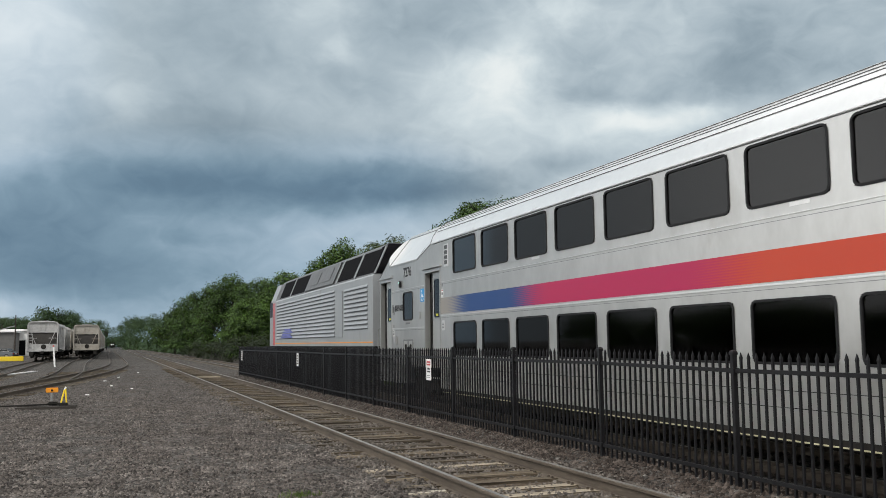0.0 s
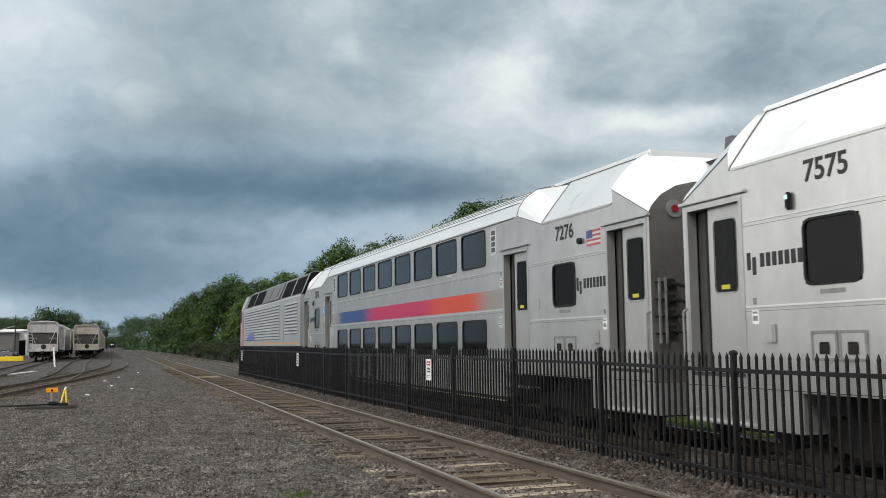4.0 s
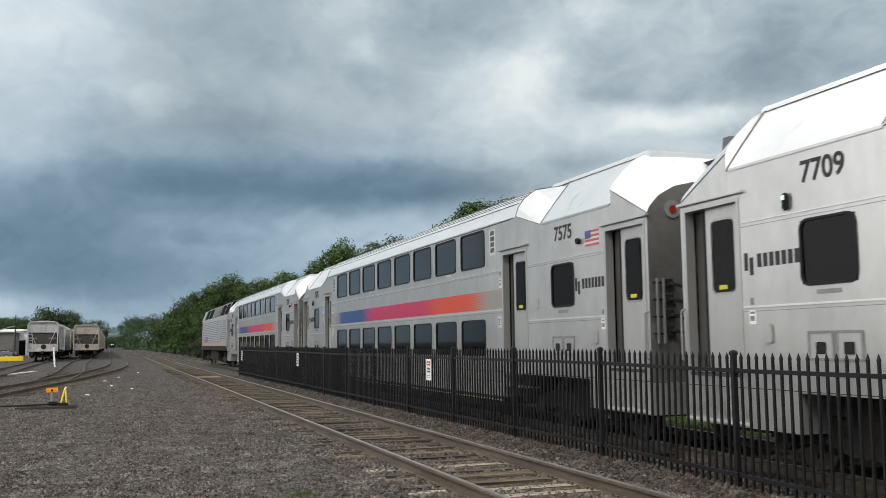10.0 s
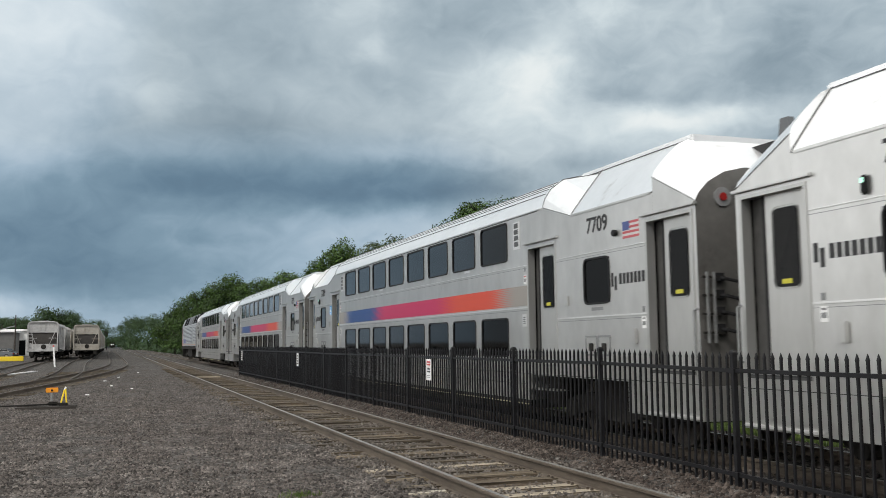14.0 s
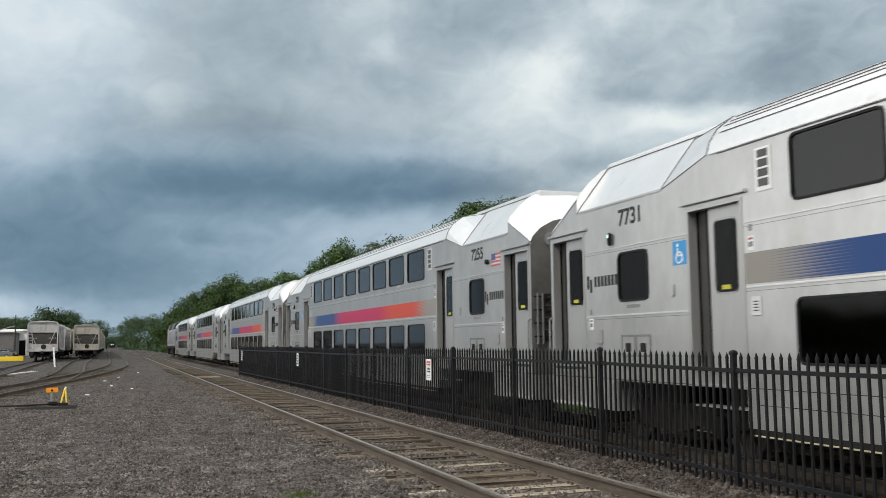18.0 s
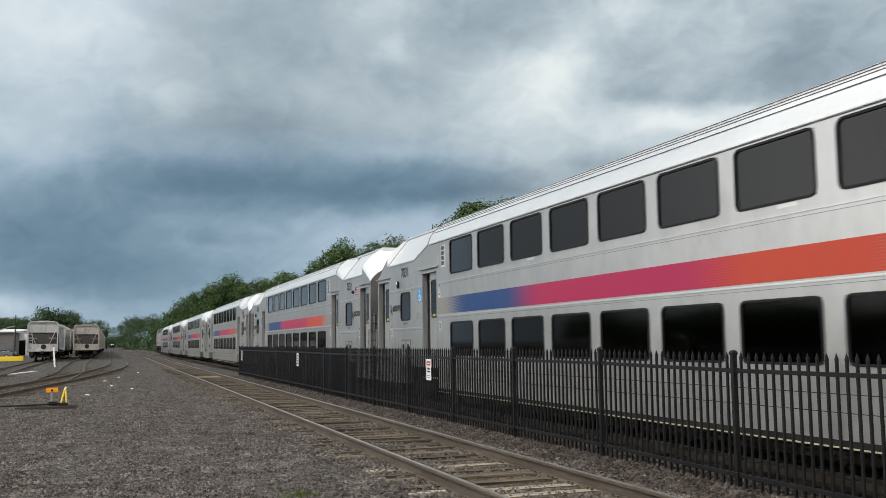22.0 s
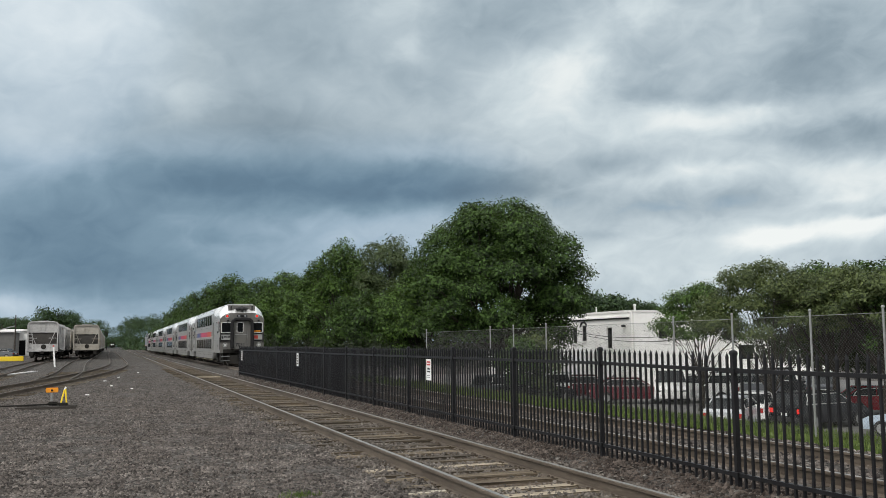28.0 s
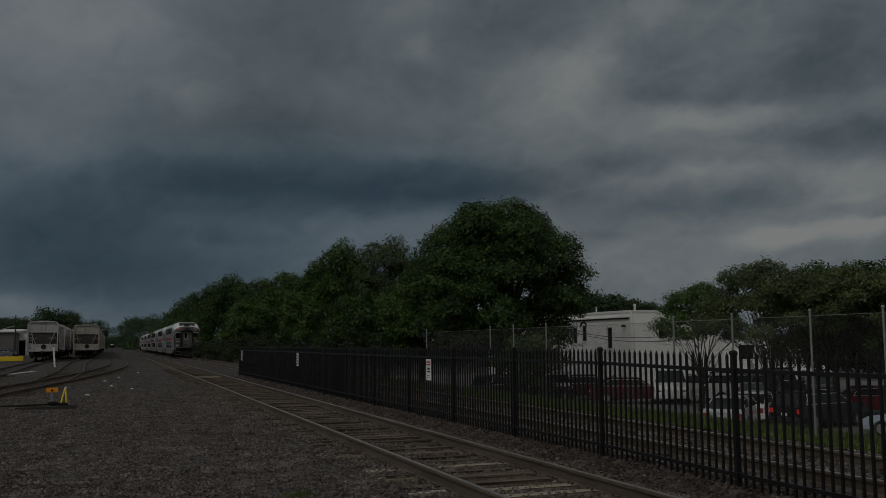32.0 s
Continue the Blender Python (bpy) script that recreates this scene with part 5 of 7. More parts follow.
    for k in range(9):
        part("roof_gear", bx(bmesh.new(), -0.75, 0.75, 1.2 + k * 1.75, 2.3 + k * 1.75, 4.38, 4.50 - 0.03 * (k % 3), 0.03), M_LOCOROOF, lo)
    # louvres
    for y0, y1, z0, z1 in ((5.3, 17.2, 1.75, 3.24), (0.95, 3.9, 1.95, 3.24)):
        k = 0
        z = z0
        while z < z1:
            bm = bmesh.new()
            loft(bm, [[(-H2 - 0.035, y, z), (-H2, y, z + 0.07), (-H2 + 0.01, y, z + 0.07), (-H2 + 0.01, y, z)] for y in (y0, y1)])
            part("louvre", bm, M_GREYPAINT, lo)
            part("louvre_gap", bx(bmesh.new(), -H2 - 0.006, -H2 + 0.005, y0, y1, z - 0.035, z), M_LOCOROOF, lo)
            z += 0.135
    part("side_door", bx(bmesh.new(), -H2 - 0.02, -H2, 4.15, 5.05, 1.70, 3.22, 0.03), M_GREYPAINT, lo)
    part("orange_line", bx(bmesh.new(), -H2 - 0.006, -H2, 0.4, 17.6, 1.52, 1.55), M_ORANGE, lo)
    for k in range(4):
        part("blue_patch", bx(bmesh.new(), -H2 - 0.042, -H2 - 0.02, 13.2 + 0.35 * (k % 2), 15.9 - 0.3 * k, 1.76 + 0.105 * k, 1.84 + 0.105 * k), M_LOCOBLUE, lo)
    part("lower_sill", bx(bmesh.new(), -H2 + 0.03, H2 - 0.03, 0.4, 20.0, 1.1, 1.42, 0.02), M_UNDER, lo)
    part("fuel_tank", bx(bmesh.new(), -1.3, 1.3, 7.2, 13.2, 0.35, 1.15, 0.08), M_UNDER, lo)
    part("pilot", bx(bmesh.new(), -1.3, 1.3, 20.3, 20.85, 0.25, 1.25, 0.06), M_UNDER, lo)
    for y in (20.86,):
        bm = bmesh.new()
        for s in (-1, 1):
            rod(bm, (s * 0.85, 20.6, 1.75), (s * 0.85, 20.88, 1.75), 0.13, 16)
        part("headlamp", bm, M_LENS, lo)
    bogie(lo, 4.0, 2.8)
    bogie(lo, 16.5, 2.8)
    part("coupler", bx(bmesh.new(), -0.14, 0.14, -0.1, 0.4, 0.72, 1.0, 0.04), M_UNDER, lo)
    part("diaphragm", bx(bmesh.new(), -0.6, 0.6, 0.0, 0.36, 1.05, 3.2), M_BLACK, lo)
    return lo


def lower(cars, k=0.975):
    """Bring the heights over the rail to the true loading gauge."""
    done = set()
    for o in [o for c in cars for o in c.children_recursive]:
        if o.name.split(".")[0] == "wheelset":
            continue
        if o.data not in done:
            done.add(o.data)
            o.data.transform(Matrix.Diagonal((1, 1, k, 1)))
        o.location.z *= k


def build_train():
    first = coach()
    cars = [first] + [copy_thing(first, pose(XT, 0, 0)) for _ in range(4)] + [coach(True)]
    for c, n in zip(cars, ("7276", "7575", "7709", "7255", "7731", "7031")):
        number_plate(c, n, n == "7031")
    cab_end(cars[5])
    lower(cars)
    tagged(cars[5], "stainless steel double-deck cab car with red tail lamps", "railway coach")
    return [locomotive()] + cars


TRAIN = build_train()


# ---------------------------------------------------------------- loose stone
def scatter_stones(name, n, place, size, seed, label, material=None):
    """Angular half-buried stones with broken faces, turned and jittered, in one mesh."""
    rng = np.random.default_rng(seed)
    base = np.array([(1, 0, -0.35), (0.25, 1, -0.35), (-0.85, 0.6, -0.35), (-0.8, -0.65, -0.35), (0.3, -1, -0.35), (0.38, 0.25, 0.8), (-0.42, 0.05, 0.9), (0.15, -0.45, 0.7)])
    tri = np.array([(0, 1, 5), (1, 2, 6), (1, 6, 5), (2, 3, 6), (3, 4, 7), (3, 7, 6), (4, 0, 7), (0, 5, 7), (5, 6, 7)])
    p = place(rng, n)
    n = len(p)
    s = rng.uniform(size[0], size[1], (n, 1, 1)) * rng.uniform(0.55, 1.25, (n, 1, 3)) * np.array([1, 1, 0.75])
    v = base[None] + rng.uniform(-0.26, 0.26, (n, 8, 3))
    v = v * s
    a, b = rng.uniform(0, 2 * np.pi, n), rng.uniform(-0.4, 0.4, n)
    ca, sa, cb, sb = np.cos(a)[:, None], np.sin(a)[:, None], np.cos(b)[:, None], np.sin(b)[:, None]
    x, y, z = v[..., 0], v[..., 1], v[..., 2]
    y, z = y * cb - z * sb, y * sb + z * cb
    x, y = x * ca - y * sa, x * sa + y * ca
    v = np.stack([x, y, z], -1) + p[:, None]
    f = tri[None] + 8 * np.arange(n)[:, None, None]
    return tagged(new(name, raw_mesh(name, v.reshape(-1, 3), f.reshape(-1, 3), material or M_STONE)), label, "ballast", kind="stuff")


def band(x0, x1, y0, y1, lift=0.0, skew=1.0):
    def place(rng, n):
        x = rng.uniform(x0, x1, n)
        y = y0 + (y1 - y0) * rng.beta(0.9, skew + 1.0, n)
        z = np.array([ground_height(a, 0) for a in x]) + lift + 0.035 * np.array([noise.noise((a * 0.9, b * 0.9, 0)) for a, b in zip(x, y)])
        return np.stack([x, y, z + rng.uniform(-0.004, 0.012, n)], -1)
    return place


scatter_stones("ballast_yard", 104000, band(-8.5, 3.48, 8.3, 82, 0, 3.3), (0.012, 0.029), 1, "loose grey crushed stone in the yard")
scatter_stones("ballast_shoulder", 36000, band(5.28, 7.2, 5.5, 56, 0, 1.2), (0.015, 0.034), 2, "coarse dark brown ballast under the fence", M_STONE_D)
scatter_stones("ballast_between_rails", 15000, band(3.1, 5.7, 8.3, 56, 0.020, 1.3), (0.014, 0.032), 3, "fine ballast and dirt between the rails", M_STONE_B)
scatter_stones("ballast_main", 9000, band(7.0, 10.6, 9, 46, 0.0, 0.8), (0.022, 0.045), 4, "ballast of the main line")


def tuft(x, y, n, h, seed, label):
    rnd = random.Random(seed)
    verts, faces = [], []
    z = ground_height(x, y)
    for _ in range(n):
        a, r, b = rnd.uniform(0, 6.28), rnd.uniform(0, 0.22) ** 1.2, rnd.uniform(0, 6.28)
        px, py = x + r * math.cos(a) * 1.6, y + r * math.sin(a)
        l, w, lean = h * rnd.uniform(0.4, 1.0), 0.006, rnd.uniform(0.1, 0.7)
        k = len(verts)
        dx, dy = math.cos(b), math.sin(b)
        verts += [(px - dy * w, py + dx * w, z), (px + dy * w, py - dx * w, z), (px + dx * l * lean * 0.4 + dy * w * 0.7, py + dy * l * lean * 0.4 - dx * w * 0.7, z + l * 0.6), (px + dx * l * lean, py + dy * l * lean, z + l)]
        faces += [(k, k + 1, k + 2, k + 3)]
    return tagged(new("grass_tuft", raw_mesh("grass_tuft", verts, faces, M_BLADE)), label, "weeds", kind="stuff")


tuft(1.96, 10.42, 190, 0.075, 5, "small tuft of green weeds in the gravel")


def verge(name, x0, x1, y0, y1, n, h, seed, label):
    rng = np.random.default_rng(seed)
    x, y = rng.uniform(x0, x1, n), rng.uniform(y0, y1, n)
    z = np.array([ground_height(a, 0) for a in x]) + 0.02
    a, l, lean = rng.uniform(0, 6.28, n), h * rng.uniform(0.4, 1.0, n), rng.uniform(0, 0.6, n)
    dx, dy, w = np.cos(a), np.sin(a), 0.012
    v = np.stack([np.stack([x - dy * w, y + dx * w, z], -1), np.stack([x + dy * w, y - dx * w, z], -1), np.stack([x + dx * l * lean, y + dy * l * lean, z + l], -1)], 1)
    f = np.arange(3 * n).reshape(-1, 3)
    return tagged(new(name, raw_mesh(name, v.reshape(-1, 3), f, M_BLADE)), label, "grass", kind="stuff")


verge("grass_blades", 10.9, 16.6, 8, 52, 62000, 0.11, 8, "blades of the green grass strip")
verge("tall_weeds", 14.7, 15.3, 8, 60, 5000, 0.32, 9, "tall weeds along the chain-link fence")


# ---------------------------------------------------------------- trees
def spread(px, dist):
    """Plan point dist metres from the eye, on a bearing given as an offset px across the view."""
    a = YAW + math.atan((px - 784) / 1648.1)
    return dist * math.sin(a), dist * math.cos(a)


def crown_leaves(rng, lobes, n, leaf):
    """Leaf blades in clumps over and inside the lobes (centre, radii)."""
    vol = np.array([np.prod(r) ** (2 / 3) for _, r in lobes])
    pick = rng.choice(len(lobes), size=max(1, n // 22), p=vol / vol.sum())
    d = rng.normal(size=(len(pick), 3))
    d /= np.linalg.norm(d, axis=1, keepdims=True)
    d[:, 2] = np.where(d[:, 2] < -0.12, -d[:, 2], d[:, 2])
    d /= np.linalg.norm(d, axis=1, keepdims=True)
    rad = rng.uniform(0.45, 1.0, (len(pick), 1)) ** 0.5
    C, R = np.array([c for c, _ in lobes])[pick], np.array([r for _, r in lobes])[pick]
    clump = C + d * rad * R
    idx = np.repeat(np.arange(len(pick)), 22)
    m = len(idx)
    p = clump[idx] + np.clip(rng.normal(size=(m, 3)), -1.7, 1.7) * np.array([1, 1, 0.7]) * leaf * 1.25
    out = d[idx] + rng.normal(size=(m, 3)) * 0.45 + np.array([0, 0, 0.70])
    out /= np.linalg.norm(out, axis=1, keepdims=True)
    t = np.cross(out, rng.normal(size=(m, 3)))
    t /= np.linalg.norm(t, axis=1, keepdims=True) + 1e-9
    t[:, 2] -= 0.3
    b = np.cross(out, t)
    L = leaf * rng.uniform(0.6, 1.25, (m, 1))
    W = L * 0.5
    v = np.stack([p - t * L * 0.5, p + b * W * 0.5, p + t * L * 0.5, p - b * W * 0.5], 1)
    f = np.arange(4 * m).reshape(-1, 4)
    return v.reshape(-1, 3), f


def branchy(rng, base, lobes, r0, twigs):
    """Trunk that forks into limbs reaching the lobes."""
    bm = bmesh.new()
    top = np.mean([c for c, _ in lobes], axis=0)
    fork = np.array([base[0] * 0.7 + top[0] * 0.3, base[1] * 0.7 + top[1] * 0.3, base[2] + (top[2] - base[2]) * 0.42])
    mid = (np.array(base) + fork) / 2 + rng.normal(size=3) * r0 * 0.5
    rod(bm, (base[0], base[1], base[2] - 0.2), mid, r0 * 1.15, 10, r0 * 0.9)
    rod(bm, mid, fork, r0 * 0.9, 10, r0 * 0.7)
    for c, r in lobes:
        a = fork + (np.array(c) - fork) * 0.55 + rng.normal(size=3) * 0.25
        rod(bm, fork, a, r0 * 0.5, 7, r0 * 0.3)
        rod(bm, a, c, r0 * 0.3, 6, r0 * 0.12)
        for _ in range(twigs):
            e = np.array(c) + np.clip(rng.normal(size=3), -1.1, 1.1) * np.array(r) * 0.5
            rod(bm, a + (np.array(c) - a) * rng.uniform(0, 0.8), e, r0 * 0.12, 4, r0 * 0.03)
    return bm


def tree(x, y, z, height, width, base, n, leaf, material, seed, label, lobes_n=20, name="tree", twigs=2, flat=1.0):
    rng = np.random.default_rng(seed)
    cz, rz, rx = (height + base) / 2, (height - base) / 2, width / 2
    lobes = [(np.array((0, 0, cz)), np.array((rx * 0.66, rx * 0.66, rz * 0.8)))]
    for k in range(lobes_n):
        a = 2 * np.pi * (k * 0.618 + rng.uniform(-0.06, 0.06))
        h = -0.85 + 1.75 * (k + 0.5) / lobes_n
        w = max(0.08, 1 - (abs(h + 0.12) * 0.98) ** 2.3) ** 0.6 ** flat
        s = rng.uniform(0.20, 0.36)
        rr = rx * (1 - s) * w * rng.uniform(0.85, 1.08)
        lobes.append((np.array((rr * math.cos(a), rr * math.sin(a), cz + h * rz * (1 - s * 0.6))), np.array((rx * s, rx * s, rz * s * rng.uniform(0.8, 1.1)))))
    t = thing(name, x, y, z, label=label, category="tree")
    part("trunk", branchy(rng, (0, 0, 0), lobes, max(0.12, height * 0.022), twigs), M_BARK, t)
    v, f = crown_leaves(rng, lobes, n, leaf)
    part("crown", raw_mesh("crown", v, f, material), material, t)
    return t


def tree_at(px, dist, z, top, width, base, n, leaf, material, seed, label, **kw):
    x, y = spread(px, dist)
    g = ground_height(x, y)
    return tree(x, y, g, top - g, width, base + z - g, n, leaf, material, seed, label, **kw)


def umbrella(px, dist, top, width, low, n, leaf, material, seed, label, count):
    """Low tree with bare spreading limbs under flat, open plates of leaves."""
    rng = np.random.default_rng(seed)
    x, y = spread(px, dist)
    g = ground_height(x, y)
    t = thing("tree", x, y, g, label=label, category="tree")
    fork = np.array((0.1, -0.1, 1.3))
    bm = bmesh.new()
    rod(bm, (0, 0, -0.2), fork, 0.17, 10, 0.13)
    lobes = []
    for k in range(count):
        a = 2.4 * k + rng.uniform(-0.2, 0.2)
        q = math.sqrt((k + 0.5) / count)
        r = width / 2 * 0.84 * q
        z = low - g + (top - low) * (0.95 - 0.85 * q * q) * rng.uniform(0.8, 1.08)
        c = np.array((r * math.cos(a), r * math.sin(a), z))
        s = width * rng.uniform(0.10, 0.16)
        lobes.append((c, np.array((s, s, s * 0.74))))
        m1 = fork + (c - fork) * np.array((0.30, 0.30, 0.42)) + rng.normal(size=3) * 0.12
        m2 = fork + (c - fork) * np.array((0.66, 0.66, 0.78)) + rng.normal(size=3) * 0.14
        rod(bm, fork, m1, 0.036, 7, 0.024)
        rod(bm, m1, m2, 0.024, 6, 0.015)
        rod(bm, m2, c, 0.015, 5, 0.008)
        for _ in range(6):
            e = c + rng.normal(size=3) * np.array((s, s, s * 0.5)) * 0.8
            rod(bm, m2 + (c - m2) * rng.uniform(0, 0.9), e, 0.010, 4, 0.004)
    part("trunk", bm, M_BARK, t)
    v, f = crown_leaves(rng, lobes, n, leaf)
    part("crown", raw_mesh("crown", v, f, material), material, t)
    return t


def trees():
    lot = -1.4
    tree_at(884, 55, lot, 10.0, 11.4, 1.2, 160000, 0.165, M_LEAF, 11, "large dense dark green tree behind the fence", lobes_n=40)
    tree_at(745, 58, lot, 6.3, 6.0, 0.6, 32000, 0.172, M_LEAF_B, 12, "smaller bright green tree beside the large one", lobes_n=18)
    tree_at(684, 70, lot, 9.5, 8.4, 0.4, 52000, 0.18, M_LEAF_PALE, 13, "pale grey-green tree behind the fence", lobes_n=22)
    tree_at(596, 70, lot, 9.2, 6.4, 0.4, 35200, 0.195, M_LEAF_B, 14, "bright green tree beside the line", lobes_n=22)
    tree_at(648, 64, lot, 5.2, 6.2, 0.2, 24000, 0.187, M_LEAF, 15, "low dark tree along the line")
    tree_at(545, 80, lot, 8.0, 6.2, 0.2, 24000, 0.211, M_LEAF_B, 16, "green tree along the line")
    tree_at(505, 95, lot, 9.1, 7.6, 0.2, 22400, 0.234, M_LEAF_B, 17, "green tree along the line")
    tree_at(455, 106, lot, 9.0, 8.0, 0.2, 22400, 0.250, M_LEAF, 18, "green tree along the line")
    tree_at(408, 112, lot, 9.8, 8.0, 0.2, 22400, 0.257, M_LEAF, 19, "tall dark green tree along the line")
    tree_at(440, 92, lot, 6.0, 6.0, 0.2, 14400, 0.218, M_LEAF_B, 20, "bright green shrubby tree beside the line", lobes_n=10)
    tree_at(368, 130, lot, 9.6, 8.5, 0.2, 17600, 0.281, M_LEAF, 21, "dark green tree along the line")
    tree_at(335, 160, lot, 9.6, 9.0, 0.2, 14400, 0.328, M_LEAF, 22, "dark green tree along the line")
    tree_at(312, 190, lot, 8.8, 9.0, 0.2, 12800, 0.359, M_LEAF, 23, "dark green tree along the line")
    # one continuous far belt on either side
    rng = np.random.default_rng(30)
    for name, rows, label in (("far_woods", [(300, 215, 8.5), (288, 240, 8.8), (278, 270, 9.0), (266, 310, 10.5), (252, 350, 12.0), (243, 400, 12.5), (236, 440, 14.5), (228, 480, 14.0), (221, 540, 13.0)], "far belt of green trees beside the line"),
                              ("far_woods_yard", [(178, 330, 9.8), (165, 330, 10.6), (150, 300, 9.5), (186, 420, 9.5), (192, 520, 8.0), (205, 900, 9), (212, 900, 10), (199, 900, 8)], "far trees beyond the hopper cars"),
                              ("far_woods_left", [(128, 260, 10.5), (112, 260, 10.0), (60, 240, 8.0), (45, 240, 8.5), (30, 240, 8.3), (12, 240, 8.0), (-8, 240, 8.2), (-30, 240, 8)], "far trees beyond the yard buildings")):
        lobes = []
        for px, d, top in rows:
            x, y = spread(px, d)
            for k in range(5):
                h = rng.uniform(0.35, 0.85) * top
                lobes.append((np.array((x + rng.normal() * d * 0.006, y + rng.normal() * 6, h)), np.array((d * 0.0085, d * 0.0085, top - h)) * rng.uniform(0.85, 1.1)))
            lobes.append((np.array((x, y, top * 0.3)), np.array((d * 0.012, d * 0.012, top * 0.35))))
        v, f = crown_leaves(rng, lobes, 60000, 0.30)
        tagged(new(name, raw_mesh(name, v, f, M_LEAF_FAR)), label, "woods", kind="stuff")
    # the line's vanishing end, and an unseen tree belt added for reflections
    for name, rows, n, leaf, label in (("woods_line_end", [(176 + 6 * k, 820 - 15 * k, 6.0 + 1.2 * ((k * 7) % 3) / 2) for k in range(11)], 22000, 1.2, "dark trees closing the line far ahead"),):
        lobes = []
        for px, d, top in rows:
            x, y = spread(px, d)
            lobes += [(np.array((x, y, 2.0)), np.array((5.0, 5.0, 4.0))), (np.array((x, y, top * 0.6)), np.array((4.0, 4.0, top * 0.4)))]
        for k in range(22):
            x, y = spread(232 + 5 * k, 420 - 8 * k)
            lobes += [(np.array((x, y, -2.0)), np.array((3.0, 3.0, 6.0)))]
        v, f = crown_leaves(rng, lobes, n, leaf)
        tagged(new(name, raw_mesh(name, v, f, M_LEAF_FAR)), label, "woods", kind="stuff")
    # unseen belt across the yard, added so the lower windows mirror something dark
    lobes = [(np.array((-105 + 6 * math.sin(k), -260 + 12.0 * k, 2.0 + math.sin(2.3 * k))), np.array((8.0, 9.0, 4.6))) for k in range(40)]
    v, f = crown_leaves(rng, lobes, 40000, 1.6)
    tagged(new("woods_behind", raw_mesh("woods_behind", v, f, M_LEAF)), "unseen belt of trees added to darken reflections in the coaches", "woods", kind="stuff")
    tree_at(88, 250, 0, 11.4, 11, 4.5, 2600, 0.5, M_LEAF_FAR, 31, "half-bare spreading tree beyond the yard", twigs=6, lobes_n=10)
    # behind the car park: open crowns on spreading limbs, a closed dull belt beyond
    umbrella(1232, 50, 4.1, 5.4, 1.15, 17000, 0.13, M_LEAF_B, 40, "open-crowned green tree by the white building", 22)
    umbrella(1352, 46, 4.9, 7.4, 1.0, 32000, 0.125, M_LEAF_DULL, 41, "spreading green tree over the car park", 22)
    tree_at(1470, 47, lot, 4.8, 6.6, 3.2, 27000, 0.135, M_LEAF_DULL, 42, "spreading dull green tree over the car park", twigs=5, lobes_n=22)
    tree_at(1560, 45, lot, 4.5, 6.2, 3.0, 24000, 0.135, M_LEAF_DULL, 43, "dull green tree at the edge of the car park", twigs=3, lobes_n=20)
    tree_at(1440, 64, lot, 6.2, 8.0, 2.6, 17000, 0.195, M_LEAF, 49, "tall dark tree behind the car park")
    tree_at(1510, 66, lot, 6.4, 8.0, 1.0, 19200, 0.195, M_LEAF, 44, "tall dark tree behind the car park")
    tree_at(1590, 62, lot, 6.6, 8.0, 1.0, 19200, 0.195, M_LEAF, 45, "tall dark tree behind the car park")
    tree_at(1650, 44, lot, 4.6, 6.0, 1.0, 14400, 0.172, M_LEAF, 46, "green tree at the edge of the car park")
    for px, d, top, w in ((1062, 105, 7.2, 8), (1095, 110, 6.9, 7), (1128, 112, 6.4, 6), (1160, 112, 5.7, 6), (1195, 108, 6.0, 8), (1030, 105, 7.2, 9), (985, 100, 7.4, 9)):
        tree_at(px, d, lot, top, w, 0.6, 8000, 0.33, M_LEAF_FAR, int(px), "dark tree behind the white building", lobes_n=10, twigs=1)
    tree_at(950, 42, lot, 2.0, 2.0, 0.1, 7000, 0.117, M_LEAF_DULL, 47, "low green shrub behind the chain-link fence", name="shrub", lobes_n=8)
    tree_at(925, 42, lot, 2.0, 3.0, 0.1, 8000, 0.117, M_LEAF, 48, "low green shrub behind the chain-link fence", name="shrub", lobes_n=8)
    # undergrowth at the foot of the tree belt; the shade there is in its leaf colour
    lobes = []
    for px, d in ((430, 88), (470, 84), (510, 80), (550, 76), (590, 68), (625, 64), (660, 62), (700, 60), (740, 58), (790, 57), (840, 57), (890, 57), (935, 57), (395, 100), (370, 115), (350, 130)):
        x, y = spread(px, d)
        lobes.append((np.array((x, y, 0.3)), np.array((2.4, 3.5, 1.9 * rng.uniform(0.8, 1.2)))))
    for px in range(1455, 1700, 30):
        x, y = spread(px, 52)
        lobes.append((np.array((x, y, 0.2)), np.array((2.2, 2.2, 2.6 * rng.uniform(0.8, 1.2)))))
    # lobes added to darken the shaded gap under the car park trees
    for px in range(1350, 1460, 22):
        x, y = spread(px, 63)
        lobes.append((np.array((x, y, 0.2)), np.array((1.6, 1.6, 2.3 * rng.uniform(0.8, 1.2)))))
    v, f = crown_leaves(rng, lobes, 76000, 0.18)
    tagged(new("undergrowth", raw_mesh("undergrowth", v, f, M_LEAF_SHADE)), "undergrowth at the foot of the trees, shade in its leaf colour", "bushes", kind="stuff")


trees()


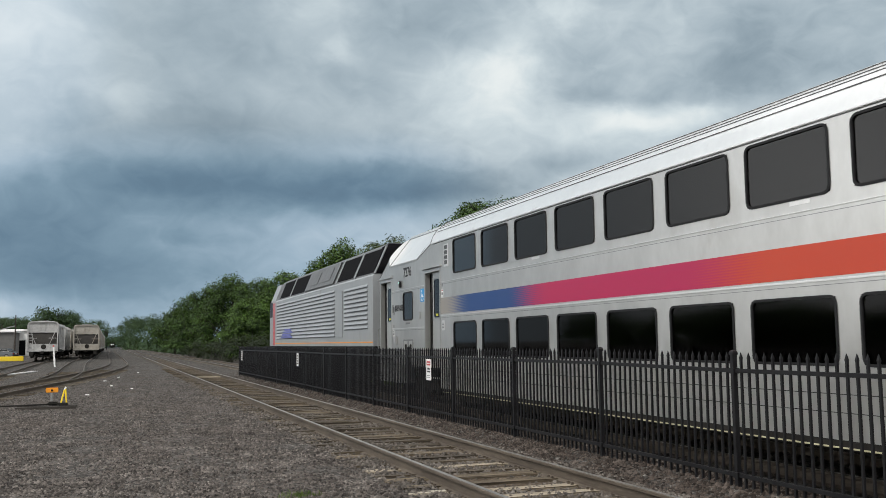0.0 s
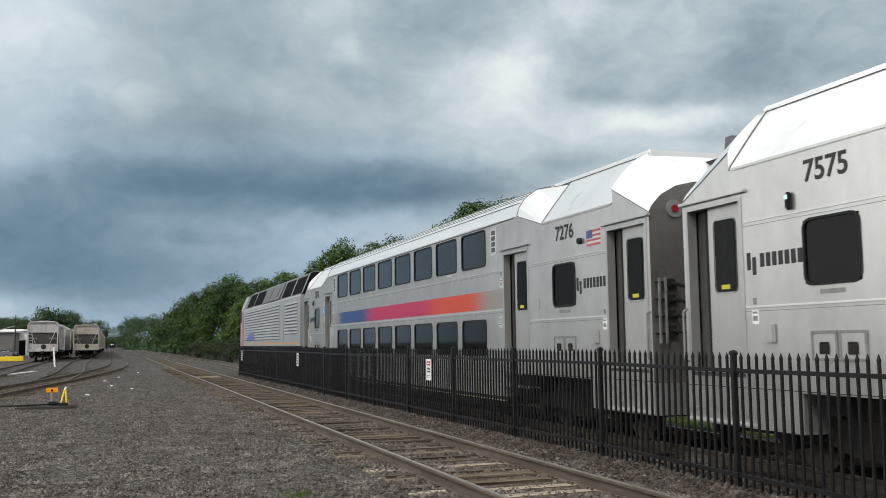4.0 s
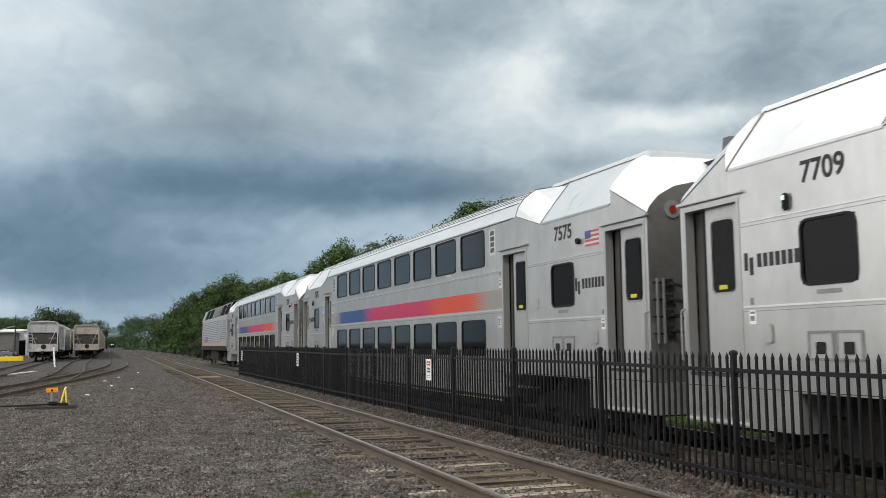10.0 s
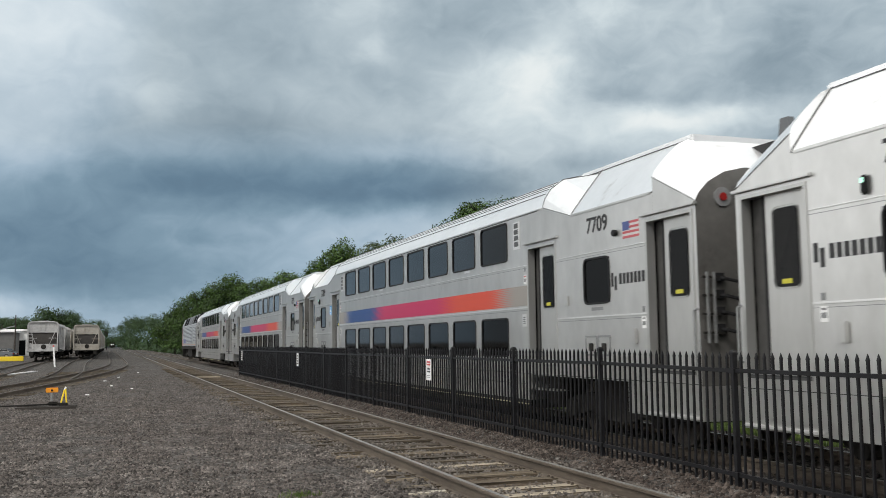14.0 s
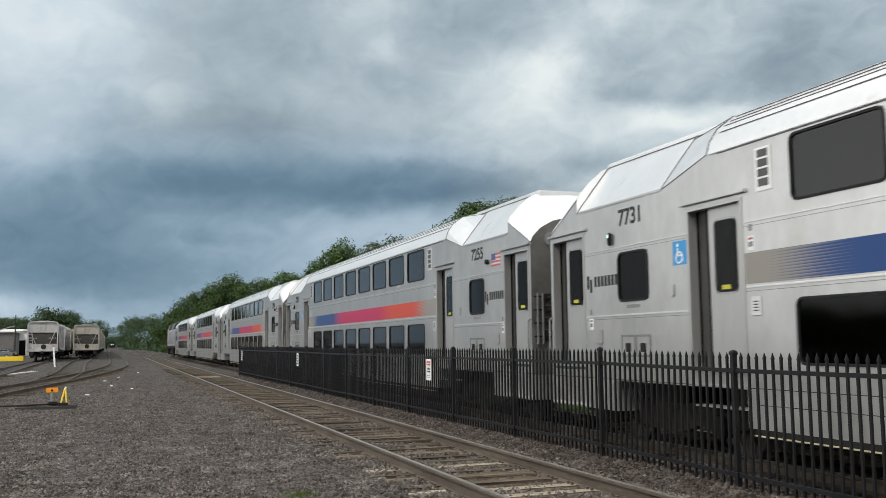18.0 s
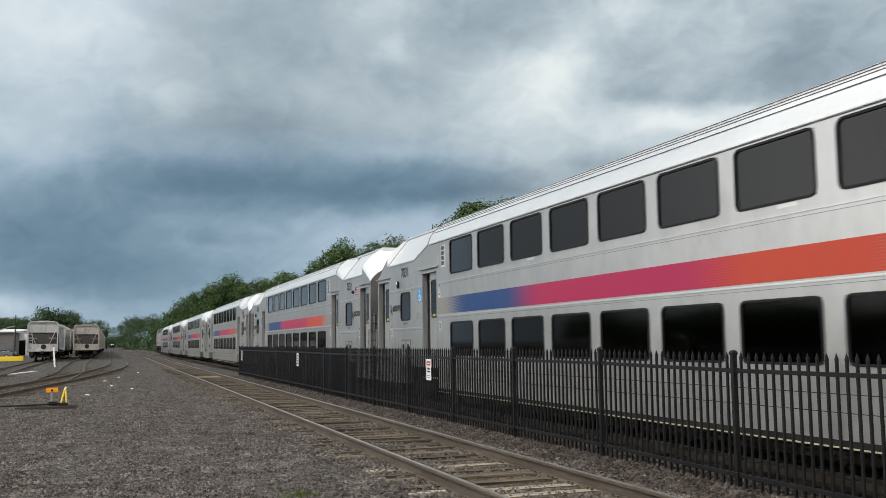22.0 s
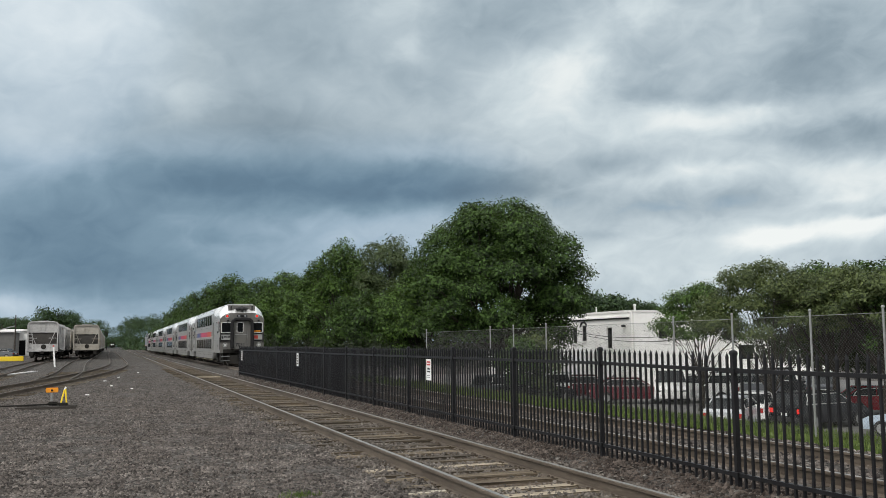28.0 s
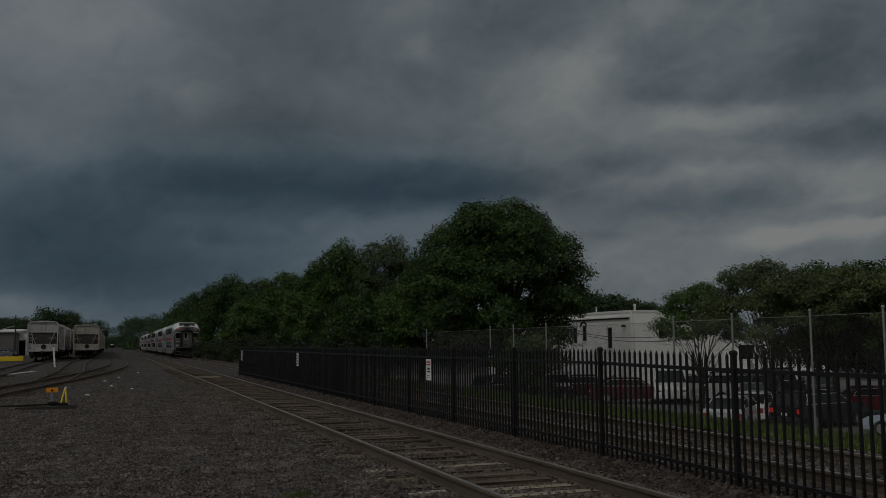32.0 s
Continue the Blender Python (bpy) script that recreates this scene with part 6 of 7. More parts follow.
# ---------------------------------------------------------------- chain-link fence
def chain_link():
    X, z0, top = 14.5, -0.70, 2.12
    ys = [9.2, 14.71, 16.8, 19.58, 22.17, 30.24, 33.14, 35.5, 43.8]
    first = None
    for y in ys:
        if first is None:
            first = thing("fence_pole", X, y, z0, label="grey galvanised chain-link fence pole", category="fence post", group="chain-link poles")
            part("shaft", rod(bmesh.new(), (0, 0, -0.2), (0, 0, top - z0), 0.025, 10), M_GALV, first)
            bm = bmesh.new()
            bmesh.ops.create_uvsphere(bm, u_segments=10, v_segments=6, radius=0.038, matrix=Matrix.Translation((0, 0, top - z0)))
            part("cap", bm, M_GALV, first)
        else:
            copy_thing(first, pose(X, y, z0))
    f = thing("chain_link_fence", label="grey chain-link wire mesh on galvanised poles", category="fence")
    part("top_wire", rod(bmesh.new(), (X, 9.0, top - 0.12), (X, 43.8, top - 0.12), 0.006, 5), M_GALV, f)
    a, b = 9.4, 42.0
    h = top - 0.12 - (z0 + 0.08)
    verts, faces = [], []
    w = 0.0013
    k = 0
    y = a - h
    while y < b:
        for s in (1, -1):
            p, q = (y, z0 + 0.08), (y + h, top - 0.12)
            if s < 0:
                p, q = (y + h, z0 + 0.08), (y, top - 0.12)
            i = len(verts)
            for yy, zz in (p, q):
                verts += [(X - w + 0.004 * s, yy - w, zz), (X + w + 0.004 * s, yy - w, zz), (X + w + 0.004 * s, yy + w, zz), (X - w + 0.004 * s, yy + w, zz)]
            faces += [(i, i + 1, i + 5, i + 4), (i + 1, i + 2, i + 6, i + 5), (i + 2, i + 3, i + 7, i + 6), (i + 3, i, i + 4, i + 7)]
        y += 0.085
    part("wire_mesh", raw_mesh("wire_mesh", verts, faces, M_WIRE), M_WIRE, f)


chain_link()


def stockade():
    """Dark board fence at the foot of the trees along the line."""
    f = thing("board_fence", 13.0, 62, -0.6, label="dark weathered board fence under the trees", category="fence")
    bm = bmesh.new()
    edge = [(0.155 * k + d, 1.85 + 0.03 * (k % 3)) for k in range(16) for d in (0.0, 0.15)]
    outline = [(0.0, 0.0)] + edge + [(2.475, 0.0)]
    loft(bm, [[(x, a, b) for a, b in outline] for x in (-0.012, 0.012)])
    me = finish(bm, "panel", M_STOCKADE)
    for k in range(48):
        ob = new("panel", me)
        ob.parent, ob.location = f, (0.04 * math.sin(k), 2.5 * k, 0.02 * math.sin(2 * k))


stockade()


# ---------------------------------------------------------------- white building
def building():
    b = thing("white_building", 30.63, 51.5, -1.52, label="low white-painted flat-roofed building with dark windows", category="building")
    H = 4.80
    bm = bmesh.new()
    # walls: the long side along the line, with window holes, and the end
    wins = [(9.2, 9.9, 3.05, 4.05), (7.4, 8.1, 2.86, 3.95), (6.0, 6.7, 3.0, 4.05), (2.5, 3.2, 2.5, 3.86)]
    holed_wall(bm, 0, 0, 24, 0, H, wins)
    holed_wall(bm, 0.3, 0, 24, 0, H, wins)
    for y0, y1, z0, z1 in wins:
        for q in (((0, y0, z0), (0.3, y0, z0), (0.3, y0, z1), (0, y0, z1)), ((0, y1, z0), (0.3, y1, z0), (0.3, y1, z1), (0, y1, z1)), ((0, y0, z0), (0.3, y0, z0), (0.3, y1, z0), (0, y1, z0)), ((0, y0, z1), (0.3, y0, z1), (0.3, y1, z1), (0, y1, z1))):
            bm.faces.new([bm.verts.new(p) for p in q])
    bx(bm, 0.0, 6.5, -0.3, 0, 0, H)
    bx(bm, 0.3, 6.5, 23.7, 24, 0, H)
    bx(bm, 6.2, 6.5, 0, 23.7, 0, H)
    part("wall", bm, M_WHITEWALL, b)
    part("roof", bx(bmesh.new(), 0.3, 6.2, 0, 23.7, H - 0.5, H - 0.35), M_LOT, b)
    part("parapet", bx(bmesh.new(), -0.06, 0.35, 0.25, 24, H, H + 0.12), M_WHITEWALL, b)
    part("cornice", bx(bmesh.new(), -0.16, 0, 0.25, 24, H - 0.34, H - 0.24, 0.01), M_WHITEWALL, b)
    # black strip painted as the shadow line under the cornice
    part("shadow_gap", bx(bmesh.new(), -0.05, 0, 0.25, 24, H - 0.42, H - 0.34), M_INK, b)
    part("end_parapet", bx(bmesh.new(), -0.04, 6.54, -0.36, -0.02, H, H + 0.10), M_WHITEWALL, b)
    for i, (y0, y1, z0, z1) in enumerate(wins):
        w = part("window", bx(bmesh.new(), 0.16, 0.20, y0, y1, z0, z1), M_LOCODARK, b)
        fm = bmesh.new()
        for yy in (y0, y1 - 0.07):
            bx(fm, 0.10, 0.17, yy, yy + 0.07, z0, z1)
        for zz in (z0, z1 - 0.07, (z0 + z1) / 2):
            bx(fm, 0.10, 0.17, y0, y1, zz, zz + 0.06)
        part("frame", fm, M_INK if i != 3 else M_DARKIN, w)
        if i in (0, 2):
            am = bmesh.new()
            tube(am, [(-0.03, (y0 + y1) / 2 + (y1 - y0) * 0.62 * math.cos(radians(a)), z1 - 0.05 + 0.3 * math.sin(radians(a))) for a in range(0, 181, 30)], 0.07, 6)
            part("arch_hood", am, M_INK, w, "dark arched window hood")
        part("sill", bx(bmesh.new(), -0.08, 0.1, y0 - 0.06, y1 + 0.06, z0 - 0.1, z0), M_WHITEWALL, w)
    wm = part("window", bx(bmesh.new(), 1.75, 2.35, -0.32, -0.29, 3.12, 3.8), M_LOCODARK, b)
    part("sill", bx(bmesh.new(), 1.68, 2.42, -0.42, -0.3, 3.04, 3.12), M_WHITEWALL, wm)
    part("foundation", bx(bmesh.new(), -0.03, 6.5, -0.33, 24, -0.7, 0.0), M_LOT, b)
    part("downpipe", rod(bmesh.new(), (-0.05, -0.05, 0.2), (-0.05, -0.05, H), 0.06, 8), M_WHITE, b)
    v = part("roof_vent", rod(bmesh.new(), (0.5, 0.4, H), (0.5, 0.4, H + 0.42), 0.07, 12), M_WHITE, b)
    part("vent_cap", rod(bmesh.new(), (0.5, 0.4, H + 0.42), (0.5, 0.4, H + 0.52), 0.11, 12, 0.06), M_WHITE, v)
    part("flue", rod(bmesh.new(), (0.6, 5.6, H), (0.6, 5.6, H + 0.5), 0.05, 8), M_WHITE, b)
    part("flue", rod(bmesh.new(), (3.8, 0.4, H), (3.8, 0.4, H + 0.45), 0.08, 8), M_WHITE, b)
    part("wall_lamp", bx(bmesh.new(), -0.25, 0, 0.7, 0.9, 3.85, 4.0, 0.03), M_INK, b)
    # overhead cables slung from the wall across the car park
    for pts in (((1004, 66, 2.50), (1022, 64, 2.18), (1040, 62, 1.92), (1070, 60, 1.74), (1100, 58, 1.66), (1135, 56, 1.64), (1170, 54, 1.68), (1215, 52, 1.80), (1260, 50, 1.95), (1300, 48, 2.10), (1350, 46, 2.3)),
                ((1004, 66, 2.25), (1022, 64, 1.98), (1040, 62, 1.78), (1075, 60, 1.54), (1110, 58, 1.42), (1140, 56, 1.40), (1170, 54, 1.43), (1200, 52.5, 1.53), (1230, 51, 1.65), (1300, 48, 1.90), (1350, 46, 2.1))):
        w = thing("overhead_cable", label="thin dark overhead cable slung from the building", category="cable", group="overhead cables")
        part("strand", tube(bmesh.new(), [(*spread(px, d), z) for px, d, z in pts], 0.018, 5), M_INK, w)
    # a second low building behind the car park
    x, y = spread(1330, 78)
    q = thing("low_building", x, y, -1.98, -33, label="low white building behind the car park trees", category="building")
    wins = [(-3.6 + 2.4 * k, -2.5 + 2.4 * k) for k in range(4)]
    for yy in (0.0, 0.25):
        bm = holed_wall(bmesh.new(), 0, -6, 6, 0, 3.6, [(a, c, 1.9, 3.0) for a, c in wins])
        for v in bm.verts:
            v.co = (v.co.y, yy, v.co.z)
        part("wall", bm, M_WHITEWALL, q)
    for a, c in ((-6, -5.75), (5.75, 6)):
        part("wall", bx(bmesh.new(), a, c, 0.26, 7, 0, 3.6), M_WHITEWALL, q)
    part("roof", bx(bmesh.new(), -6.3, 6.3, -0.3, 7.2, 3.6, 3.8, 0.02), M_LOT, q)
    for a, c in wins:
        w = part("window", bx(bmesh.new(), a, c, 0.12, 0.16, 1.9, 3.0), M_LOCODARK, q)
        part("sill", bx(bmesh.new(), a - 0.05, c + 0.05, -0.06, 0.12, 1.82, 1.9), M_WHITEWALL, w)


building()


# ---------------------------------------------------------------- parked cars
def paint(name, c, rough=0.25):
    return stuff(name, [tuple(q * 0.9 for q in c), c], rough, 0.0, 2, 0, spec=0.3, spots=(tuple(min(1, q * 0.8 + 0.03) for q in c), 0.6, 0.2, 2.0))


PAINTS = {"white": paint("car_white", (0.82, 0.82, 0.81)), "black": paint("car_black", (0.018, 0.019, 0.022)), "red": paint("car_red", (0.24, 0.016, 0.024)), "maroon": paint("car_maroon", (0.085, 0.013, 0.02)),
          "silver": paint("car_silver", (0.42, 0.44, 0.46)), "grey": paint("car_grey", (0.11, 0.12, 0.135)), "blue": paint("car_blue", (0.34, 0.41, 0.48))}
M_CARGLASS = stuff("car_glass", [(0.015, 0.018, 0.02), (0.025, 0.028, 0.03)], 0.12, 0, 2, 0, spec=0.18)
M_TYRE = stuff("tyre", [(0.012, 0.012, 0.012), (0.022, 0.022, 0.022)], 0.85, 0, 8, 0.2)
M_TAIL = plain_glow("brake_lamp_glow", (0.9, 0.05, 0.04), 0.9)
M_TAILDIM = stuff("tail_lens", [(0.30, 0.02, 0.02), (0.38, 0.03, 0.025)], 0.2, 0, 4, 0)


def car(x, y, z, rz, kind, colour, label, lit=False):
    """Parked vehicle; the nose points to +y of its own."""
    c = thing("parked_car" if kind != "pickup" else "pickup_truck", x, y, z, rz, label=label, category="car" if kind != "pickup" else "pickup truck")
    L, W, Ht, hood, roof0, roof1 = {"sedan": (4.6, 0.88, 1.44, 0.95, -1.35, 0.35), "suv": (4.6, 0.92, 1.62, 1.05, -1.95, 0.45), "estate": (4.7, 0.9, 1.50, 0.98, -2.0, 0.35), "pickup": (5.5, 0.97, 1.85, 1.12, -0.6, 0.9)}[kind]
    h = L / 2
    belt = hood + 0.02
    prof = [(-h, 0.35), (-h, belt - 0.12), (-h + 0.12, belt), (h - 1.35, belt), (h - 0.35, hood - 0.14), (h, hood - 0.34), (h, 0.35)]
    rings = []
    for s, k in ((-W, 0.93), (-W, 1.0), (W, 1.0), (W, 0.93)):
        rings.append([(s * (1.0 if k == 1.0 else 1.0), yy, 0.3 + (zz - 0.3) * (1 if k == 1.0 else 0.9)) for yy, zz in prof])
    rings[0] = [(-W + 0.0, yy * 0.985, 0.26 + (zz - 0.3) * 0.55) for yy, zz in prof]
    rings[1] = [(-W + 0.05, yy, zz) for yy, zz in prof]
    rings[2] = [(W - 0.05, yy, zz) for yy, zz in prof]
    rings[3] = [(W, yy * 0.985, 0.26 + (zz - 0.3) * 0.55) for yy, zz in prof]
    part("body", loft(bmesh.new(), rings), PAINTS[colour], c)
    g0, g1 = (roof0 - (0.55 if kind == "sedan" else 0.2), roof1 + 0.65) if kind != "pickup" else (-0.75, 1.45)
    wt = W - 0.24
    bm = bmesh.new()
    loft(bm, [[(-W + 0.09, g0, belt), (W - 0.09, g0, belt), (W - 0.09, g1, belt), (-W + 0.09, g1, belt)], [(-wt, roof0, Ht - 0.06), (wt, roof0, Ht - 0.06), (wt, roof1, Ht - 0.06), (-wt, roof1, Ht - 0.06)]])
    part("greenhouse", bm, M_CARGLASS, c, "dark car windows")
    part("roof", bx(bmesh.new(), -wt - 0.01, wt + 0.01, roof0 - 0.04, roof1 + 0.04, Ht - 0.08, Ht, 0.03), PAINTS[colour], c)
    for s in (-1, 1):
        for a, b in (((s * (W - 0.09), g0, belt), (s * wt, roof0, Ht - 0.06)), ((s * (W - 0.09), g1, belt), (s * wt, roof1, Ht - 0.06)), ((s * (W - 0.08), (g0 + g1) / 2 - 0.1, belt), (s * (wt + 0.01), (roof0 + roof1) / 2, Ht - 0.06))):
            part("pillar", rod(bmesh.new(), a, b, 0.035, 6), PAINTS[colour], c)
        part("window_trim", tube(bmesh.new(), [(s * (W - 0.075), g1 - 0.05, belt + 0.02), (s * (W - 0.075), g0 + 0.25, belt + 0.02), (s * (W - 0.16), g0 + 0.42, belt + (Ht - belt) * 0.45), (s * (wt + 0.012), roof0 + 0.25, Ht - 0.10), (s * (wt + 0.012), roof1 - 0.05, Ht - 0.10), (s * (W - 0.075), g1 - 0.05, belt + 0.02)], 0.016, 6), M_TRIM, c, "bright window trim")
        part("mirror", bx(bmesh.new(), s * (W - 0.02), s * (W + 0.16), g1 - 0.55, g1 - 0.42, belt, belt + 0.13, 0.03), PAINTS[colour], c)
        part("tail_lamp", bx(bmesh.new(), s * (W - 0.30), s * (W - 0.03), -h - 0.02, -h + 0.1, belt - 0.40, belt - 0.14, 0.03), M_TAIL if lit else M_TAILDIM, c)
        part("headlamp", bx(bmesh.new(), s * (W - 0.42), s * (W - 0.06), h - 0.16, h + 0.01, hood - 0.46, hood - 0.32, 0.03), M_LENS, c)
        for yy in (-h + 0.9, h - 0.9):
            wl = part("wheel", rod(bmesh.new(), (s * (W - 0.22), yy, 0.33), (s * (W + 0.012), yy, 0.33), 0.33, 20), M_TYRE, c)
            part("rim", rod(bmesh.new(), (s * (W + 0.0), yy, 0.33), (s * (W + 0.02), yy, 0.33), 0.2, 14), M_GALV, wl)
    if kind == "pickup":
        part("bed_liner", bx(bmesh.new(), -W + 0.16, W - 0.16, -h + 0.12, -0.85, belt - 0.03, belt + 0.01), M_TYRE, c)
    for yy, nm in ((-h, "rear_bumper"), (h, "front_bumper")):
        part(nm, bx(bmesh.new(), -W + 0.06, W - 0.06, yy - 0.06, yy + 0.06, 0.32, 0.55, 0.03), M_INK if colour != "white" else PAINTS["white"], c)
    part("plate", bx(bmesh.new(), -0.16, 0.16, -h - 0.075, -h - 0.06, 0.60, 0.72), M_WHITE, c)
    return c


def parked():
    rows = [(1440, 46, -80, "suv", "black", "black estate car with lit red tail lamp", True), (1292, 44, -50, "sedan", "silver", "silver parked saloon car", False), (1336, 46.5, -55, "sedan", "white", "white parked saloon car", False),
            (1552, 52, -118, "sedan", "red", "red parked car in the car park", False), (1625, 42, 20, "sedan", "blue", "pale blue parked car", False), (1300, 55.5, 53, "suv", "grey", "grey parked sport utility car", False),
            (1372, 57, 60, "pickup", "black", "black parked pickup truck", False), (1232, 55, 40, "suv", "white", "white parked sport utility car", False), (1178, 55.5, 150, "pickup", "white", "white parked pickup truck", False),
            (1036, 57, -112, "estate", "maroon", "dark red parked estate car", False), (1112, 54, -120, "sedan", "maroon", "dark red parked saloon in the car park", False), (1122, 62, 30, "pickup", "white", "white parked pickup truck near the building", False),
            (985, 58, -30, "suv", "white", "white parked car in the car park", False), (945, 54, -75, "sedan", "black", "black parked car in the car park", False), (900, 55, -80, "suv", "grey", "dark parked car in the car park", False),
            (1262, 61, -30, "suv", "white", "white parked car near the building", False), (1432, 58, -30, "sedan", "grey", "grey parked car in the car park", False)]
    for px, d, rz, kind, colour, label, lit in rows:
        x, y = spread(px, d)
        car(x, y, ground_height(x, y) + 0.02, rz, kind, colour, label, lit)


parked()


# ---------------------------------------------------------------- yard: hopper cars
def hopper(paint_m, label):
    """Covered hopper: ribbed body with sloping ends, end frames with ladders, trucks."""
    h = thing("hopper_car", label=label, category="freight car", group="hopper cars in the yard")
    L, W = 16.6, 1.55
    body = []
    for y, zb in ((1.5, 2.9), (3.4, 1.25), (L - 3.4, 1.25), (L - 1.5, 2.9)):
        body.append([(-W, y, zb), (-W, y, 3.90), (-W + 0.12, y, 4.10), (-W + 0.30, y, 4.18), (W - 0.30, y, 4.18), (W - 0.12, y, 4.10), (W, y, 3.90), (W, y, zb)])
    part("hopper_body", loft(bmesh.new(), body), paint_m, h)
    for y in (0.35, L - 0.35):
        bm = bmesh.new()
        for x in (-W + 0.05, W - 0.05):
            bx(bm, x - 0.06, x + 0.06, y - 0.06, y + 0.06, 1.05, 3.86)
        # arched top of the end frame
        tube(bm, [(-W + 0.05, y, 3.86), (-W + 0.12, y, 4.08), (-W + 0.32, y, 4.20), (W - 0.32, y, 4.20), (W - 0.12, y, 4.08), (W - 0.05, y, 3.86)], 0.06, 6)
        part("end_frame", bm, paint_m, h)
        sgn = 1 if y < 2 else -1
        part("end_sheet", loft(bmesh.new(), [[(x, y + sgn * a, zz) for x in (-W + 0.08, W - 0.08)] + [(x, y + sgn * (a + 0.05), zz) for x in (W - 0.08, -W + 0.08)] for a, zz in ((0.12, 4.16), (0.14, 3.05))]), paint_m, h)
        part("slope_sheet", loft(bmesh.new(), [[(x, y + sgn * a, zz) for x in (-W + 0.1, W - 0.1)] + [(x, y + sgn * (a + 0.05), zz) for x in (W - 0.1, -W + 0.1)] for a, zz in ((0.25, 3.0), (2.9, 1.5))]), paint_m, h)
        bm = bmesh.new()
        for x in (-1, 1):
            rod(bm, (x * 0.70, y + sgn * 0.06, 1.80), (x * 1.20, y + sgn * 0.06, 3.05), 0.035, 6)
        for x in (-0.22, 0.22):
            rod(bm, (x, y + sgn * 0.06, 3.05), (x, y + sgn * 0.06, 4.15), 0.03, 6)
        bx(bm, -W, -0.6, y - 0.05, y + 0.05, 2.42, 2.47)
        bx(bm, 0.6, W, y - 0.05, y + 0.05, 2.42, 2.47)
        part("brace", bm, paint_m, h)
        bm = bmesh.new()
        for k in range(9):
            z = 1.2 + 0.33 * k
            rod(bm, (-W + 0.1, y - sgn * 0.08, z), (-W + 0.55, y - sgn * 0.08, z), 0.016, 5)
        rod(bm, (-W + 0.55, y - sgn * 0.08, 1.1), (-W + 0.55, y - sgn * 0.08, 3.95), 0.02, 5)
        part("ladder", bm, paint_m, h)
        part("bulkhead", bx(bmesh.new(), -1.45, 1.45, y + sgn * 0.16, y + sgn * 0.24, 1.1, 1.80, 0.02), paint_m, h)
        part("brake_wheel", rod(bmesh.new(), (0.1, y + sgn * 0.15, 1.50), (0.1, y + sgn * 0.08, 1.50), 0.27, 18), M_UNDER, h)
        part("platform", bx(bmesh.new(), -W, W, y - 0.3, y + 0.45, 1.0, 1.1), paint_m, h)
        bm = bmesh.new()
        bx(bm, -0.18, 0.18, y - sgn * 0.75, y - sgn * 0.2, 0.72, 1.02, 0.04)
        part("coupler", bm, M_UNDER, h)
        for x in (-1.1, 1.1):
            part("step", bx(bmesh.new(), x - 0.22, x + 0.22, y - 0.25, y - 0.2, 0.5, 1.0), M_UNDER, h)
    # dark panels painted as the shade under the sloping end sheets
    for s in (1, -1):
        yb = 0.9 if s > 0 else L - 0.9
        part("dark_panel", bx(bmesh.new(), -1.42, 1.42, yb - s * 0.30, yb - s * 0.26, 1.82, 3.05), M_SHADED, h, "dark panel standing for the shaded end recess")
    for k in range(9):
        y = 2.6 + k * 1.42
        for s in (-1, 1):
            part("rib", bx(bmesh.new(), s * W, s * (W + 0.07), y - 0.05, y + 0.05, 1.35, 3.75), paint_m, h)
    bm = bmesh.new()
    for k in range(3):
        y = 4.4 + k * 3.9
        loft(bm, [[(-W + 0.1, y - 1.7, 1.35), (W - 0.1, y - 1.7, 1.35), (W - 0.1, y + 1.7, 1.35), (-W + 0.1, y + 1.7, 1.35)], [(-0.5, y - 0.4, 0.42), (0.5, y - 0.4, 0.42), (0.5, y + 0.4, 0.42), (-0.5, y + 0.4, 0.42)]])
    part("outlet_chute", bm, paint_m, h)
    part("roof_walk", bx(bmesh.new(), -0.55, 0.55, 0.4, L - 0.4, 4.29, 4.35), M_GALV, h)
    for k in range(4):
        part("hatch", bx(bmesh.new(), -0.35, 0.35, 2.2 + k * 3.4, 3.7 + k * 3.4, 4.25, 4.33, 0.02), paint_m, h)
    bogie(h, 2.2, 1.75)
    bogie(h, L - 2.2, 1.75)
    part("side_sill", bx(bmesh.new(), -W, W, 0.3, L - 0.3, 0.92, 1.06), M_UNDER, h)
    return h


def yard():
    a = hopper(M_HOPPER, "weathered grey covered hopper car on a siding")
    b = hopper(M_HOPPERB, "rust-streaked tan covered hopper car on a siding")
    step = 18.3

    def on(line, y):
        for p, q in zip(line[:-1], line[1:]):
            if p[1] <= y <= q[1]:
                u = (y - p[1]) / (q[1] - p[1])
                return p[0] + u * (q[0] - p[0]), -math.degrees(math.atan2(q[0] - p[0], q[1] - p[1]))
        return line[-1][0], 0.0
    for first, line, y0, n in ((a, yard_3, 110.5, 3), (b, yard_2, 128.5, 8)):
        for k in range(n):
            y = y0 + k * step
            x, ang = on(line, y)
            m = pose(x, y, 0.0, 0, 0, ang)
            if k == 0:
                first.matrix_basis = m
            else:
                copy_thing(first if k % 3 != 2 else (b if first is a else a), m)


yard()


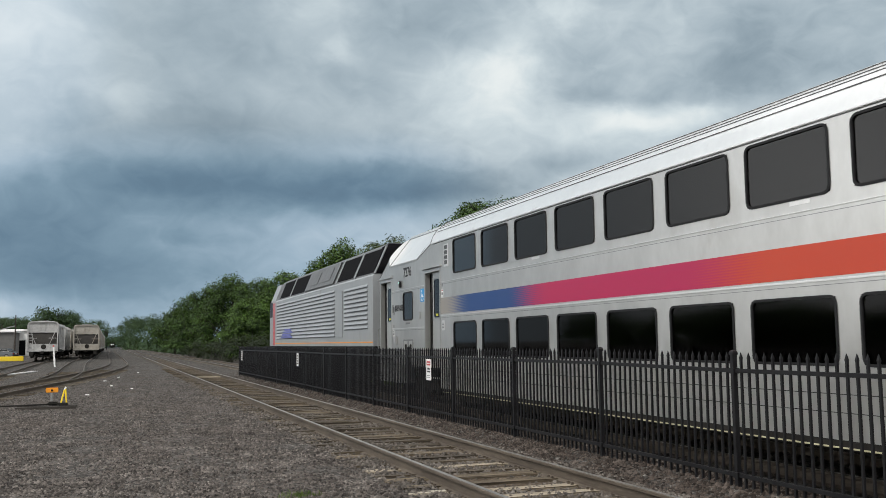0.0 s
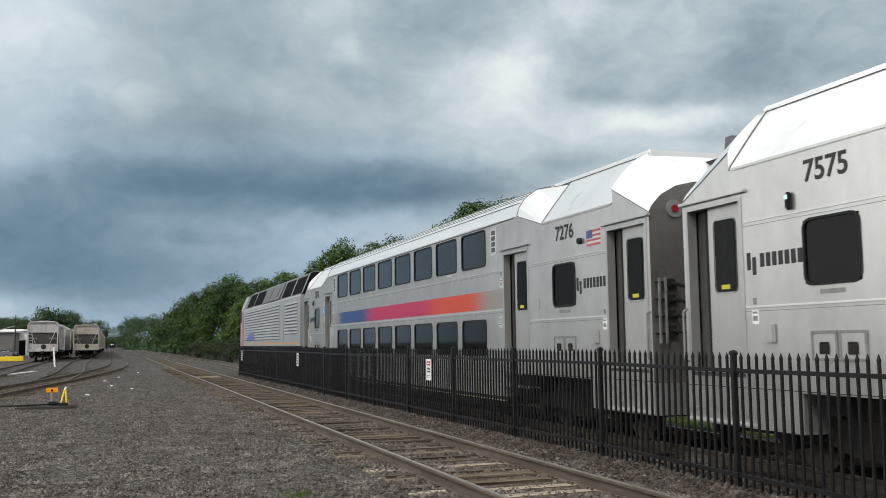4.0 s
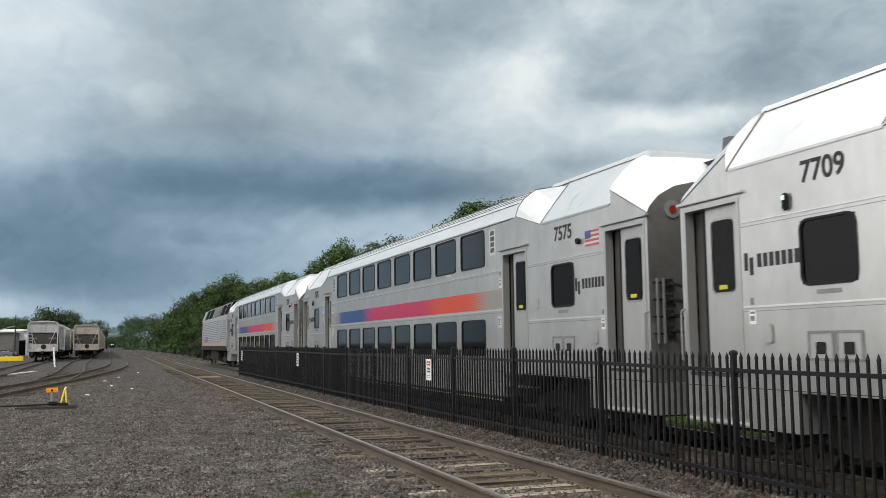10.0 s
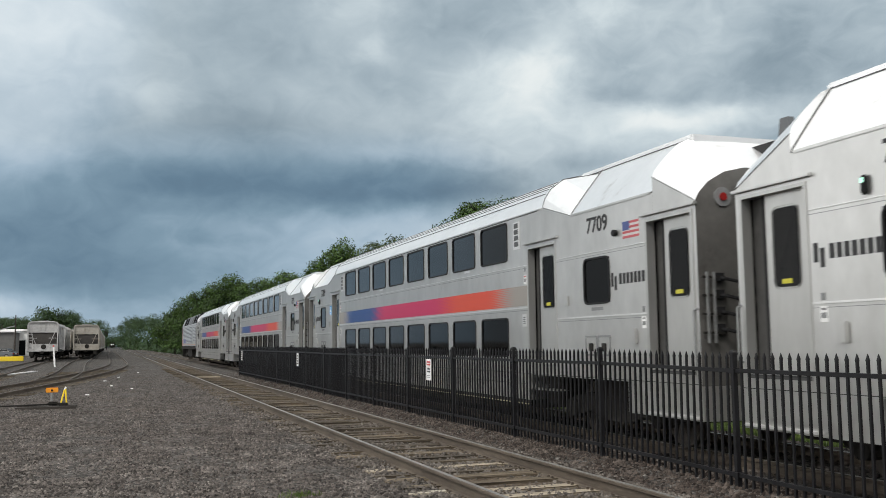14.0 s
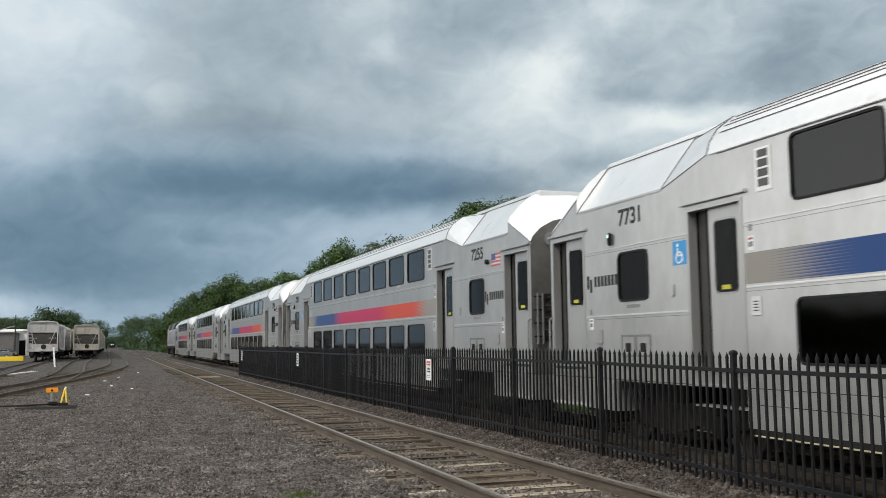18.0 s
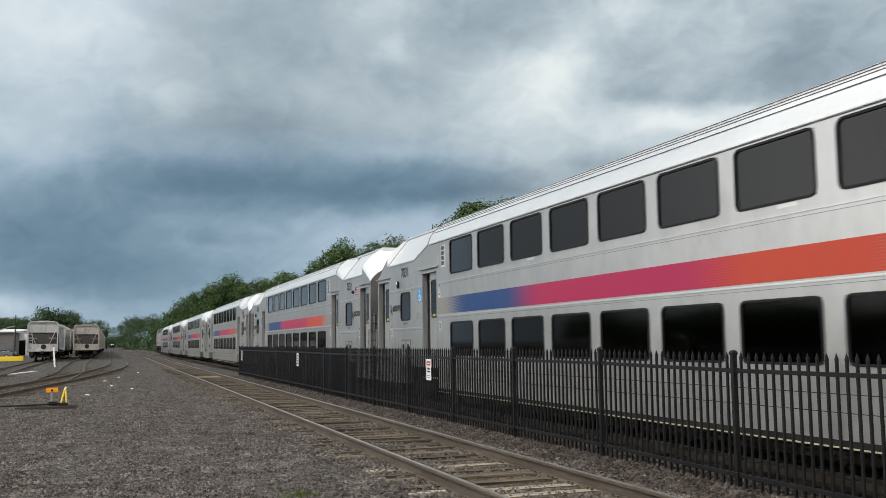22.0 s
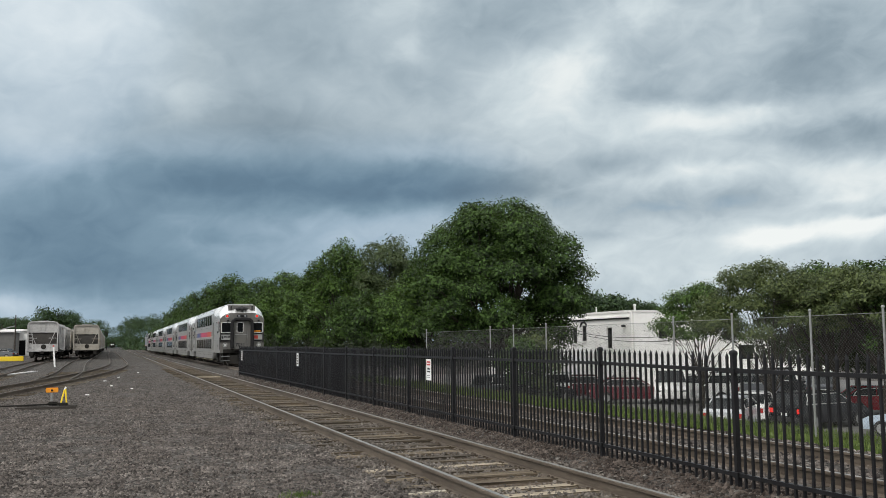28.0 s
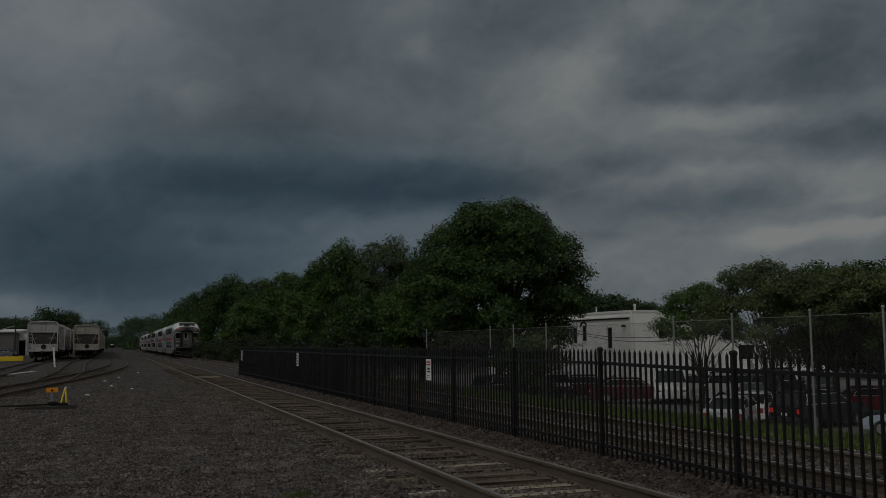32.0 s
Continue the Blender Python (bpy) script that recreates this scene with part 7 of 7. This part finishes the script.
# ---------------------------------------------------------------- yard: small things
def switch_stand():
    s = thing("switch_stand", -1.47, 27.8, -0.165, label="yellow switch stand with an orange target", category="switch stand")
    bm = bmesh.new()
    for y in (-0.28, 0.28):
        bx(bm, -1.0, 0.52, y - 0.11, y + 0.11, -0.03, 0.07, 0.01)
    part("head_block", bm, M_STOCKADE, s)
    part("base", bx(bmesh.new(), -0.22, 0.06, -0.15, 0.15, 0.09, 0.18, 0.03), M_UNDER, s)
    part("mast", rod(bmesh.new(), (-0.12, 0, 0.2), (-0.12, 0, 0.42), 0.035, 10), M_GALV, s)
    t = part("target", bx(bmesh.new(), -0.28, 0.04, -0.012, 0.012, 0.43, 0.56, 0.01), M_ORANGE, s, "orange target plate")
    part("target_hub", rod(bmesh.new(), (-0.12, -0.03, 0.49), (-0.12, 0.03, 0.49), 0.03, 10), M_UNDER, t)
    bm = bmesh.new()
    rod(bm, (0.10, 0, 0.08), (0.20, 0.02, 0.52), 0.022, 8)
    rod(bm, (0.26, 0, 0.08), (0.22, 0.02, 0.52), 0.022, 8)
    part("lever", bm, M_YELLOW, s, "yellow throw lever")
    part("lever_top", rod(bmesh.new(), (0.19, 0.02, 0.50), (0.24, 0.02, 0.57), 0.024, 8), M_WHITE, s)
    part("pivot", bx(bmesh.new(), 0.06, 0.30, -0.12, 0.12, 0.05, 0.15, 0.02), M_UNDER, s)
    part("throw_rod", rod(bmesh.new(), (-2.6, -0.05, 0.08), (0.1, -0.05, 0.12), 0.022, 6), M_UNDER, s)


switch_stand()


def marker_post(x, y, lean):
    p = thing("marker_post", x, y, -0.15, label="white leaning clearance post", category="post")
    bm = bmesh.new()
    loft(bm, [[(-0.065 + lean * k, -0.05, z), (0.065 + lean * k, -0.05, z), (0.065 + lean * k, 0.05, z), (-0.065 + lean * k, 0.05, z)] for z, k in ((0.0, 0.0), (1.65, 1.0))])
    part("shaft", bm, M_WHITE, p)
    part("top", bx(bmesh.new(), lean - 0.07, lean + 0.07, -0.055, 0.055, 1.65, 1.76, 0.01), M_RED, p, "faded red top")


marker_post(-4.60, 83.0, -0.14)


def fence_sign(y, z, w, h, label, danger=False):
    s = thing("fence_sign", fence_x(y) - 0.04, y, z, label=label, category="sign")
    part("board", bx(bmesh.new(), -0.003, 0.003, -w / 2, w / 2, 0, h), M_WHITE, s)
    if danger:
        bm = bmesh.new()
        o = rounded(w * 0.8, h * 0.2, h * 0.09)
        loft(bm, [[(x, a, h * 0.8 + b) for a, b in o] for x in (-0.003, -0.006)])
        part("red_oval", bm, M_RED, s)
        part("oval_bar", bx(bmesh.new(), -0.008, -0.006, -w * 0.28, w * 0.28, h * 0.775, h * 0.825), M_WHITE, s)
        for k, (zz, hh, ww) in enumerate(((0.50, 0.09, 0.5), (0.37, 0.08, 0.62), (0.20, 0.03, 0.6), (0.12, 0.03, 0.55))):
            part("text_bar", bx(bmesh.new(), -0.005, -0.003, -w * ww / 2, w * ww / 2, h * zz, h * (zz + hh)), M_INK if k < 2 else M_GALV, s)
    else:
        for k in range(4):
            part("text_bar", bx(bmesh.new(), -0.005, -0.003, -w * 0.3, w * 0.3, h * (0.15 + 0.2 * k), h * (0.25 + 0.2 * k)), M_INK, s)


fence_sign(18.32, 0.74, 0.30, 0.43, "white warning notice with a red oval on the fence", True)
fence_sign(32.6, 0.742, 0.34, 0.44, "small white notice on the fence")
fence_sign(47.24, 0.728, 0.36, 0.47, "small white notice at the end of the fence")


def far_left():
    # low sheds and vehicles beyond the sidings
    for px, d, w, h, l, nm, mt, lab in ((18, 190, 11, 4.6, 12, "yard_shed", M_WHITEWALL, "low pale flat-roofed yard shed"), (-30, 180, 10, 4.2, 10, "yard_shed", M_LOT, "low grey yard shed"), (40, 205, 6, 3.6, 8, "yard_shed", M_LOT, "small grey yard shed")):
        x, y = spread(px, d)
        s = thing(nm, x, y, -0.13, label=lab, category="shed")
        part("wall", bx(bmesh.new(), -w / 2, w / 2, 0, l, 0, h, 0.03), mt, s)
        part("roof", bx(bmesh.new(), -w / 2 - 0.3, w / 2 + 0.3, -0.4, l + 0.3, h, h + 0.3, 0.02), M_WHITE, s)
        part("shutter", bx(bmesh.new(), -w / 3, w / 4, -0.05, 0.0, 0.1, h * 0.62), M_LOCODARK, s)
    x, y = spread(18, 120)
    k = thing("yellow_barrier", x, y, -0.13, label="long low yellow concrete barrier", category="barrier")
    part("block", bx(bmesh.new(), -3.0, 1.6, -0.25, 0.25, 0, 0.55, 0.06), M_YELLOW, k)
    x, y = spread(2, 150)
    car(x, y, -0.13, 70, "sedan", "grey", "dark car parked beyond the sidings")
    for px, d, top in ((28, 150, 6.3), (4, 190, 5.6)):
        x, y = spread(px, d)
        p = thing("utility_pole", x, y, -0.13, label="dark wooden utility pole with a lamp arm", category="pole")
        part("shaft", rod(bmesh.new(), (0, 0, 0), (0, 0, top), 0.11, 8, 0.08), M_BARK, p)
        part("arm", rod(bmesh.new(), (0, 0, top - 1.6), (-2.2, 0, top - 2.2), 0.07, 6), M_GALV, p)
        part("lamp_head", bx(bmesh.new(), -2.8, -2.0, -0.2, 0.2, top - 2.4, top - 2.15, 0.04), M_GALV, p)
    x, y = spread(190, 420)
    g = thing("signal_mast", x, y, -0.13, label="dark railway signal mast far down the line", category="signal")
    part("mast", rod(bmesh.new(), (0, 0, 0), (0, 0, 7.4), 0.16, 8), M_UNDER, g)
    part("head", bx(bmesh.new(), -1.4, 0.5, -0.2, 0.2, 6.0, 8.2, 0.05), M_UNDER, g)
    x, y = spread(199.5, 600)
    f = thing("distant_train", x, y, 0, label="distant train with a lit headlamp", category="train")
    part("front", bx(bmesh.new(), -1.5, 1.5, 0, 18, 0.6, 4.4, 0.3), M_UNDER, f)
    for xx in (-0.5, 0.5):
        part("headlamp", rod(bmesh.new(), (xx, -0.05, 2.3), (xx, -0.2, 2.3), 0.24, 14), M_HEADGLOW, f)


M_HEADGLOW = plain_glow("headlamp_glow", (1.0, 0.98, 0.92), 2.0)
far_left()


def white_line():
    b = thing("white_board", -5.6, 64.0, -0.15, 0, label="long white-painted board lying in the yard", category="board")
    part("plank", loft(bmesh.new(), [[(-0.75, -4.3, z), (-0.45, -4.3, z), (0.8, 4.3, z), (0.5, 4.3, z)] for z in (0.0, 0.06)]), M_FLAGWHITE, b)


white_line()


def plank():
    p = thing("timber_plank", 4.56, 49.3, -0.15, -8, label="bleached timber plank lying between the rails", category="plank")
    part("board", bx(bmesh.new(), -0.62, 0.62, -0.17, 0.17, 0.0, 0.06, 0.01), M_PALETIE, p)
    q = thing("broken_plank", 3.29, 10.0, -0.155, 10, label="short broken pale plank beside the rail", category="plank")
    part("board", loft(bmesh.new(), [[(-0.24, -0.05, z), (0.22, -0.07, z), (0.27, 0.03, z), (0.05, 0.06, z), (-0.20, 0.045, z)] for z in (0.0, 0.022)]), M_BLEACHED, q)


plank()


def litter():
    """Scraps of white paper in the gravel."""
    rnd = random.Random(77)
    for px, d in ((200, 41), (212, 52), (188, 47), (246, 60), (158, 34), (236, 38)):
        x, y = spread(px, d)
        q = thing("paper_scrap", x, y, ground_height(x, y) + 0.03, rnd.uniform(0, 180), label="scrap of white paper on the gravel", category="litter", group="paper scraps")
        part("sheet", bx(bmesh.new(), -0.06, 0.06, -0.05, 0.05, 0, 0.03, 0.01), M_WHITE, q)


litter()


def plates():
    """Tie plates with spikes under the near rails."""
    pm = bx(bmesh.new(), -0.16, 0.16, -0.09, 0.09, -0.012, 0.010)
    for x in (-0.10, 0.10):
        for y in (-0.05, 0.05):
            bx(pm, x - 0.014, x + 0.014, y - 0.014, y + 0.014, 0.0, 0.045)
    me = finish(pm, "tie_plate", M_RAIL)
    t = bpy.data.objects["track_near"]
    for tie in [o for o in t.children if o.name.split(".")[0] == "tie" and o.location.y < 30]:
        for d in (-0.7525, 0.7525):
            ob = new("tie_plate", me)
            ob.parent = t
            ob.location = (XN + d, tie.location.y, -0.163)


plates()

# ---------------------------------------------------------------- moving things
TRAIN_Y = [-129.93, -127.48, -124.82, -121.93, -118.75, -115.27, -111.48, -107.35, -102.87, -98.01, -92.79, -87.18, -81.18, -74.8, -68.03, -60.87, -53.33,
           -45.41, -37.11, -28.44, -19.39, -9.97, -0.18, 9.99, 20.53, 31.46, 42.79, 54.52, 66.68, 79.29, 92.37, 105.95, 120.07]


def train_at(t):
    i = min(int(t), 31)
    u = t - i
    b, c = TRAIN_Y[i], TRAIN_Y[i + 1]
    a = TRAIN_Y[i - 1] if i else 2 * b - c
    d = TRAIN_Y[i + 2] if i < 31 else 2 * c - b
    return b + 0.5 * u * (c - a + u * (2 * a - 5 * b + 4 * c - d + u * (3 * (b - c) + d - a)))


def motions():
    for k, car in enumerate(TRAIN):
        walk(car, [(t, pose(XT, TRAIN_Y[t] + (6 - k) * LENGTH, 0)) for t in range(33)])
    # wheels roll with the train
    turns = [math.degrees((train_at(k / FPS) - TRAIN_Y[0]) / 0.42) for k in range(32 * FPS + 1)]
    turn_rows, last = [(0.0, 0.0)], 0
    for k in range(1, len(turns)):
        if k == len(turns) - 1 or turns[k + 1] - turns[last] > 80:
            turn_rows.append((k / FPS, -turns[k]))
            last = k
    for car in TRAIN:
        for w in car.children:
            if w.name.split(".")[0] == "wheelset":
                p = w.location.copy()
                walk(w, [(t, pose(p.x, p.y, p.z, a, 0, 0)) for t, a in turn_rows])
    # the clouds drift slowly across the line
    walk(clouds, [(t, pose(EYE[0] + 2.9 * t * 0.942, EYE[1] - 2.9 * t * 0.335, EYE[2])) for t in (0, 8, 16, 24, 32)])


motions()
